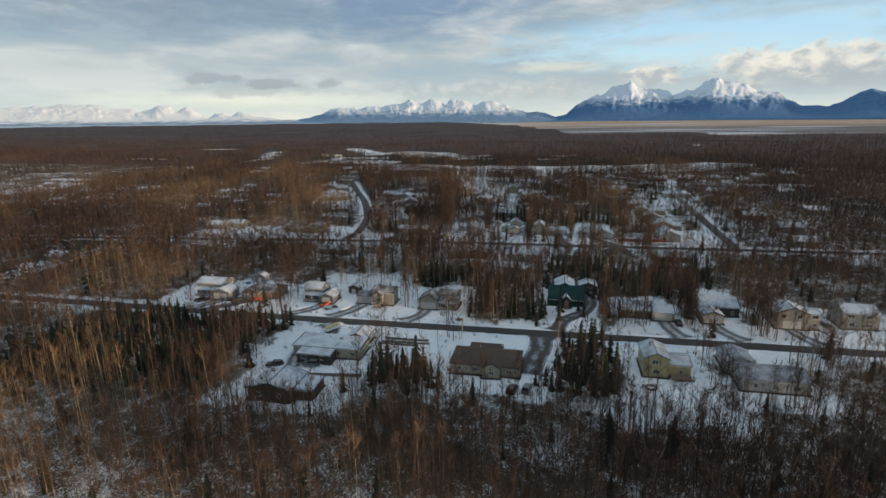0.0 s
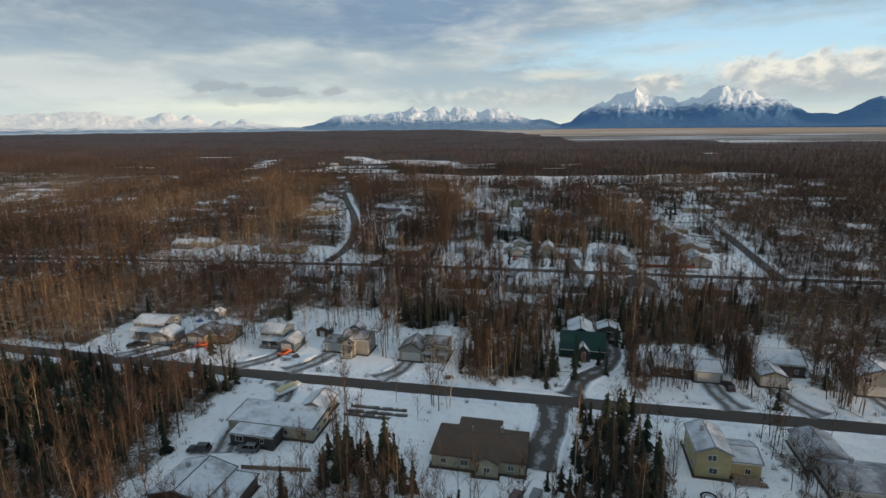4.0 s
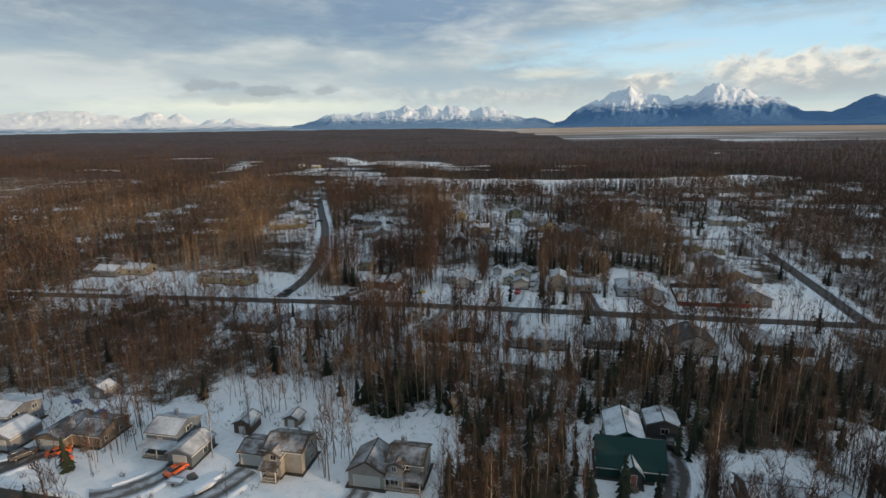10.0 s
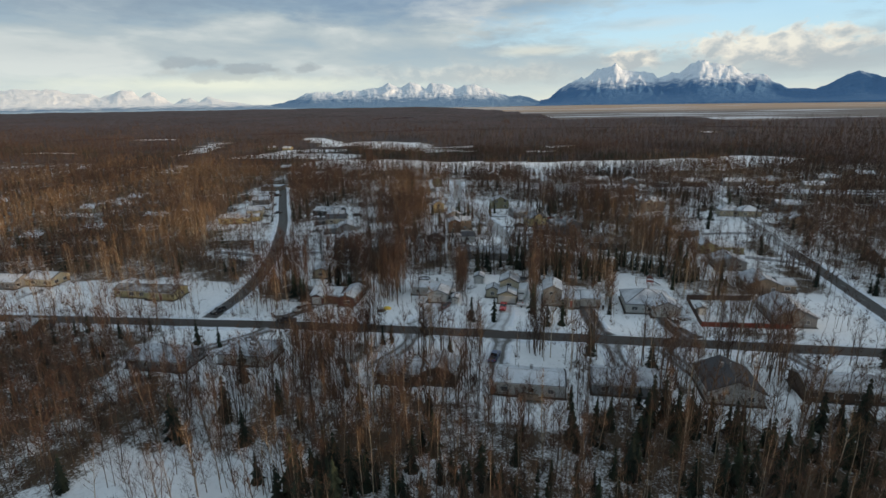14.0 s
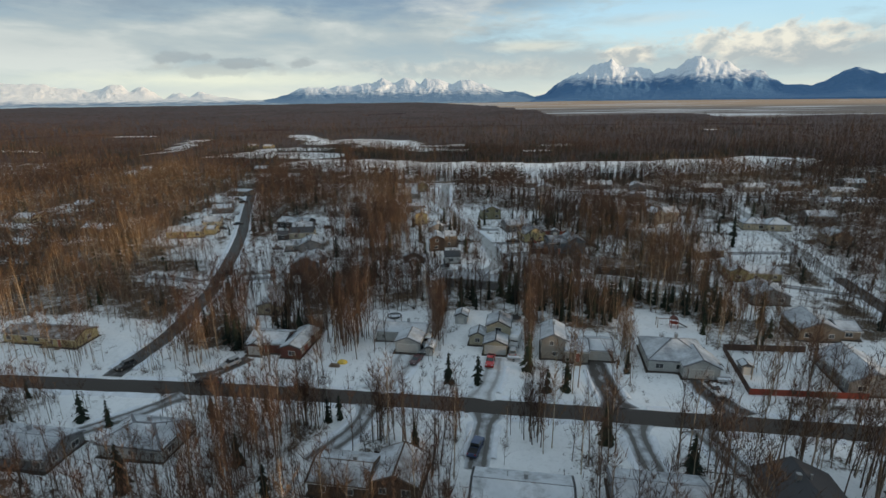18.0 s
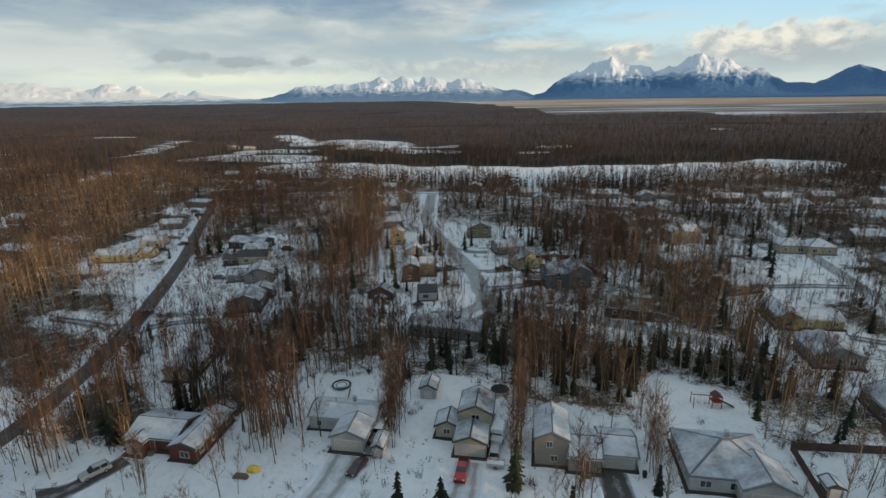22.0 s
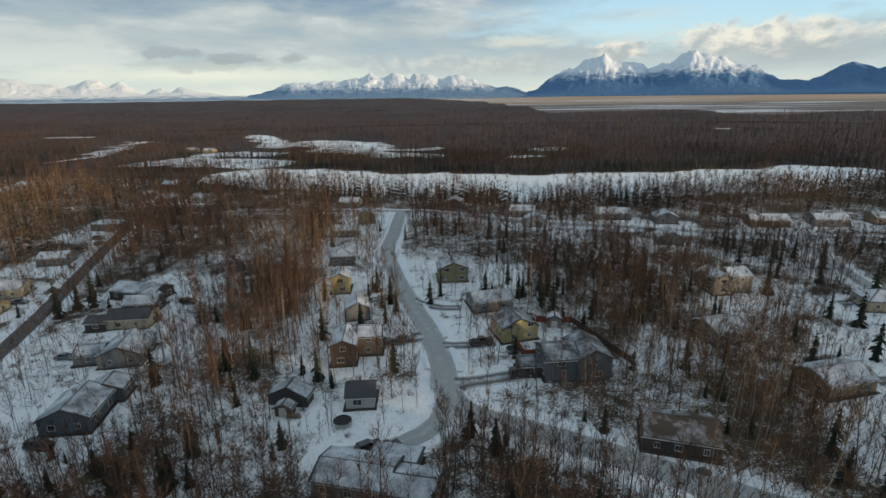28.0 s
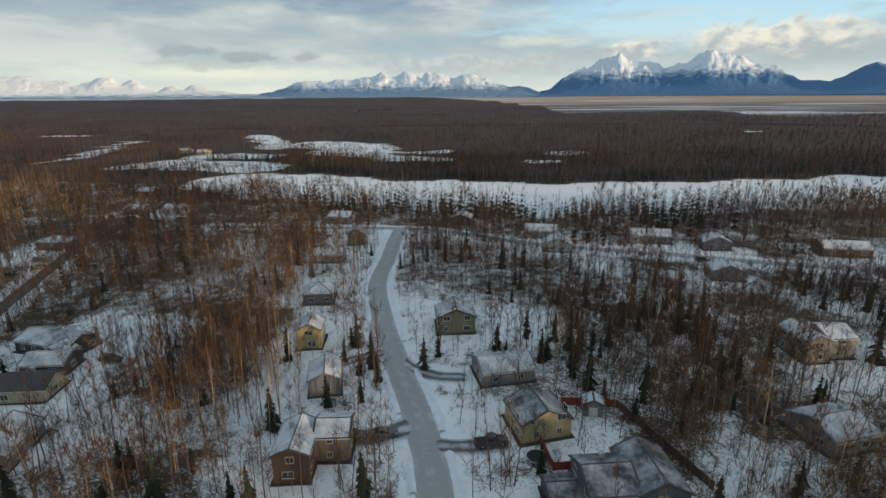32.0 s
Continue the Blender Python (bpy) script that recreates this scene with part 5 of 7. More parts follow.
# ---- houses round road 3 ----
house("cream house with a pale mossy roof", [(-90, -83.5, 299, 310, 2.7, "y", 0.34, "SE")], "cream", "grey_shingle", "_thin", rz=6)
house("blue-grey gabled house with white edges", [(-97.5, -88.5, 336, 346, 3.0, "y", 0.45, "SEW"), (-94, -87, 346, 351, 2.8, "y", 0.4, "E")], "blue", "shingle", "_thin", rz=16)
house("grey house with a wide gable and a carport wing", [(-104, -95, 357.5, 368, 3.0, "y", 0.42, "SEW"), (-110, -104, 360, 366.5, 2.5, "x", 0.34, "SW")], "grey", "shingle", "_thin", rz=18)
house("grey-brown house under thin snow", [(-119, -110, 386, 393, 2.8, "x", 0.42, "SE")], "dark", "grey_shingle", "_thin", rz=14)
house("long yellow house with a tan roof", [(-174, -158, 375, 383, 2.9, "x", 0.34, "SED"), (-160, -154, 379, 385, 2.7, "x", 0.34, "E")], "yellow", "brown_shingle", "_thin", rz=12)
house("pale cream house beside the road", [(-168, -160, 392, 400, 3.0, "x", 0.4, "SE")], "cream", "grey_shingle", "_thin", rz=20)
house("grey house among birches", [(-181, -171, 421, 429, 2.8, "x", 0.36, "SE")], "grey", "grey_shingle", "_deep", rz=20)
house("low building with a flat snow-white roof", [(-198, -184, 466, 474, 3.0, "flat", 0.0, "SE")], "tan", "shingle", "_deep")
house("small house behind the birch wood", [(-220, -205, 377, 385, 2.8, "x", 0.36, "SE")], "grey", "shingle", "_deep")
house("cream house with a dark gable roof and a dark carport", [(-116, -105.5, 376, 383.5, 2.9, "x", 0.42, "SE"), (-121, -116, 375.6, 381, 2.3, "x", 0.36, "S", "dark")], "cream", "shingle", "_bare", rz=14)
house("dark house with patches of snow on its roof", [(-130, -114, 394, 402, 2.8, "x", 0.40, "SE"), (-120, -113, 391.5, 396, 2.6, "y", 0.45, "S")], "dark", "shingle", "_thin", rz=-6)

# ---- houses round road 5 ----
house("long grey house with a dark-ribbed snowy roof", [(-39.5, -27.5, 326, 334, 2.9, "x", 0.30, "SEW"), (-27.5, -20.5, 325.6, 332.4, 2.8, "x", 0.30, "SE"), (-33, -25, 333.4, 337.6, 2.6, "shed", -0.10, "N")], "grey", "shingle", "_thin", rz=-4)
house("white cottage with a bare black roof", [(-42.4, -37, 349.5, 355.5, 2.6, "x", 0.5, "SE")], "white", "shingle", "_bare", rz=12)
house("brown two-storey house with tan front", [(-51.5, -46, 365, 374, 5.0, "y", 0.45, "SEW2"), (-46, -40.5, 369.5, 376, 4.8, "x", 0.4, "SE2", "tan")], "brown", "shingle", "_deep", rz=12)
house("grey-green house with a pale roof", [(-55.5, -49.5, 387.5, 395, 3.6, "y", 0.45, "SE")], "grey", "grey_shingle", "_deep", rz=20)
house("yellow house with a steep front gable", [(-65.5, -60, 405, 412, 5.0, "y", 0.5, "SE2")], "yellow", "grey_shingle", "_thin", rz=14)
house("grey house with a snowy hip roof", [(-75, -67, 429.5, 438, 3.2, "hip", 0.5, "SE")], "blue", "grey_shingle", "_deep", rz=16)
house("grey bungalow by the bend", [(-87, -76, 463.5, 471, 2.8, "x", 0.36, "SE")], "grey", "grey_shingle", "_deep", rz=10)
house("olive house near the road end", [(-81, -74.5, 484, 491, 4.4, "y", 0.5, "SE")], "olive", "shingle", "_thin", rz=12)
house("grey house with a wide snow-dusted roof", [(-23, -12, 396.5, 404.5, 2.9, "x", 0.42, "SW")], "grey", "grey_shingle", "_thin", rz=22)
house("yellow house with a dark blue roof", [(-15, -6, 380, 388, 3.6, "y", 0.5, "SEW2")], "yellow", "shingle", "_dust", rz=24)
house("large grey-blue two-storey house, dark roof", [(-4.8, 2.2, 363.5, 372, 4.9, "x", 0.42, "SW2D"), (1.8, 9.0, 363.0, 373, 5.0, "y", 0.5, "SE2"), (-9.5, -4.8, 366, 371, 2.4, "x", 0.35, "S", "dark")], "blue", "shingle", "_dust", rz=14)
house("tan house above the frozen road", [(-35, -26, 417, 425, 4.4, "y", 0.45, "SE2")], "olive", "brown_shingle", "_thin", rz=14)
house("dark brown house in the birch wood", [(12, 24, 342.5, 351, 2.9, "x", 0.4, "SW")], "dark", "brown_shingle", "_dust", rz=-8)
house("grey house with a snowy roof among birches", [(33.5, 42.5, 383.5, 392.5, 2.9, "x", 0.38, "SW")], "grey", "grey_shingle", "_thin", rz=24)
house("grey-brown house under a half-bare roof", [(47, 58.5, 363.5, 372, 2.9, "x", 0.38, "SW")], "tan", "grey_shingle", "_thin", rz=22)
house("beige two-storey house with a high gable", [(43.5, 49, 414, 423, 5.0, "y", 0.5, "SW2"), (49, 55.5, 415, 423, 5.0, "x", 0.4, "SE2")], "beige", "grey_shingle", "_deep", rz=14)
house("cream house with two snowy hip roofs", [(80, 89, 405, 413, 2.9, "hip", 0.5, "SW"), (89, 98.5, 404, 412, 2.9, "hip", 0.55, "SE")], "cream", "grey_shingle", "_deep")
house("tan house beyond the side road", [(103, 111, 383, 392, 4.0, "y", 0.45, "SW")], "tan", "brown_shingle", "_thin")

# ---- houses along road 6 and beyond ----
FAR_HOUSES = [(-15, -3, 500, "grey"), (-8, 1.5, 483.5, "white"), (23, 38, 497, "grey"), (47, 56, 491, "blue"), (83, 98, 488, "brown"), (108, 121, 490, "grey"), (132, 142, 494, "tan"), (41, 50, 461, "grey"), (150, 162, 478, "beige"), (-100, -90, 514, "grey"), (-46, -38, 516, "dark"), (160, 172, 420, "grey")]
for x0, x1, y, c in FAR_HOUSES:
    house("house with a snowy roof near the frozen marsh", [(x0, x1, y, y + 8, 2.9, "x" if x1 - x0 > 9.5 else "y", 0.42, "SE")], c, "grey_shingle", "_deep")
WEST_HOUSES = [(-404, 386, "yellow"), (-391, 345, "cream"), (-378, 398, "grey"), (-362, 404, "white"), (-203, 277, "grey"), (-192, 281, "cream"), (-276, 394, "cream"), (-270, 426, "grey"), (-232, 350, "tan"), (-352, 408, "grey"), (-420, 546, "grey"), (-327, 553, "white"), (-425, 318, "tan"), (-262, 322, "grey"), (-250, 332, "tan"), (-240, 204, "cream"), (-322, 752, "yellow"), (-345, 758, "cream"), (-205, 520, "grey"), (-186, 522, "white"), (-480, 420, "grey"), (-230, 560, "brown"), (-160, 545, "dark")]
for x, y, c in WEST_HOUSES:
    house("small snowy-roofed house at the edge of the woods", [(x, x + 11, y, y + 8, 2.8, "x", 0.4, "SE")], c, "grey_shingle", "_deep")
EAST_HOUSES = [(118, 300, "grey"), (112, 270, "tan"), (128, 175, "beige"), (110, 330, "brown"), (112, 420, "grey"), (130, 450, "white"), (170, 505, "grey"), (118, 232, "grey"), (200, 520, "tan"), (150, 350, "grey")]
for x, y, c in EAST_HOUSES:
    house("snowy-roofed house among bare trees", [(x, x + 12, y, y + 9, 2.9, "x", 0.38, "SW")], c, "grey_shingle", "_deep")

# ---- sheds ----
shed("dark wooden shed with a snowy roof", -72.3, 182.5, 3.8, 4.4, 2.3, "brown")
shed("small pale shed with a snowy roof", -63, 186, 3.2, 3.4, 1.9, "tan")
shed("small grey shed behind the house", -116, 190, 4.5, 4, 2.2, "grey")
shed("cream garden shed on blocks", -29.5, 301, 3.2, 4.2, 2.3, "white")
shed("little grey shed in the fenced yard", 36.8, 281, 2.2, 2.4, 2.0, "grey")
shed("long dark shed behind the cottage", -53.5, 350.5, 8.0, 3.4, 2.1, "dark", snow="_thin")
shed("small brown shed with a dusted roof", -53, 346.6, 3.2, 2.2, 1.7, "brown", snow="_thin")
shed("grey garden shed by the red fence", -0.5, 389.5, 3.4, 3.0, 2.4, "grey")
shed("lean-to shed beside the garage", -35, 282.5, 1.8, 4.5, 1.9, "white")
shed("small white shed near the wood", 30.8, 282, 1.6, 2.2, 1.6, "white")

# ---- vehicles ----
CARS = [
    ("suv", -106.5, 266, 250, "car_black", "dark car turning out of the side road"), ("pickup", -82, 261.8, 182, "car_black", "black pickup truck standing on the asphalt road"),
    ("suv", -81.5, 270, 240, "car_silver", "silver car on a gravel drive"), ("van", -36.2, 287.5, 90, "car_white", "white van parked beside the garage"),
    ("suv", -36.4, 282.2, 265, "car_grey", "grey car beside the white van"), ("sedan", -37.5, 276.8, 255, "car_maroon", "dark red sedan on the snowy drive"),
    ("pickup", -19.9, 278.2, 268, "car_red", "bright red pickup truck before a garage"), ("suv", -14.8, 283.5, 90, "car_silver", "snow-dusted car beside the garage"),
    ("pickup", 27.4, 271.6, 285, "car_white", "white pickup truck on the curved drive"), ("pickup", -20.2, 247, 80, "car_blue", "dark blue pickup truck on a tracked drive"),
    ("sedan", -78, 167, 70, "car_orange", "bright orange car parked on the drive"), ("suv", -112.5, 166, 60, "car_black", "black car beside the tan house"),
    ("pickup", -126, 164.5, 200, "car_black", "dark truck parked in the snow"), ("suv", -73, 121.5, 190, "car_black", "black car in the snowy yard"),
    ("suv", -63, 123.4, 185, "car_grey", "dark grey car parked by the white house"), ("suv", 40.6, 167, 95, "car_black", "black car beside the garage"),
    ("suv", 15.5, 191, 80, "car_black", "dark car before the outbuilding"), ("sedan", -41.5, 376.3, 5, "car_grey", "grey sedan parked beside the brown house"),
    ("sedan", -36.5, 377.6, 12, "car_grey", "dark grey sedan on the snowy drive"), ("pickup", -18, 377.8, 20, "car_black", "black truck before the yellow house"),
    ("van", -8.5, 364.5, 20, "car_black", "dark van beside the grey-blue house"), ("suv", -4, 119.5, 80, "car_grey", "grey truck in the snowy yard"), ("suv", -7.5, 118.5, 75, "car_maroon", "dark brown car in the snowy yard"),
    ("suv", -159, 388.5, 5, "car_black", "dark car parked beside the long yellow house"), ("sedan", -155, 389.5, 8, "car_grey", "grey sedan parked beside the long yellow house"), ("sedan", -180, 440, 10, "car_black", "dark car in the snowy yard"), ("suv", -183, 453, 15, "car_grey", "grey car in front of the flat-roofed building"), ("suv", -104, 394, 5, "car_black", "dark car behind the cream house"), ("sedan", -113.5, 361, 10, "car_grey", "grey car beside the grey house"),
    ("sedan", -152, 398, 60, "car_black", "dark car beside the road"), ("suv", -176, 446, 60, "car_black", "dark car in a snowy drive"), ("suv", -92, 332, 5, "car_black", "dark car by the gabled house"),
    ("pickup", -118.5, 330, 75, "car_black", "dark truck on the side road"), ("sedan", -106, 168, 40, "car_orange", "orange car beside the open garage"), ("suv", -34.2, 338.2, 40, "car_black", "black car parked behind the long grey house"), ("suv", -30.8, 338.4, 42, "car_black", "dark car parked on the snowy drive"), ("suv", 43, 478, 0, "car_grey", "grey car on the snowy road"),
]
for row in CARS:
    vehicle(*row)
camper(-14.2, 289.5, 262, "white camper van parked beside the two-storey house")
trailer_boat(-66.5, 147, 62, "white boat under a pale yellow cover on a trailer")
small_boat = trailer_boat(-69.5, 163.2, 60, "small white boat on a trailer in the snow")
small_boat.scale = (0.6, 0.6, 0.6)

# ---- yards ----


def ring_mesh(name, r, tube, mat, z=0.0, seg=28):
    bm = bmesh.new()
    bmesh.ops.create_cone(bm, segments=4, radius1=0.01, radius2=0.01, depth=0.01)
    bm.clear()
    verts = []
    for i in range(seg):
        a = 6.2832 * i / seg
        row = [bm.verts.new(((r + tube * math.cos(b)) * math.cos(a), (r + tube * math.cos(b)) * math.sin(a), z + tube * math.sin(b))) for b in (0, 1.571, 3.142, 4.712)]
        verts.append(row)
    for i in range(seg):
        for j in range(4):
            bm.faces.new((verts[i][j], verts[(i + 1) % seg][j], verts[(i + 1) % seg][(j + 1) % 4], verts[i][(j + 1) % 4]))
    me = bpy.data.meshes.new(name)
    bm.to_mesh(me)
    bm.free()
    me.materials.append(mat)
    return me


def disc_mesh(name, r, z0, z1, mat, seg=28):
    bm = bmesh.new()
    bmesh.ops.create_cone(bm, cap_ends=True, segments=seg, radius1=r, radius2=r, depth=z1 - z0, matrix=Matrix.Translation((0, 0, (z0 + z1) / 2)))
    me = bpy.data.meshes.new(name)
    bm.to_mesh(me)
    bm.free()
    me.materials.append(mat)
    return me


def trampoline(x, y, r, label):
    root = new("trampoline")
    root.location = (x, y, gz(x, y))
    tagged(root, label, "trampoline")
    part("frame", ring_mesh("frame", r, 0.07, MAT["metal"], 0.8), root)
    part("mat", disc_mesh("mat", r * 0.9, 0.77, 0.79, MAT["black"]), root)
    part("pad", ring_mesh("pad", r * 0.95, 0.14, MAT["black"], 0.8), root)
    for i in range(6):
        a = i * 1.0472
        part("leg", cached("tleg", lambda: solid("leg", [(-0.03, 0.03, -0.03, 0.03, -0.1, 0.8)], MAT["metal"])), root, "", (r * math.cos(a), r * math.sin(a), 0))


def pool(x, y, r, label):
    root = new("pool_ring")
    root.location = (x, y, gz(x, y))
    tagged(root, label, "pool")
    part("pool_wall", ring_mesh("pool_wall", r, 0.2, MAT["black"], 0.35), root)
    part("snow_fill", disc_mesh("snow_fill", r * 0.93, 0.0, 0.22, MAT["snow"]), root)
    part("inner_ring", ring_mesh("inner_ring", r * 0.6, 0.1, MAT["black"], 0.25), root)


pool(-49, 301.5, 1.9, "round dark pool ring standing empty in the snow")
trampoline(-15, 303, 1.9, "round black trampoline on the snow")
trampoline(-41, 344.6, 1.7, "black trampoline behind the cottage")
trampoline(-10.5, 375, 1.6, "dark trampoline beside the yellow house")
pool(26, 125.5, 1.3, "dark fire ring in the open snow")


def swing_set(x, y):
    root = new("swing_set")
    root.location = (x, y, gz(x, y))
    tagged(root, "red and brown wooden swing set with a slide", "swing set")
    part("tower", solid("tower", [(-0.9, 0.9, -0.9, 0.9, 1.3, 1.45)] + [(sx - 0.07, sx + 0.07, sy - 0.07, sy + 0.07, -0.2, 2.6) for sx in (-0.85, 0.85) for sy in (-0.85, 0.85)], MAT["redwood"]), root)
    part("canopy", prism("canopy", [(-1.0, 2.5), (1.0, 2.5), (0, 3.2)], -0.9, 0.9, MAT["red"]), root)
    part("beam", solid("beam", [(-4.4, -0.8, -0.07, 0.07, 2.3, 2.45)], MAT["wood"]), root)
    part("slide", prism("slide", [(0.9, 1.35), (0.9, 1.5), (3.4, 0.3), (3.4, 0.15)], -0.3, 0.3, MAT["black"]), root)
    for sx in (-4.3,):
        for s in (-1, 1):
            part("leg", prism("leg", [(sx - 0.07, 2.4), (sx + 0.07, 2.4), (sx + 0.07, -0.2), (sx - 0.07, -0.2)], s * 1.0 - 0.07, s * 1.0 + 0.07, MAT["wood"]), root)
    for sx in (-1.9, -3.1):
        sw = part("swing", solid("swing", [(sx - 0.25, sx + 0.25, -0.1, 0.1, 0.55, 0.6)], MAT["black"]), root)
        part("chain", solid("chain", [(sx - 0.24, sx - 0.21, -0.015, 0.015, 0.6, 2.3), (sx + 0.21, sx + 0.24, -0.015, 0.015, 0.6, 2.3)], MAT["metal"]), sw)


swing_set(27, 303)


def fence(x0, y0, x1, y1, h, mat, label):
    """A board fence of posts and panels 2.4 m long; each panel is one run of boards."""
    L = math.hypot(x1 - x0, y1 - y0)
    n = max(1, round(L / 2.4))
    rz = math.degrees(math.atan2(y1 - y0, x1 - x0))
    root = new("fence")
    root.matrix_basis = pose(x0, y0, gz(x0, y0), 0, 0, rz)
    tagged(root, label, "fence")
    for i in range(n + 1):
        t = i / n
        z = gz(x0 + (x1 - x0) * t, y0 + (y1 - y0) * t) - gz(x0, y0)
        part("post", cached(("fpost", h, mat), lambda: solid("post", [(-0.06, 0.06, -0.06, 0.06, -0.4, h + 0.08)], MAT[mat])), root, "", (L * t, 0, z))
        if i < n:
            w = L / n
            def boards(w=w):
                edge = [0.07]
                for k in range(15):
                    edge += [0.075 + k * (w - 0.15) / 15, 0.065 + (k + 1) * (w - 0.15) / 15]
                line = [(edge[0], 0.0)]
                for k in range(15):
                    e0, e1 = edge[1 + 2 * k], edge[2 + 2 * k]
                    line += [(e0, 0.0), (e0 + 0.01, 0.03), (e1 - 0.01, 0.03), (e1, 0.0)]
                n = len(line)
                vs = [(px_, py_, 0.1) for px_, py_ in line] + [(px_, py_, h) for px_, py_ in line] + [(px_, -0.02, 0.1) for px_, py_ in line] + [(px_, -0.02, h) for px_, py_ in line]
                fs = []
                for k in range(n - 1):
                    fs += [(k, k + 1, n + k + 1, n + k), (2 * n + k + 1, 2 * n + k, 3 * n + k, 3 * n + k + 1), (n + k, n + k + 1, 3 * n + k + 1, 3 * n + k)]
                m_ = bpy.data.meshes.new("panel")
                m_.from_pydata(vs, [], fs)
                m_.materials.append(MAT[mat])
                return m_
            me = cached(("fpanel", round(w, 2), h, mat), boards)
            part("panel", me, root, "", (L * t, 0, z))


fence(34.4, 271.6, 57, 272.4, 1.5, "redwood", "red board fence along the snowy yard")
fence(34.4, 271.6, 35.5, 291, 1.7, "brownfence", "brown board fence at the side of the yard")
fence(35.5, 291, 54, 292, 1.7, "brownfence", "brown board fence behind the yard")
fence(-6, 391, 4, 391.5, 1.7, "redwood", "red board fence behind the yellow house")
fence(4, 391.5, 15, 372, 1.7, "brownfence", "brown board fence along the wood")
fence(-10, 379.5, -8, 373, 1.6, "redwood", "red-brown fence beside the yellow house")
fence(-8, 373, -4, 374, 1.6, "redwood", "red-brown fence between two yards")
fence(-61, 118, -47, 119.5, 1.0, "wood", "low grey rail fence behind the white house")
fence(-46.5, 300, -45.2, 293.5, 0.8, "wood", "low fence dividing the back yard")


def log_row(x, y, n, length, label):
    """Rows of dark beams lying on the snow, white on top."""
    root = new("timber_row")
    root.location = (x, y, gz(x, y))
    tagged(root, label, "timber")
    rng = random.Random(int(x * 3 + y))
    for i in range(n):
        w = length / n
        x0 = i * w
        hh = rng.uniform(0.3, 0.6)
        b = part("beam", solid("beam", [(x0 - 0.06, x0 + w + 0.04, -0.42 + rng.uniform(-0.1, 0.1), 0.4, -0.05, hh)], MAT["darktrim"], 0.06), root)
        if i % 3 == 0:
            part("snow_cap", solid("snow_cap", [(x0 + 0.2, x0 + w * 0.7, -0.1, 0.3, hh - 0.02, hh + 0.06)], MAT["snow"], 0.03), b)


log_row(-48, 143.6, 12, 13.5, "row of dark timber half buried in snow")
log_row(-48.3, 141.6, 12, 14.5, "row of dark timber lying on the snow")
log_row(-48.5, 140.0, 9, 11.0, "short row of dark timber lying on the snow")


def clutter(x, y, kind, label, rz=0.0):
    root = new(kind)
    root.matrix_basis = pose(x, y, gz(x, y), 0, 0, rz)
    tagged(root, label, kind.replace("_", " "))
    if kind == "stacked_firewood":
        for r in range(3):
            for i in range(9 - r):
                part("log", cached("log", lambda: prism("log", [(0.14 * math.cos(a * 1.047), 0.16 + 0.14 * math.sin(a * 1.047)) for a in range(6)], -0.4, 0.4, MAT["wood"])), root, "", (i * 0.3 + r * 0.15, 0, r * 0.25))
    elif kind == "rubbish_bin":
        part("bin_body", prism("bin_body", [(-0.26, 0), (0.26, 0), (0.32, 1.0), (-0.32, 1.0)], -0.3, 0.3, MAT["black"]), root)
        part("lid", solid("lid", [(-0.34, 0.34, -0.33, 0.33, 1.0, 1.08)], MAT["black"], 0.02), root)
    elif kind == "utility_trailer":
        part("bed", solid("bed", [(-1.5, 1.5, -0.8, 0.8, 0.5, 0.6), (-1.5, 1.5, -0.8, -0.74, 0.6, 1.0), (-1.5, 1.5, 0.74, 0.8, 0.6, 1.0)], MAT["metal"]), root)
        part("snow_cover", solid("snow_cover", [(-1.4, 1.4, -0.7, 0.7, 0.6, 0.75)], MAT["snow"], 0.04), root)
        part("drawbar", solid("drawbar", [(1.5, 2.8, -0.05, 0.05, 0.45, 0.55)], MAT["metal"]), root)
        for wy in (-0.9, 0.9):
            wheel(root, 0, wy, 0.3, 0.18)
    elif kind == "tarp_heap":
        bm = bmesh.new()
        bmesh.ops.create_icosphere(bm, subdivisions=2, radius=1.0)
        for v in bm.verts:
            k = 1 + 0.35 * noise.noise(v.co * 1.9 + Vector((x, y, 0)))
            v.co = Vector((v.co.x * 1.3 * k, v.co.y * 0.9 * k, max(-0.1, v.co.z * 0.8 * k)))
        me = bpy.data.meshes.new("tarp_heap")
        bm.to_mesh(me)
        bm.free()
        me.materials.append(MAT["bluetarp"] if "blue" in label else (MAT["car_yellow"] if "yellow" in label else (MAT["car_orange"] if "orange" in label else MAT["darktrim"])))
        part("cover", me, root)


for row in [(-55, 274.5, "tarp_heap", "yellow tarpaulin over a heap in the snow"), (-57.5, 272.5, "stacked_firewood", "stack of split firewood on the snow"), (-110, 183, "tarp_heap", "blue tarpaulin over a heap"), (-103, 167, "tarp_heap", "orange tarpaulin beside the garage"), (-92, 184, "tarp_heap", "dark heap of junk under snow"), (-74, 166, "tarp_heap", "dark heap beside the drive"), (-76, 164, "utility_trailer", "small trailer filled with snow"), (-120, 186, "tarp_heap", "blue tarpaulin behind the shed"), (9.6, 281.2, "rubbish_bin", "black rubbish bin by the garage"), (31, 276, "utility_trailer", "small trailer beside the garage"), (-14.5, 280.6, "utility_trailer", "snow-filled trailer beside the garage"), (-39, 195, "tarp_heap", "dark brush pile in the snow"), (-28, 161, "tarp_heap", "brown brush pile by the road"), (-66, 190, "stacked_firewood", "stack of firewood in the yard"), (16, 345, "utility_trailer", "old trailer in the wood"), (20, 339, "tarp_heap", "dark heap among the trees"), (-52, 345.5, "stacked_firewood", "firewood stack by the small shed")]:
    clutter(*row)

# ---- trees ----


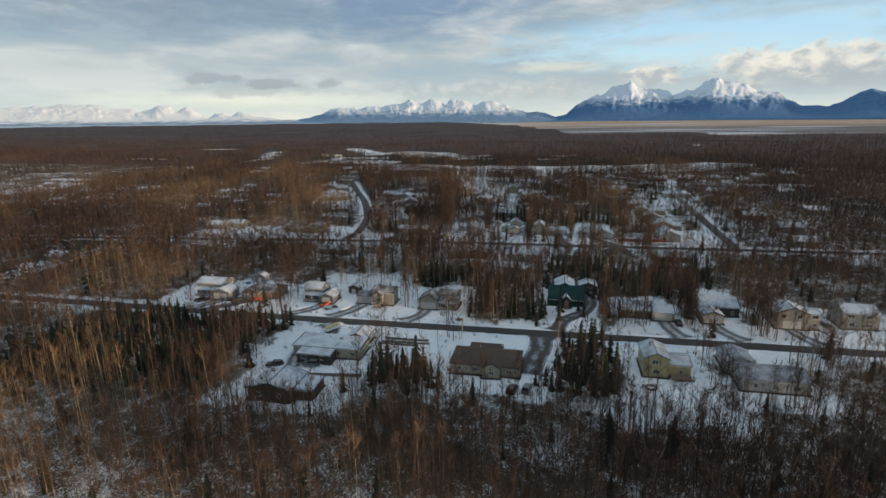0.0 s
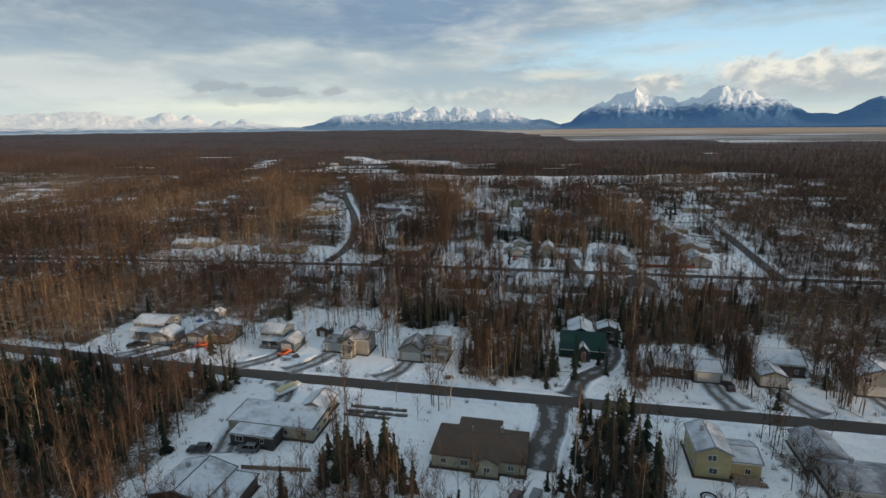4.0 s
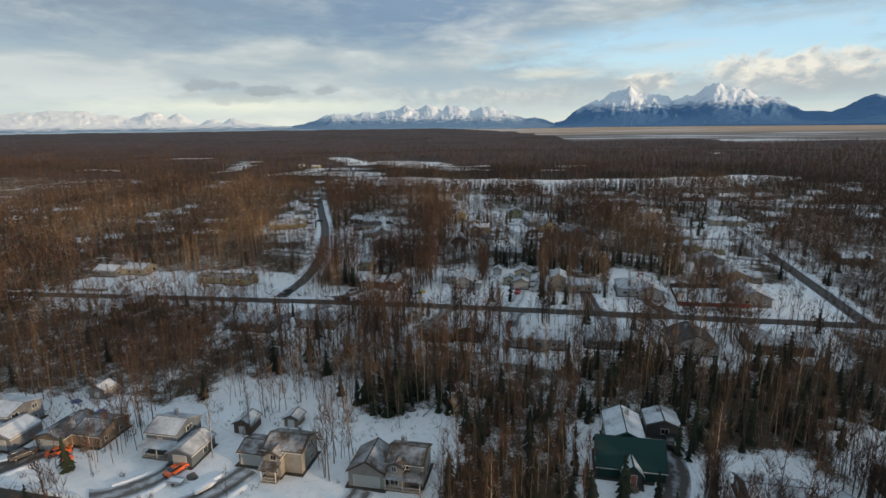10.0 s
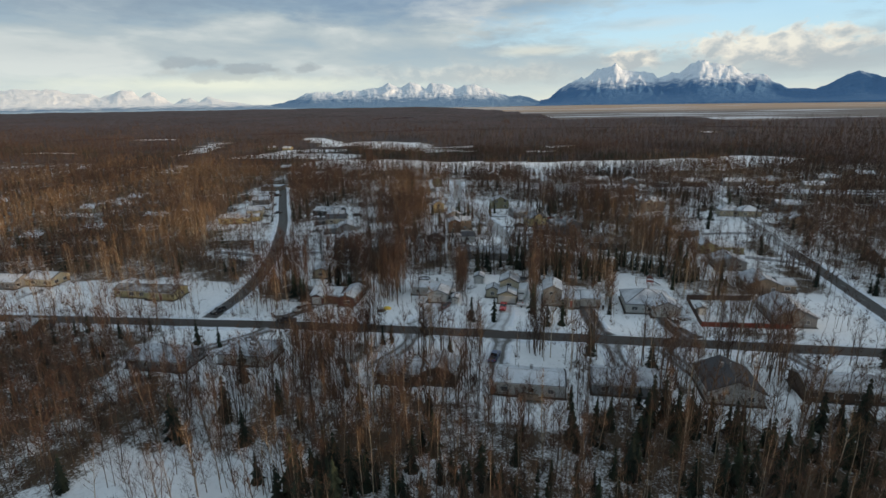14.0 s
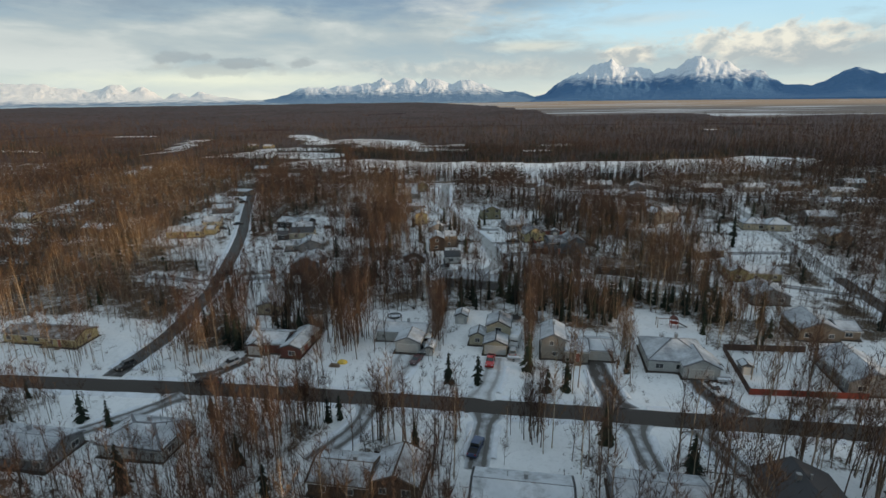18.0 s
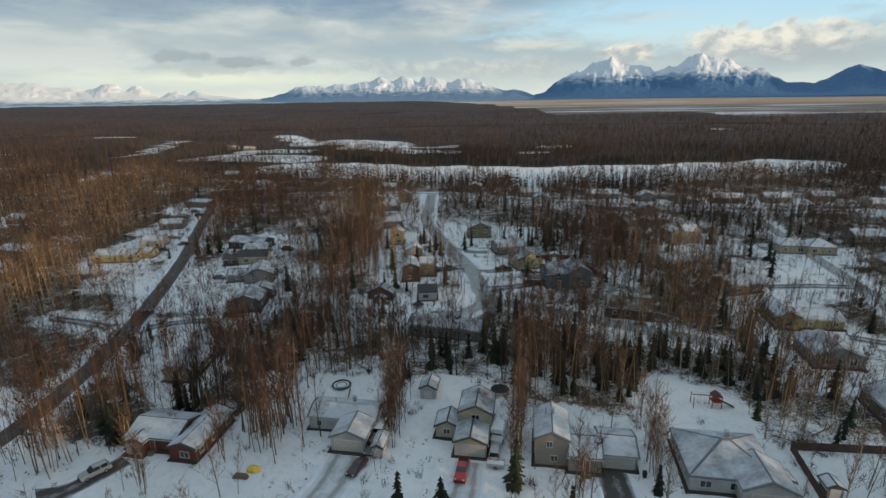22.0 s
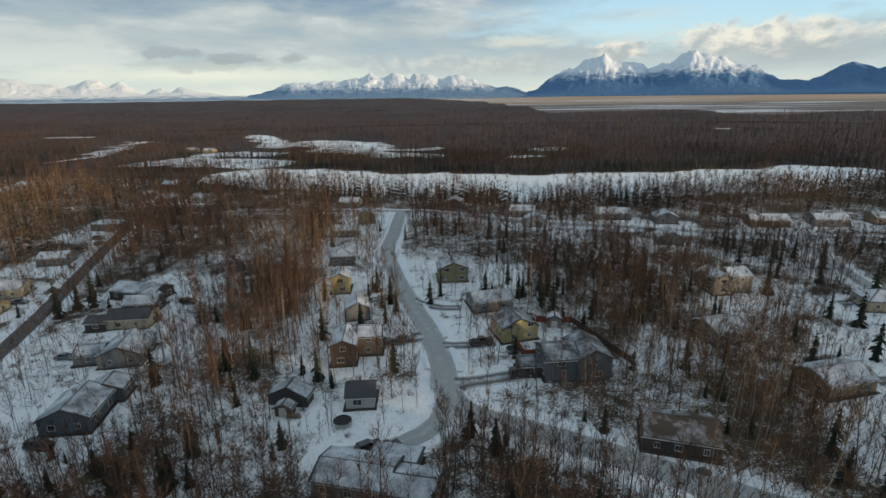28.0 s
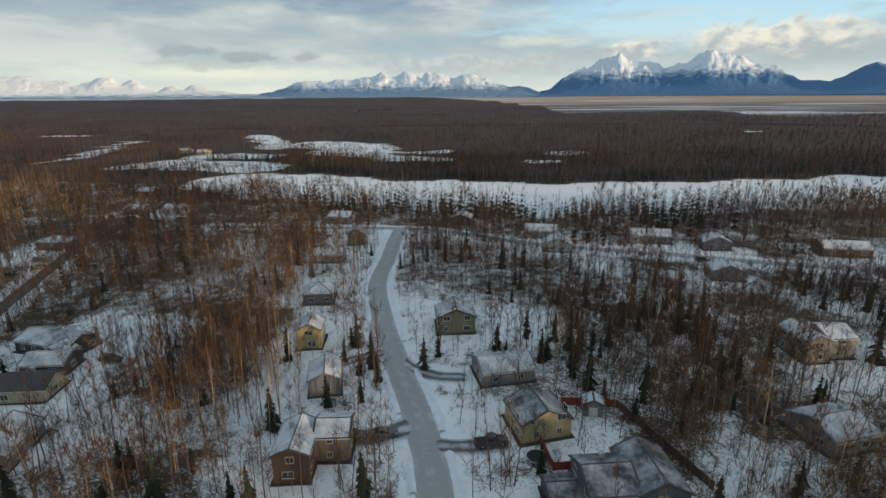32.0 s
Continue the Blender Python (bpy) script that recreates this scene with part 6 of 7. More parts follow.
def needle(out, base, tip, w, mat, rng):
    """One thin twig as a sliver of a triangle."""
    d = tip - base
    s = d.cross(Vector((rng.uniform(-1, 1), rng.uniform(-1, 1), rng.uniform(-1, 1)))).normalized() * w * 0.5
    n = len(out[0])
    out[0] += [tuple(base - s), tuple(base + s), tuple(tip)]
    out[1].append((n, n + 1, n + 2))
    out[2].append(mat)


def limb(out, pts, radii, sides, mat):
    """A tapered, bent stem."""
    n0 = len(out[0])
    for p, r in zip(pts, radii):
        for k in range(sides):
            a = 6.2832 * k / sides
            out[0].append((p.x + r * math.cos(a), p.y + r * math.sin(a), p.z))
    for j in range(len(pts) - 1):
        for k in range(sides):
            a, b = n0 + j * sides + k, n0 + j * sides + (k + 1) % sides
            out[1] += [(a, b, b + sides), (a, b + sides, a + sides)]
            out[2] += [mat, mat]


def birch_shape(seed, height, limbs, twigs, width, sides=4, reach=1.0):
    """A bare birch: a pale leaning trunk, limbs that rise steeply, and a haze of twigs. Returns corners, triangles, materials (0 bark, 1 twig)."""
    rng = random.Random(seed)
    out = [[], [], []]
    lean = Vector((rng.uniform(-0.08, 0.08), rng.uniform(-0.08, 0.08), 1))
    r0 = height * (0.0065 if sides > 3 else 0.0046)
    def stem(t):
        return Vector((lean.x * height * t + 0.25 * math.sin(3 * t + seed), lean.y * height * t + 0.25 * math.sin(2.3 * t + seed * 2), height * t))
    ts = [-0.03, 0.25, 0.55, 0.8, 1.0] if sides > 3 else [-0.03, 1.0]
    if sides > 2:
        limb(out, [stem(t) for t in ts], [r0 * (1.25 - t * 1.1) for t in ts], sides, 0)
    else:
        needle(out, stem(-0.03), stem(1.0), r0 * 3.0, 0, rng)
        needle(out, stem(-0.03), stem(1.0), r0 * 3.0, 0, rng)
    ends = [] if limbs else [(stem(0.25), stem(0.68) + Vector((math.cos(k * 2.1), math.sin(k * 2.1), 0)) * height * 0.09) for k in range(6)]
    fine = sides > 3
    for i in range(limbs):
        t = rng.uniform(0.20, 0.86)
        a = i * 2.4 + rng.uniform(-0.5, 0.5)
        L = height * rng.uniform(0.16, 0.30) * (1.25 - t) * 1.35
        base = stem(t)
        way = Vector((math.cos(a), math.sin(a), rng.uniform(1.1, 2.4))).normalized()
        tip = base + way * L
        ends.append((base, tip))
        needle(out, base, tip, r0 * 0.6, 0 if i % 3 == 0 else 1, rng)
        if fine:
            needle(out, base, tip, r0 * 0.5, 1, rng)
    ends.append((stem(0.70), stem(1.03)))
    ends.append((stem(0.80), stem(1.03)))
    for i in range(twigs):
        b, e = ends[rng.randrange(len(ends))]
        p = b.lerp(e, rng.uniform(0.1 if limbs == 0 else 0.15, 1.0))
        a = rng.uniform(0, 6.283)
        L = rng.uniform(0.7, 1.7) * height / 13
        tip = p + Vector((math.cos(a), math.sin(a), rng.uniform(0.5, 2.8))).normalized() * L * reach
        needle(out, p, tip, width * rng.uniform(0.7, 1.3), 1, rng)
    return [np.array(out[0]), np.array(out[1]), np.array(out[2])]


def spruce_shape(seed, height, tiers, arms):
    """A narrow northern spruce: tiers of drooping, uneven branches round a stem."""
    rng = random.Random(seed)
    out = [[], [], []]
    limb(out, [Vector((0, 0, -0.3)), Vector((0, 0, height))], [height * 0.014, 0.01], 4, 0)
    for j in range(tiers):
        t = j / tiers
        z = height * (0.06 + 0.92 * t)
        R = height * 0.19 * (1 - t) ** 0.75 * rng.uniform(0.6, 1.25) + 0.12
        for k in range(arms):
            a = 6.283 * (k + rng.uniform(-0.3, 0.3)) / arms + j * 0.7
            r = R * rng.uniform(0.5, 1.3)
            da = 0.55 * 6.283 / arms * 1.3
            top = Vector((0, 0, z + height * 0.07))
            l = Vector((math.cos(a - da) * r * 0.62, math.sin(a - da) * r * 0.62, z - r * 0.10))
            q = Vector((math.cos(a + da) * r * 0.62, math.sin(a + da) * r * 0.62, z - r * 0.10))
            tip = Vector((math.cos(a) * r, math.sin(a) * r, z - r * 0.42))
            n = len(out[0])
            out[0] += [tuple(top), tuple(l), tuple(tip), tuple(q)]
            out[1] += [(n, n + 1, n + 2), (n, n + 2, n + 3)]
            out[2] += [1, 1]
    return [np.array(out[0]), np.array(out[1]), np.array(out[2])]


def scatter(name, shapes, x, y, scale, mats, label, category, seed, tone_lo=0.0, tone_hi=1.0, sink=0.15):
    """Sets many trees down as one mesh."""
    rng = np.random.RandomState(seed)
    z = ground_z(x, y) - sink
    pick = rng.randint(0, len(shapes), len(x))
    turn = rng.uniform(0, 6.283, len(x))
    # tones rise westwards: low sun on the western woods, put into the colour
    tones = np.clip((tone_lo + tone_hi) / 2 + np.where((y < 330) | ((y > 485) & (y < 700)), np.clip((-110 - x) / 150, -0.10, 0.0), np.clip((-150 - x) / 160, -0.14, 0.15) * (y < 700)) + (tone_hi - tone_lo) * (0.30 * ripple(x, y, 120.0, 12) + rng.normal(0, 0.17, len(x))), 0, 1)
    V, F, M, T = [], [], [], []
    n0 = 0
    for s, (v, f, m) in enumerate(shapes):
        ids = np.nonzero(pick == s)[0]
        if not len(ids):
            continue
        c, sn = np.cos(turn[ids])[:, None], np.sin(turn[ids])[:, None]
        k = scale[ids][:, None]
        vx = (v[None, :, 0] * c - v[None, :, 1] * sn) * k + x[ids][:, None]
        vy = (v[None, :, 0] * sn + v[None, :, 1] * c) * k + y[ids][:, None]
        vz = v[None, :, 2] * k + z[ids][:, None]
        V.append(np.stack([vx, vy, vz], 2).reshape(-1, 3))
        F.append((f[None] + (n0 + np.arange(len(ids)) * len(v))[:, None, None]).reshape(-1, 3))
        M.append(np.tile(m, len(ids)))
        T.append(np.repeat(tones[ids], len(v)))
        n0 += len(ids) * len(v)
    me = mesh_from(name, np.concatenate(V), np.concatenate(F), mats, np.concatenate(M), np.concatenate(T))
    return tagged(new(name, me), label, category, kind="stuff")


def foot_gap(x, y):
    best = np.full(np.shape(x), 1e9)
    for q in FOOT:
        best = np.minimum(best, rect_gap(x, y, *q))
    return best


def jittered(x0, x1, y0, y1, step, seed):
    rng = np.random.RandomState(seed)
    a, b = np.meshgrid(np.arange(x0, x1, step), np.arange(y0, y1, step))
    a, b = a.ravel(), b.ravel()
    return a + rng.uniform(-0.55, 0.55, a.size) * step, b + rng.uniform(-0.55, 0.55, a.size) * step


def seen(x, y, margin=25.0):
    """Within the wide valley that the flight looks along."""
    return (x > -1.27 * (y + 12) - margin) & (x < 0.66 * (y + 20) + margin)


# stands where spruces crowd: x0, x1, y0, y1, share
SPRUCE_STANDS = [(-52, -42, 190, 202, 0.85), (-34, -26, 194, 212, 0.5), (1, 19, 119, 151, 0.85), (-47, -28, 112, 126, 0.8), (-150, -86, 104, 150, 0.7), (-26, -1, 164, 206, 0.45), (-4, 22, 196, 214, 0.6), (-50, -32, 186, 206, 0.3), (-30, 40, 304, 322, 0.4), (-72, -60, 305, 335, 0.4), (40, 58, 306, 345, 0.35), (-4, 62, 190, 231, 0.4), (-62, -40, 352, 420, 0.25), (-40, 60, 520, 560, 0.45), (-130, -40, 530, 562, 0.4), (62, 84, 420, 470, 0.15), (-20, 30, 392, 440, 0.15)]

tx, ty = jittered(-430, 330, 62, 560, 2.3, 5)
rng = np.random.RandomState(11)
keep = seen(tx, ty)
tx, ty = tx[keep], ty[keep]
# birches in clumps along the lot lines: x, y, count, spread along x and y
CLUMPS = [(-136, 268, 16, 8, 3), (-146, 272, 12, 4, 6), (-85, 420, 150, 18, 32), (-86, 468, 150, 18, 30), (-72, 392, 50, 8, 12), (-100, 318, 50, 12, 14), (-75, 322, 40, 12, 12), (-96, 143, 40, 6, 8), (-112, 146, 40, 9, 6), (-130, 148, 40, 9, 6), (-150, 164, 30, 7, 8), (-98, 120, 40, 9, 12), (-34.5, 290, 34, 1.6, 9), (-11, 286, 22, 1.2, 12), (11.3, 284, 22, 1.3, 13), (-97, 280, 30, 6, 9), (-55, 251, 5, 5, 3), (-25, 252, 4, 4, 3), (-10, 254, 4, 3, 3), (2, 253, 4, 4, 3), (14, 252, 3, 4, 4), (33, 252, 5, 3, 4), (44, 250, 4, 4, 4), (46, 266, 10, 8, 2), (-62, 279, 14, 3, 7), (-73, 268, 8, 4, 2), (-90, 270, 12, 4, 3), (-50, 281, 4, 2, 3), (-3, 270, 8, 3, 3), (42, 281, 14, 6, 6), (50, 281, 8, 3, 5), (-47, 176, 6, 2, 6), (-70, 178, 8, 3, 4), (-50, 172, 8, 2, 3), (-92, 172, 10, 3, 5), (-97, 166, 8, 5, 3), (28, 166, 28, 6, 2), (44, 172, 25, 1.5, 8), (-20, 161, 10, 8, 1), (8, 168, 8, 3, 4), (64, 164, 12, 2, 4), (45, 150, 10, 2, 6), (-42, 126, 8, 4, 3), (-28, 147, 6, 3, 2), (55, 122, 16, 8, 3), (-66, 196, 20, 16, 6), (-45, 200, 20, 12, 4), (-128, 184, 10, 6, 3), (-130, 286, 16, 10, 4), (68, 276, 8, 4, 8)]
cl = np.random.RandomState(66)
CLUMPS += [(-57, 286, 46, 3.5, 8), (-75, 290, 26, 6, 5), (-54, 249, 22, 4, 4), (-37.5, 249, 18, 3, 4), (-73, 247, 16, 5, 4), (-64, 240, 30, 7, 6), (-23, 251, 14, 2.5, 3), (-9, 252, 16, 2.5, 4), (33, 246, 20, 4, 5), (20, 246, 16, 3, 4), (-35, 288, 26, 1.6, 8), (-110, 246, 20, 6, 5), (-120, 268, 20, 6, 4), (-98, 272, 20, 3, 6), (43, 244, 20, 4, 5), (19, 178, 34, 2.5, 12), (44, 178, 26, 2.0, 10), (65, 172, 24, 2.0, 10), (-22, 162, 16, 4, 1.5), (-97, 176, 20, 3, 8), (-70, 186, 10, 4, 5), (67, 138, 14, 3, 10), (43, 128, 12, 2, 10)]
for x0, y0, k, sx, sy in CLUMPS:
    tx = np.concatenate([tx, cl.normal(x0, sx * 0.6, k)])
    ty = np.concatenate([ty, cl.normal(y0, sy * 0.6, k)])
clumped = np.arange(tx.size) >= tx.size - sum(c[2] for c in CLUMPS)
yg, rg, fg, mg = yard_gap(tx, ty), road_gap(tx, ty), foot_gap(tx, ty), marsh_gap(tx, ty)
dens = np.clip(thick(tx, ty) ** 1.4 * 1.05, 0.08, 1.0)
# the sun side of every house is kept clear
for x0, x1, y0, y1 in FOOT:
    if y0 > 290:
        far = y0 > 470
        dens = np.where((tx > x0 - 4) & (tx < x1 + 5) & (ty > y0 - (16 if far else 11)) & (ty < y1), dens * (0.35 if far else 0.75), dens)
dens = np.where(yg < 0.5, np.where(ty > 312, 0.36, 0.012), dens)
dens = np.where((yg < 0.5) & (ty > 190) & (ty < 260), 0.16, dens)
dens = np.where(clumped, 1.0, dens)
dens = np.where((rg < 2.2) | (fg < 1.2) | (mg < 1.0), 0.0, dens)
keep = rng.uniform(size=tx.size) < dens
tx, ty, yg, clumped = tx[keep], ty[keep], yg[keep], clumped[keep]
share = np.full(tx.size, 0.045)
for x0, x1, y0, y1, s in SPRUCE_STANDS:
    share = np.where((tx > x0) & (tx < x1) & (ty > y0) & (ty < y1), s, share)
is_spruce = (rng.uniform(size=tx.size) < share) & (yg > 0.5)
grow = np.clip(0.98 + 0.20 * ripple(tx, ty, 50.0, 31) + rng.normal(0, 0.21, tx.size), 0.4, 1.45)
grow = np.where(yg < 0.5, grow * np.where(clumped, 1.05, 0.7), grow)
grow = np.where((ty > 305) & (tx > -140), grow * 0.96, grow)
grow = np.where((tx < -188) & (ty < 300), grow * 1.14, grow)
grow = np.where((ty > 512) & (tx > -140), grow * np.clip(1.0 + 0.25 * ripple(tx, ty, 30, 77), 0.6, 1.3), grow)

# spruces that stand alone in the yards: x, y, size
YARD_SPRUCES = [(-28.4, 268.9, 1.25), (-21.9, 268.9, 1.05), (-7, 268, 0.8), (-3, 269, 0.9), (-11, 276, 1.0), (11, 278, 0.9), (-73, 249, 0.9), (-100, 246, 0.9), (-93, 245, 0.7), (3, 252, 0.9), (-50, 252, 0.9), (-48, 253, 0.8), (-95, 152, 0.9), (4, 166, 0.9), (-3, 160, 0.45), (-85, 151, 1.1), (-82, 149, 1.0), (-83, 146, 0.9), (-49, 112, 0.8), (-43, 124, 0.9), (-40, 124, 1.0), (-37, 125, 0.9), (-28, 118, 1.0), (-26, 118, 0.8)]
YARD_SPRUCES += [(4.5, 173.5, 0.95), (10.5, 175, 0.9), (-1.5, 176, 0.8), (-0.5, 170, 0.7), (12, 169, 0.7), (16.5, 188, 0.7), (18, 186, 0.8), (19.5, 189, 0.7), (-57.5, 199, 0.8), (-47, 193, 1.1), (-100, 164, 0.8), (-2, 123, 0.7), (0.5, 123, 0.8), (4, 121, 0.8), (8, 120, 0.7), (-36, 364, 0.8), (-79, 397, 0.9), (-13, 417, 1.0), (60, 416, 1.3), (-32, 406, 0.7), (-34, 400, 0.8), (-52, 401, 0.9), (67, 379, 1.3), (73, 396, 1.2), (-64, 334, 0.9), (87, 415, 1.1)]
ys = np.array(YARD_SPRUCES)
tx, ty, yg = np.concatenate([tx, ys[:, 0]]), np.concatenate([ty, ys[:, 1]]), np.concatenate([yg, np.zeros(len(ys))])
grow = np.concatenate([grow, ys[:, 2] * 1.25])
is_spruce = np.concatenate([is_spruce, np.ones(len(ys), bool)])
alone = np.arange(tx.size) >= tx.size - len(ys)

BIRCH = [birch_shape(40 + i, 11.0 + 0.9 * (i % 4), 14, 132, 0.054, 4, 1.25) for i in range(8)]
BIRCH_MID = [birch_shape(60 + i, 10.8 + 0.9 * (i % 4), 6, 54, 0.076, 3, 1.45) for i in range(6)]
BIRCH_FAR = [birch_shape(80 + i, 11.0, 0, 16, 0.24, 2, 1.5) for i in range(6)]
SPRUCE = [spruce_shape(20 + i, 5.0 + 0.75 * i, 10, 7) for i in range(5)]
SPRUCE_FAR = [spruce_shape(30 + i, 6.6 + i, 5, 4) for i in range(3)]

# the trees along the middle of the way are things of their own
inner = (np.abs(tx + 12) < 34) & (ty > 92) & (ty < 420)
single_birch = np.nonzero(inner & ~is_spruce)[0]
single_birch = rng.permutation(single_birch)[:300]
single_spruce = np.nonzero((np.abs(tx + 12) < 60) & (ty > 92) & (ty < 420) & is_spruce)[0]
single_spruce = np.concatenate([np.nonzero(alone)[0], rng.permutation(single_spruce[~alone[single_spruce]])])[:300]
rest = np.ones(tx.size, bool)
rest[single_birch] = False
rest[single_spruce] = False


def tree_model(name, shape, mats, names, label, category, group, tone):
    v, f, m = shape
    root = new(name)
    tagged(root, label, category, group)
    for k, nm in enumerate(names):
        sel = f[m == k]
        used = np.unique(sel)
        remap = np.zeros(len(v), int)
        remap[used] = np.arange(len(used))
        part(nm, mesh_from(nm, v[used], remap[sel], [mats[k]], tone=np.full(len(used), tone)), root)
    return root


def plant(model, first, x, y, s):
    m = pose(x, y, gz(x, y) - 0.15, 0, 0, (x * 37 + y * 91) % 360)
    if first:
        ob = model
        ob.matrix_basis = m
    else:
        ob = copy_thing(model, m)
    ob.scale = (s, s, s)


def plant_all(ids, shapes, mats, names, label, category, group, name):
    models = [tree_model(name, sh, mats, names, label, category, group, (i + 0.5) / len(shapes)) for i, sh in enumerate(shapes)]
    done = set()
    for j, i in enumerate(ids):
        k = j % len(models)
        plant(models[k], k not in done, float(tx[i]), float(ty[i]), float(grow[i]))
        done.add(k)


thin_out = rest & ~is_spruce & ((tx < -185) | (tx > 125) | (ty > 545)) & (rng.uniform(size=tx.size) < np.where((tx < -185) & (ty < 300), 0.08, 0.25))
rest = rest & ~thin_out
BT = [MAT["bark"], MAT["twig"]]
ST = [MAT["twig"], MAT["needles"]]
plant_all(single_birch, BIRCH, BT, ("trunk", "crown"), "bare birch with a pale trunk and brown twigs", "tree", "birches along the flight", "birch_tree")
plant_all(single_spruce, SPRUCE, ST, ("trunk", "crown"), "narrow dark green spruce standing in snow", "tree", "spruces along the flight", "spruce_tree")

near = (tx > -92) & (tx < 66) & (ty < 400) & (ty > 78)
b = rest & ~is_spruce
scatter("birch_wood", BIRCH, tx[b & near], ty[b & near], grow[b & near], BT, "wood of bare brown birches with pale trunks", "trees", 1)
mid = ~near & (tx > -185) & (tx < 125) & (ty < 545)
scatter("birch_wood_beyond", BIRCH_MID, tx[b & mid], ty[b & mid], grow[b & mid], BT, "brown leafless birch wood farther off", "trees", 2)
out_ = b & ~near & ~mid
scatter("birch_wood_outer", BIRCH_FAR, tx[out_], ty[out_], grow[out_], BT, "brown leafless birch wood round the houses", "trees", 4)
b = rest & is_spruce
close = near | (ty < 300) & (tx > -140) & (tx < 90) | (ty < 490) & (tx > -150) & (tx < 112)
scatter("spruce_stand", SPRUCE, tx[b & close], ty[b & close], grow[b & close], ST, "dark green spruces scattered through the wood", "trees", 3)
scatter("spruce_stand_beyond", SPRUCE_FAR, tx[b & ~close], ty[b & ~close], grow[b & ~close], ST, "dark green spruces in the farther wood", "trees", 6)

# woods beyond the marsh and to the west
for name, lo, hi, step, k, seed in (("west_birch_wood", 300, 560, 5.6, 0.95, 50), ("far_birch_wood", 560, 760, 4.6, 1.0, 51), ("deep_birch_wood", 757, 1900, 6.6, 0.97, 56)):
    ax, ay = jittered(-1900, 1500, lo, hi, step, seed)
    if lo < 560:
        ok = ax < -428
        ax, ay = ax[ok], ay[ok]
    ok = seen(ax, ay, 60) & (yard_gap(ax, ay) > 1) & (marsh_gap(ax, ay) > 1.0) & ~in_flats(ax, ay) & (road_gap(ax, ay) > 2)
    # the wood thins out as it runs into the canopy
    ok &= np.random.RandomState(seed + 5).uniform(size=ax.size) < np.clip((880.0 / ay) ** 3, 0.06, 1.0)
    ax, ay = ax[ok], ay[ok]
    dark = np.random.RandomState(seed).uniform(size=ax.size) < np.clip(0.10 + 0.25 * ripple(ax, ay, 160, 17) + np.where((ay < 760) & (marsh_gap(ax, ay) < 30), 0.4, 0.0), 0.02, 0.75)
    gr = k * np.clip(1 + 0.2 * ripple(ax, ay, 90, 18) + np.random.RandomState(seed + 1).normal(0, 0.14, ax.size), 0.5, 1.5)
    scatter(name, BIRCH_FAR, ax[~dark], ay[~dark], gr[~dark], BT, "distant brown leafless wood", "trees", seed + 2, 0.05, 0.72)
    scatter(name.replace("birch", "spruce"), SPRUCE_FAR, ax[dark], ay[dark], gr[dark] * 0.85, ST, "distant dark spruces", "trees", seed + 3)

# the thicker wood along the far shore of the marsh
ax, ay = jittered(-330, 260, 600, 760, 3.9, 64)
mg = marsh_gap(ax, ay)
ok = (mg > 1.0) & (mg < 42)
ax, ay = ax[ok], ay[ok]
rk = np.random.RandomState(65)
dark = rk.uniform(size=ax.size) < np.clip(0.35 + 0.5 * ripple(ax, ay, 45, 66), 0.05, 0.9)
gr = np.clip(0.78 + 0.2 * ripple(ax, ay, 60, 67) + rk.normal(0, 0.15, ax.size), 0.4, 1.3)
scatter("shore_birch_wood", BIRCH_FAR, ax[~dark], ay[~dark], gr[~dark], BT, "dark leafless wood behind the frozen marsh", "trees", 68, 0.05, 0.5)
scatter("shore_spruce_wood", SPRUCE_FAR, ax[dark], ay[dark], gr[dark] * 0.9, ST, "dark spruces along the far shore of the marsh", "trees", 69)

# small spruces and brush out on the marsh and along its shore
ax, ay = jittered(-400, 200, 530, 940, 7.0, 61)
mg = marsh_gap(ax, ay)
rk = np.random.RandomState(62)
shore = np.where(np.abs(mg + 3) < 4, 0.30, np.where(mg < -8, np.where(ax < -150, 0.12, 0.02), 0.0)) * np.where(ripple(ax, ay, 70, 23) > 0.1, 1.6, 0.25)
ok = (rk.uniform(size=ax.size) < shore) & (mg < 1.5)
scatter("marsh_spruces", SPRUCE_FAR, ax[ok], ay[ok], rk.uniform(0.3, 0.85, ok.sum()), ST, "small dark spruces on the frozen marsh", "trees", 63)

# grey-brown reeds on the western arms of the marsh
ax, ay = jittered(-400, -120, 600, 900, 3.0, 161)
mg = marsh_gap(ax, ay)
ok = (mg < 0) & (ripple(ax, ay, 26.0, 162) + 0.25 * ripple(ax, ay, 7.0, 163) > 0.12)
REEDS = []
for i in range(4):
    r = random.Random(290 + i)
    o = [[], [], []]
    for _ in range(10):
        p = Vector((r.uniform(-1.2, 1.2), r.uniform(-1.2, 1.2), 0))
        needle(o, p, p + Vector((r.uniform(-0.3, 0.3), r.uniform(-0.3, 0.3), r.uniform(0.5, 1.3))), 0.22, 1, r)
    REEDS.append([np.array(o[0]), np.array(o[1]), np.array(o[2])])
scatter("marsh_reeds", REEDS, ax[ok], ay[ok], np.random.RandomState(164).uniform(0.6, 1.3, ok.sum()), BT, "dry grey-brown reeds on the frozen marsh", "reeds", 165, 0.2, 0.9, sink=0.05)

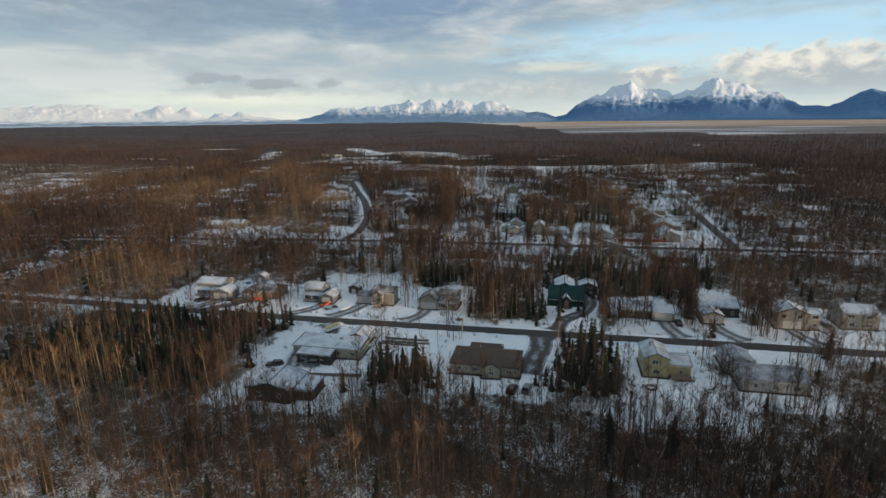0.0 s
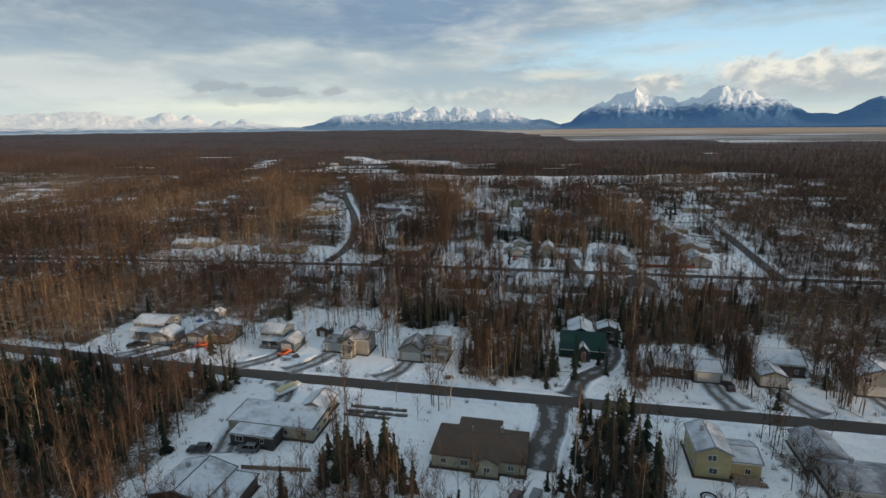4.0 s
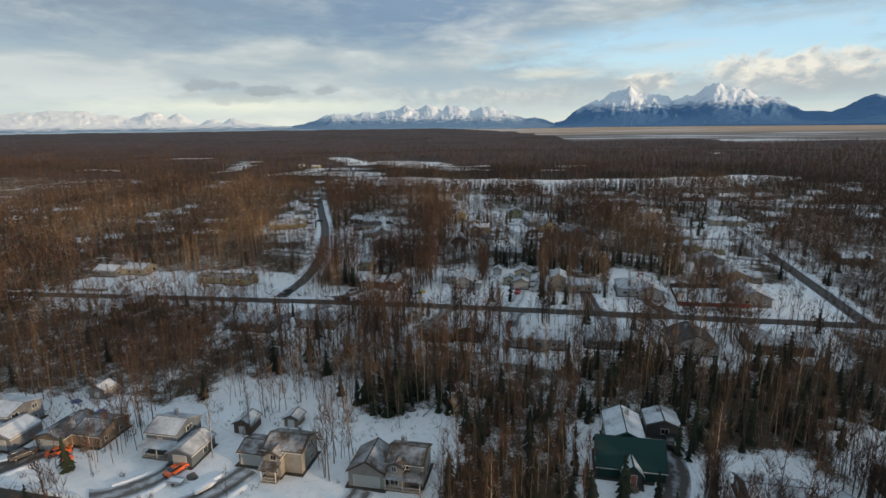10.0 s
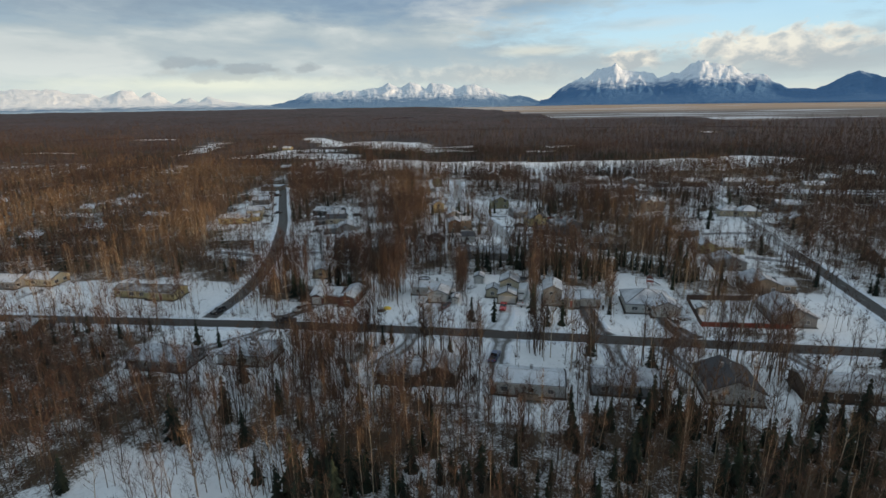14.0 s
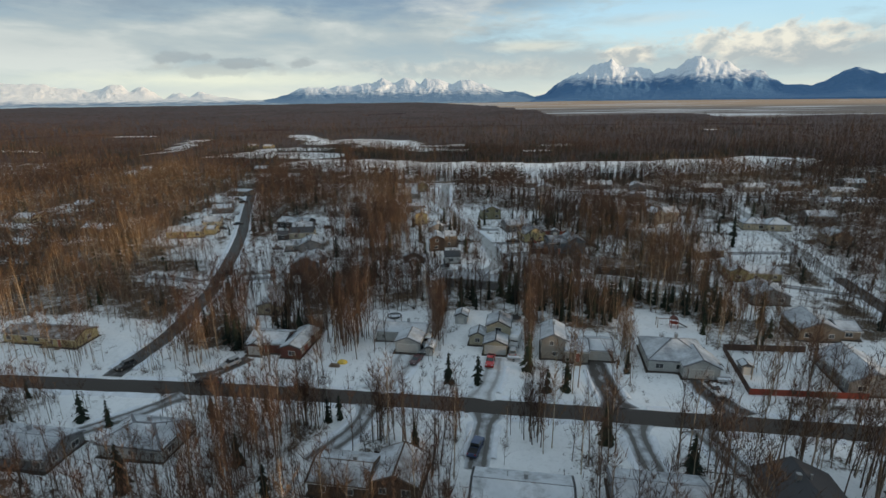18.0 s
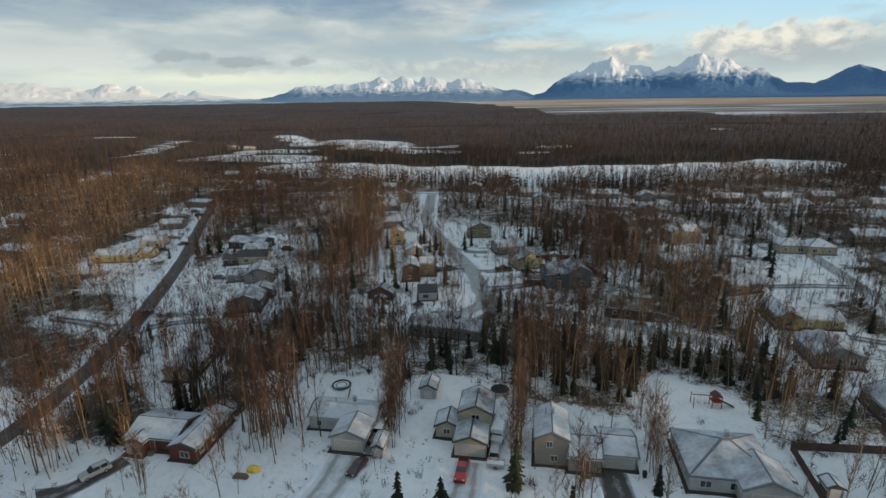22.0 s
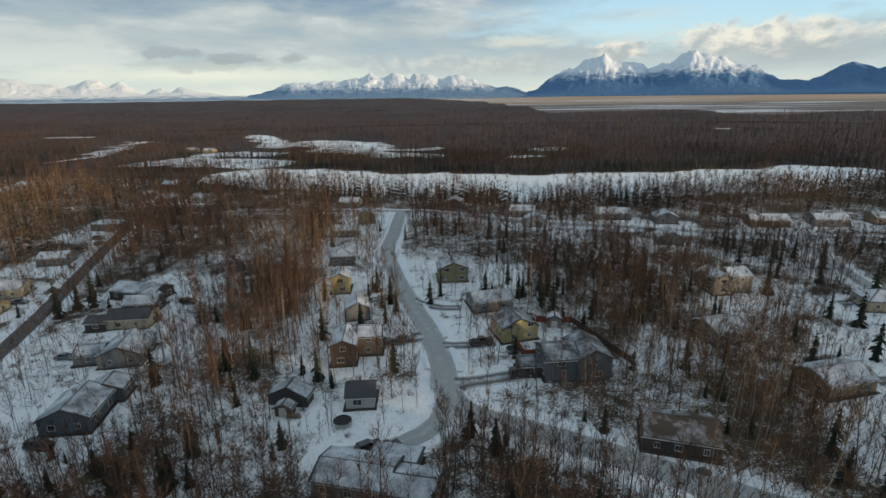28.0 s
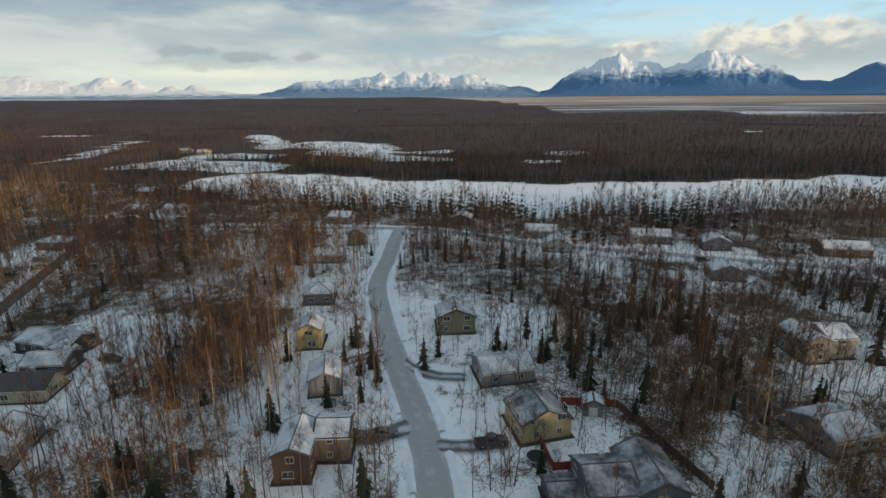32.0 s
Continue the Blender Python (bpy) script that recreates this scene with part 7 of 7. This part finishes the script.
# brush along the yards and roads
bx, by = jittered(-220, 130, 95, 470, 3.4, 71)
ok = seen(bx, by)
bx, by = bx[ok], by[ok]
rg, fg, yg = road_gap(bx, by), foot_gap(bx, by), yard_gap(bx, by)
edge = np.where(np.abs(yg) < 2.5, 0.5, np.where(yg < 0, np.where(by > 312, 0.10, 0.04), np.where(by > 298, 0.26, 0.45))) + np.where((rg > 1.8) & (rg < 5), 0.15, 0)
ok = (np.random.RandomState(72).uniform(size=bx.size) < edge) & (rg > 1.2) & (fg > 0.8)
BRUSH = []
for i in range(4):
    r = random.Random(90 + i)
    o = [[], [], []]
    for _ in range(26):
        p = Vector((r.uniform(-0.5, 0.5), r.uniform(-0.5, 0.5), 0))
        needle(o, p, p + Vector((r.uniform(-0.8, 0.8), r.uniform(-0.8, 0.8), r.uniform(0.8, 2.1))), 0.048, 1, r)
    BRUSH.append([np.array(o[0]), np.array(o[1]), np.array(o[2])])
scatter("brush", BRUSH, bx[ok], by[ok], np.random.RandomState(73).uniform(0.6, 1.2, ok.sum()) * np.where(yg[ok] > 2.5, 1.7, 1.0), BT, "low bare brown brush at the edge of the snow", "brush", 74, sink=0.05)

# dry weeds and litter that stick out of the snow in the yards
WEEDS = []
for i in range(4):
    r = random.Random(190 + i)
    o = [[], [], []]
    for _ in range(9):
        p = Vector((r.uniform(-0.7, 0.7), r.uniform(-0.7, 0.7), 0))
        needle(o, p, p + Vector((r.uniform(-0.25, 0.25), r.uniform(-0.25, 0.25), r.uniform(0.15, 0.5))), 0.16, 1, r)
    WEEDS.append([np.array(o[0]), np.array(o[1]), np.array(o[2])])
wx, wy = jittered(-145, 105, 100, 420, 1.5, 171)
rg, fg, yg = road_gap(wx, wy), foot_gap(wx, wy), yard_gap(wx, wy)
much = np.where(ripple(wx, wy, 22.0, 172) > 0.35, 0.30, 0.008) + np.where((wx > 34) & (wx < 62) & (wy > 263) & (wy < 271), 0.5, 0.0)
ok = seen(wx, wy) & (np.random.RandomState(173).uniform(size=wx.size) < much) & (rg > 0.8) & (fg > 0.5) & (yg < 4)
scatter("dry_weeds", WEEDS, wx[ok], wy[ok], np.random.RandomState(174).uniform(0.5, 1.3, ok.sum()), BT, "dark dry weeds and litter poking out of the snow", "weeds", 175, 0.0, 0.5, sink=0.02)

# fallen trunks under the trees
lx, ly = jittered(-110, 70, 80, 430, 9.0, 81)
ok = (yard_gap(lx, ly) > 1) & (road_gap(lx, ly) > 3) & (foot_gap(lx, ly) > 4) & (np.random.RandomState(82).uniform(size=lx.size) < 0.35)
LOGS = []
for i in range(3):
    o = [[], [], []]
    limb(o, [Vector((-3.5 - i, 0.2, 0.2)), Vector((0, 0, 0.3)), Vector((3.5 + i, 0.5 * i, 0.12))], [0.13, 0.11, 0.04], 4, 1)
    LOGS.append([np.array(o[0]), np.array(o[1]), np.array(o[2])])
v = []
for sh in LOGS:
    w = sh[0].copy()
    v.append([w, sh[1], sh[2]])
scatter("fallen_trunks", v, lx[ok], ly[ok], np.random.RandomState(83).uniform(0.6, 1.2, ok.sum()), BT, "fallen grey trunks lying in the snow", "logs", 84, 0.0, 0.5, sink=0.0)

# the canopy of the farthest woods
na, nr = 420, 150
aa = np.radians(np.linspace(-58, 42, na))
rr = 1150 * (4350 / 1150) ** (np.arange(nr) / (nr - 1))
A, R = np.meshgrid(aa, rr)
X, Y = (R * np.sin(A)).ravel(), (R * np.cos(A)).ravel()
rng = np.random.RandomState(95)
H = np.interp(np.hypot(X, Y), [1150, 1700], [1.0, 7.0]) + np.interp(np.hypot(X, Y), [1150, 1900], [0.2, 0.7]) * rng.normal(size=X.size) + 1.5 * ripple(X, Y, 300, 41)
low = in_flats(X, Y) | (marsh_gap(X, Y) < 4)
Z = ground_z(X, Y) + np.where(low, -3.0, np.clip(H, 0.8, 13))
Z[:na] -= 4.0
f = grid_faces(na, nr)
me = mesh_from("far_canopy", np.stack([X, Y, Z], 1), f, [MAT["canopy"]])
tagged(new("far_canopy", me), "endless brown leafless forest reaching to the mountains", "forest", kind="stuff")
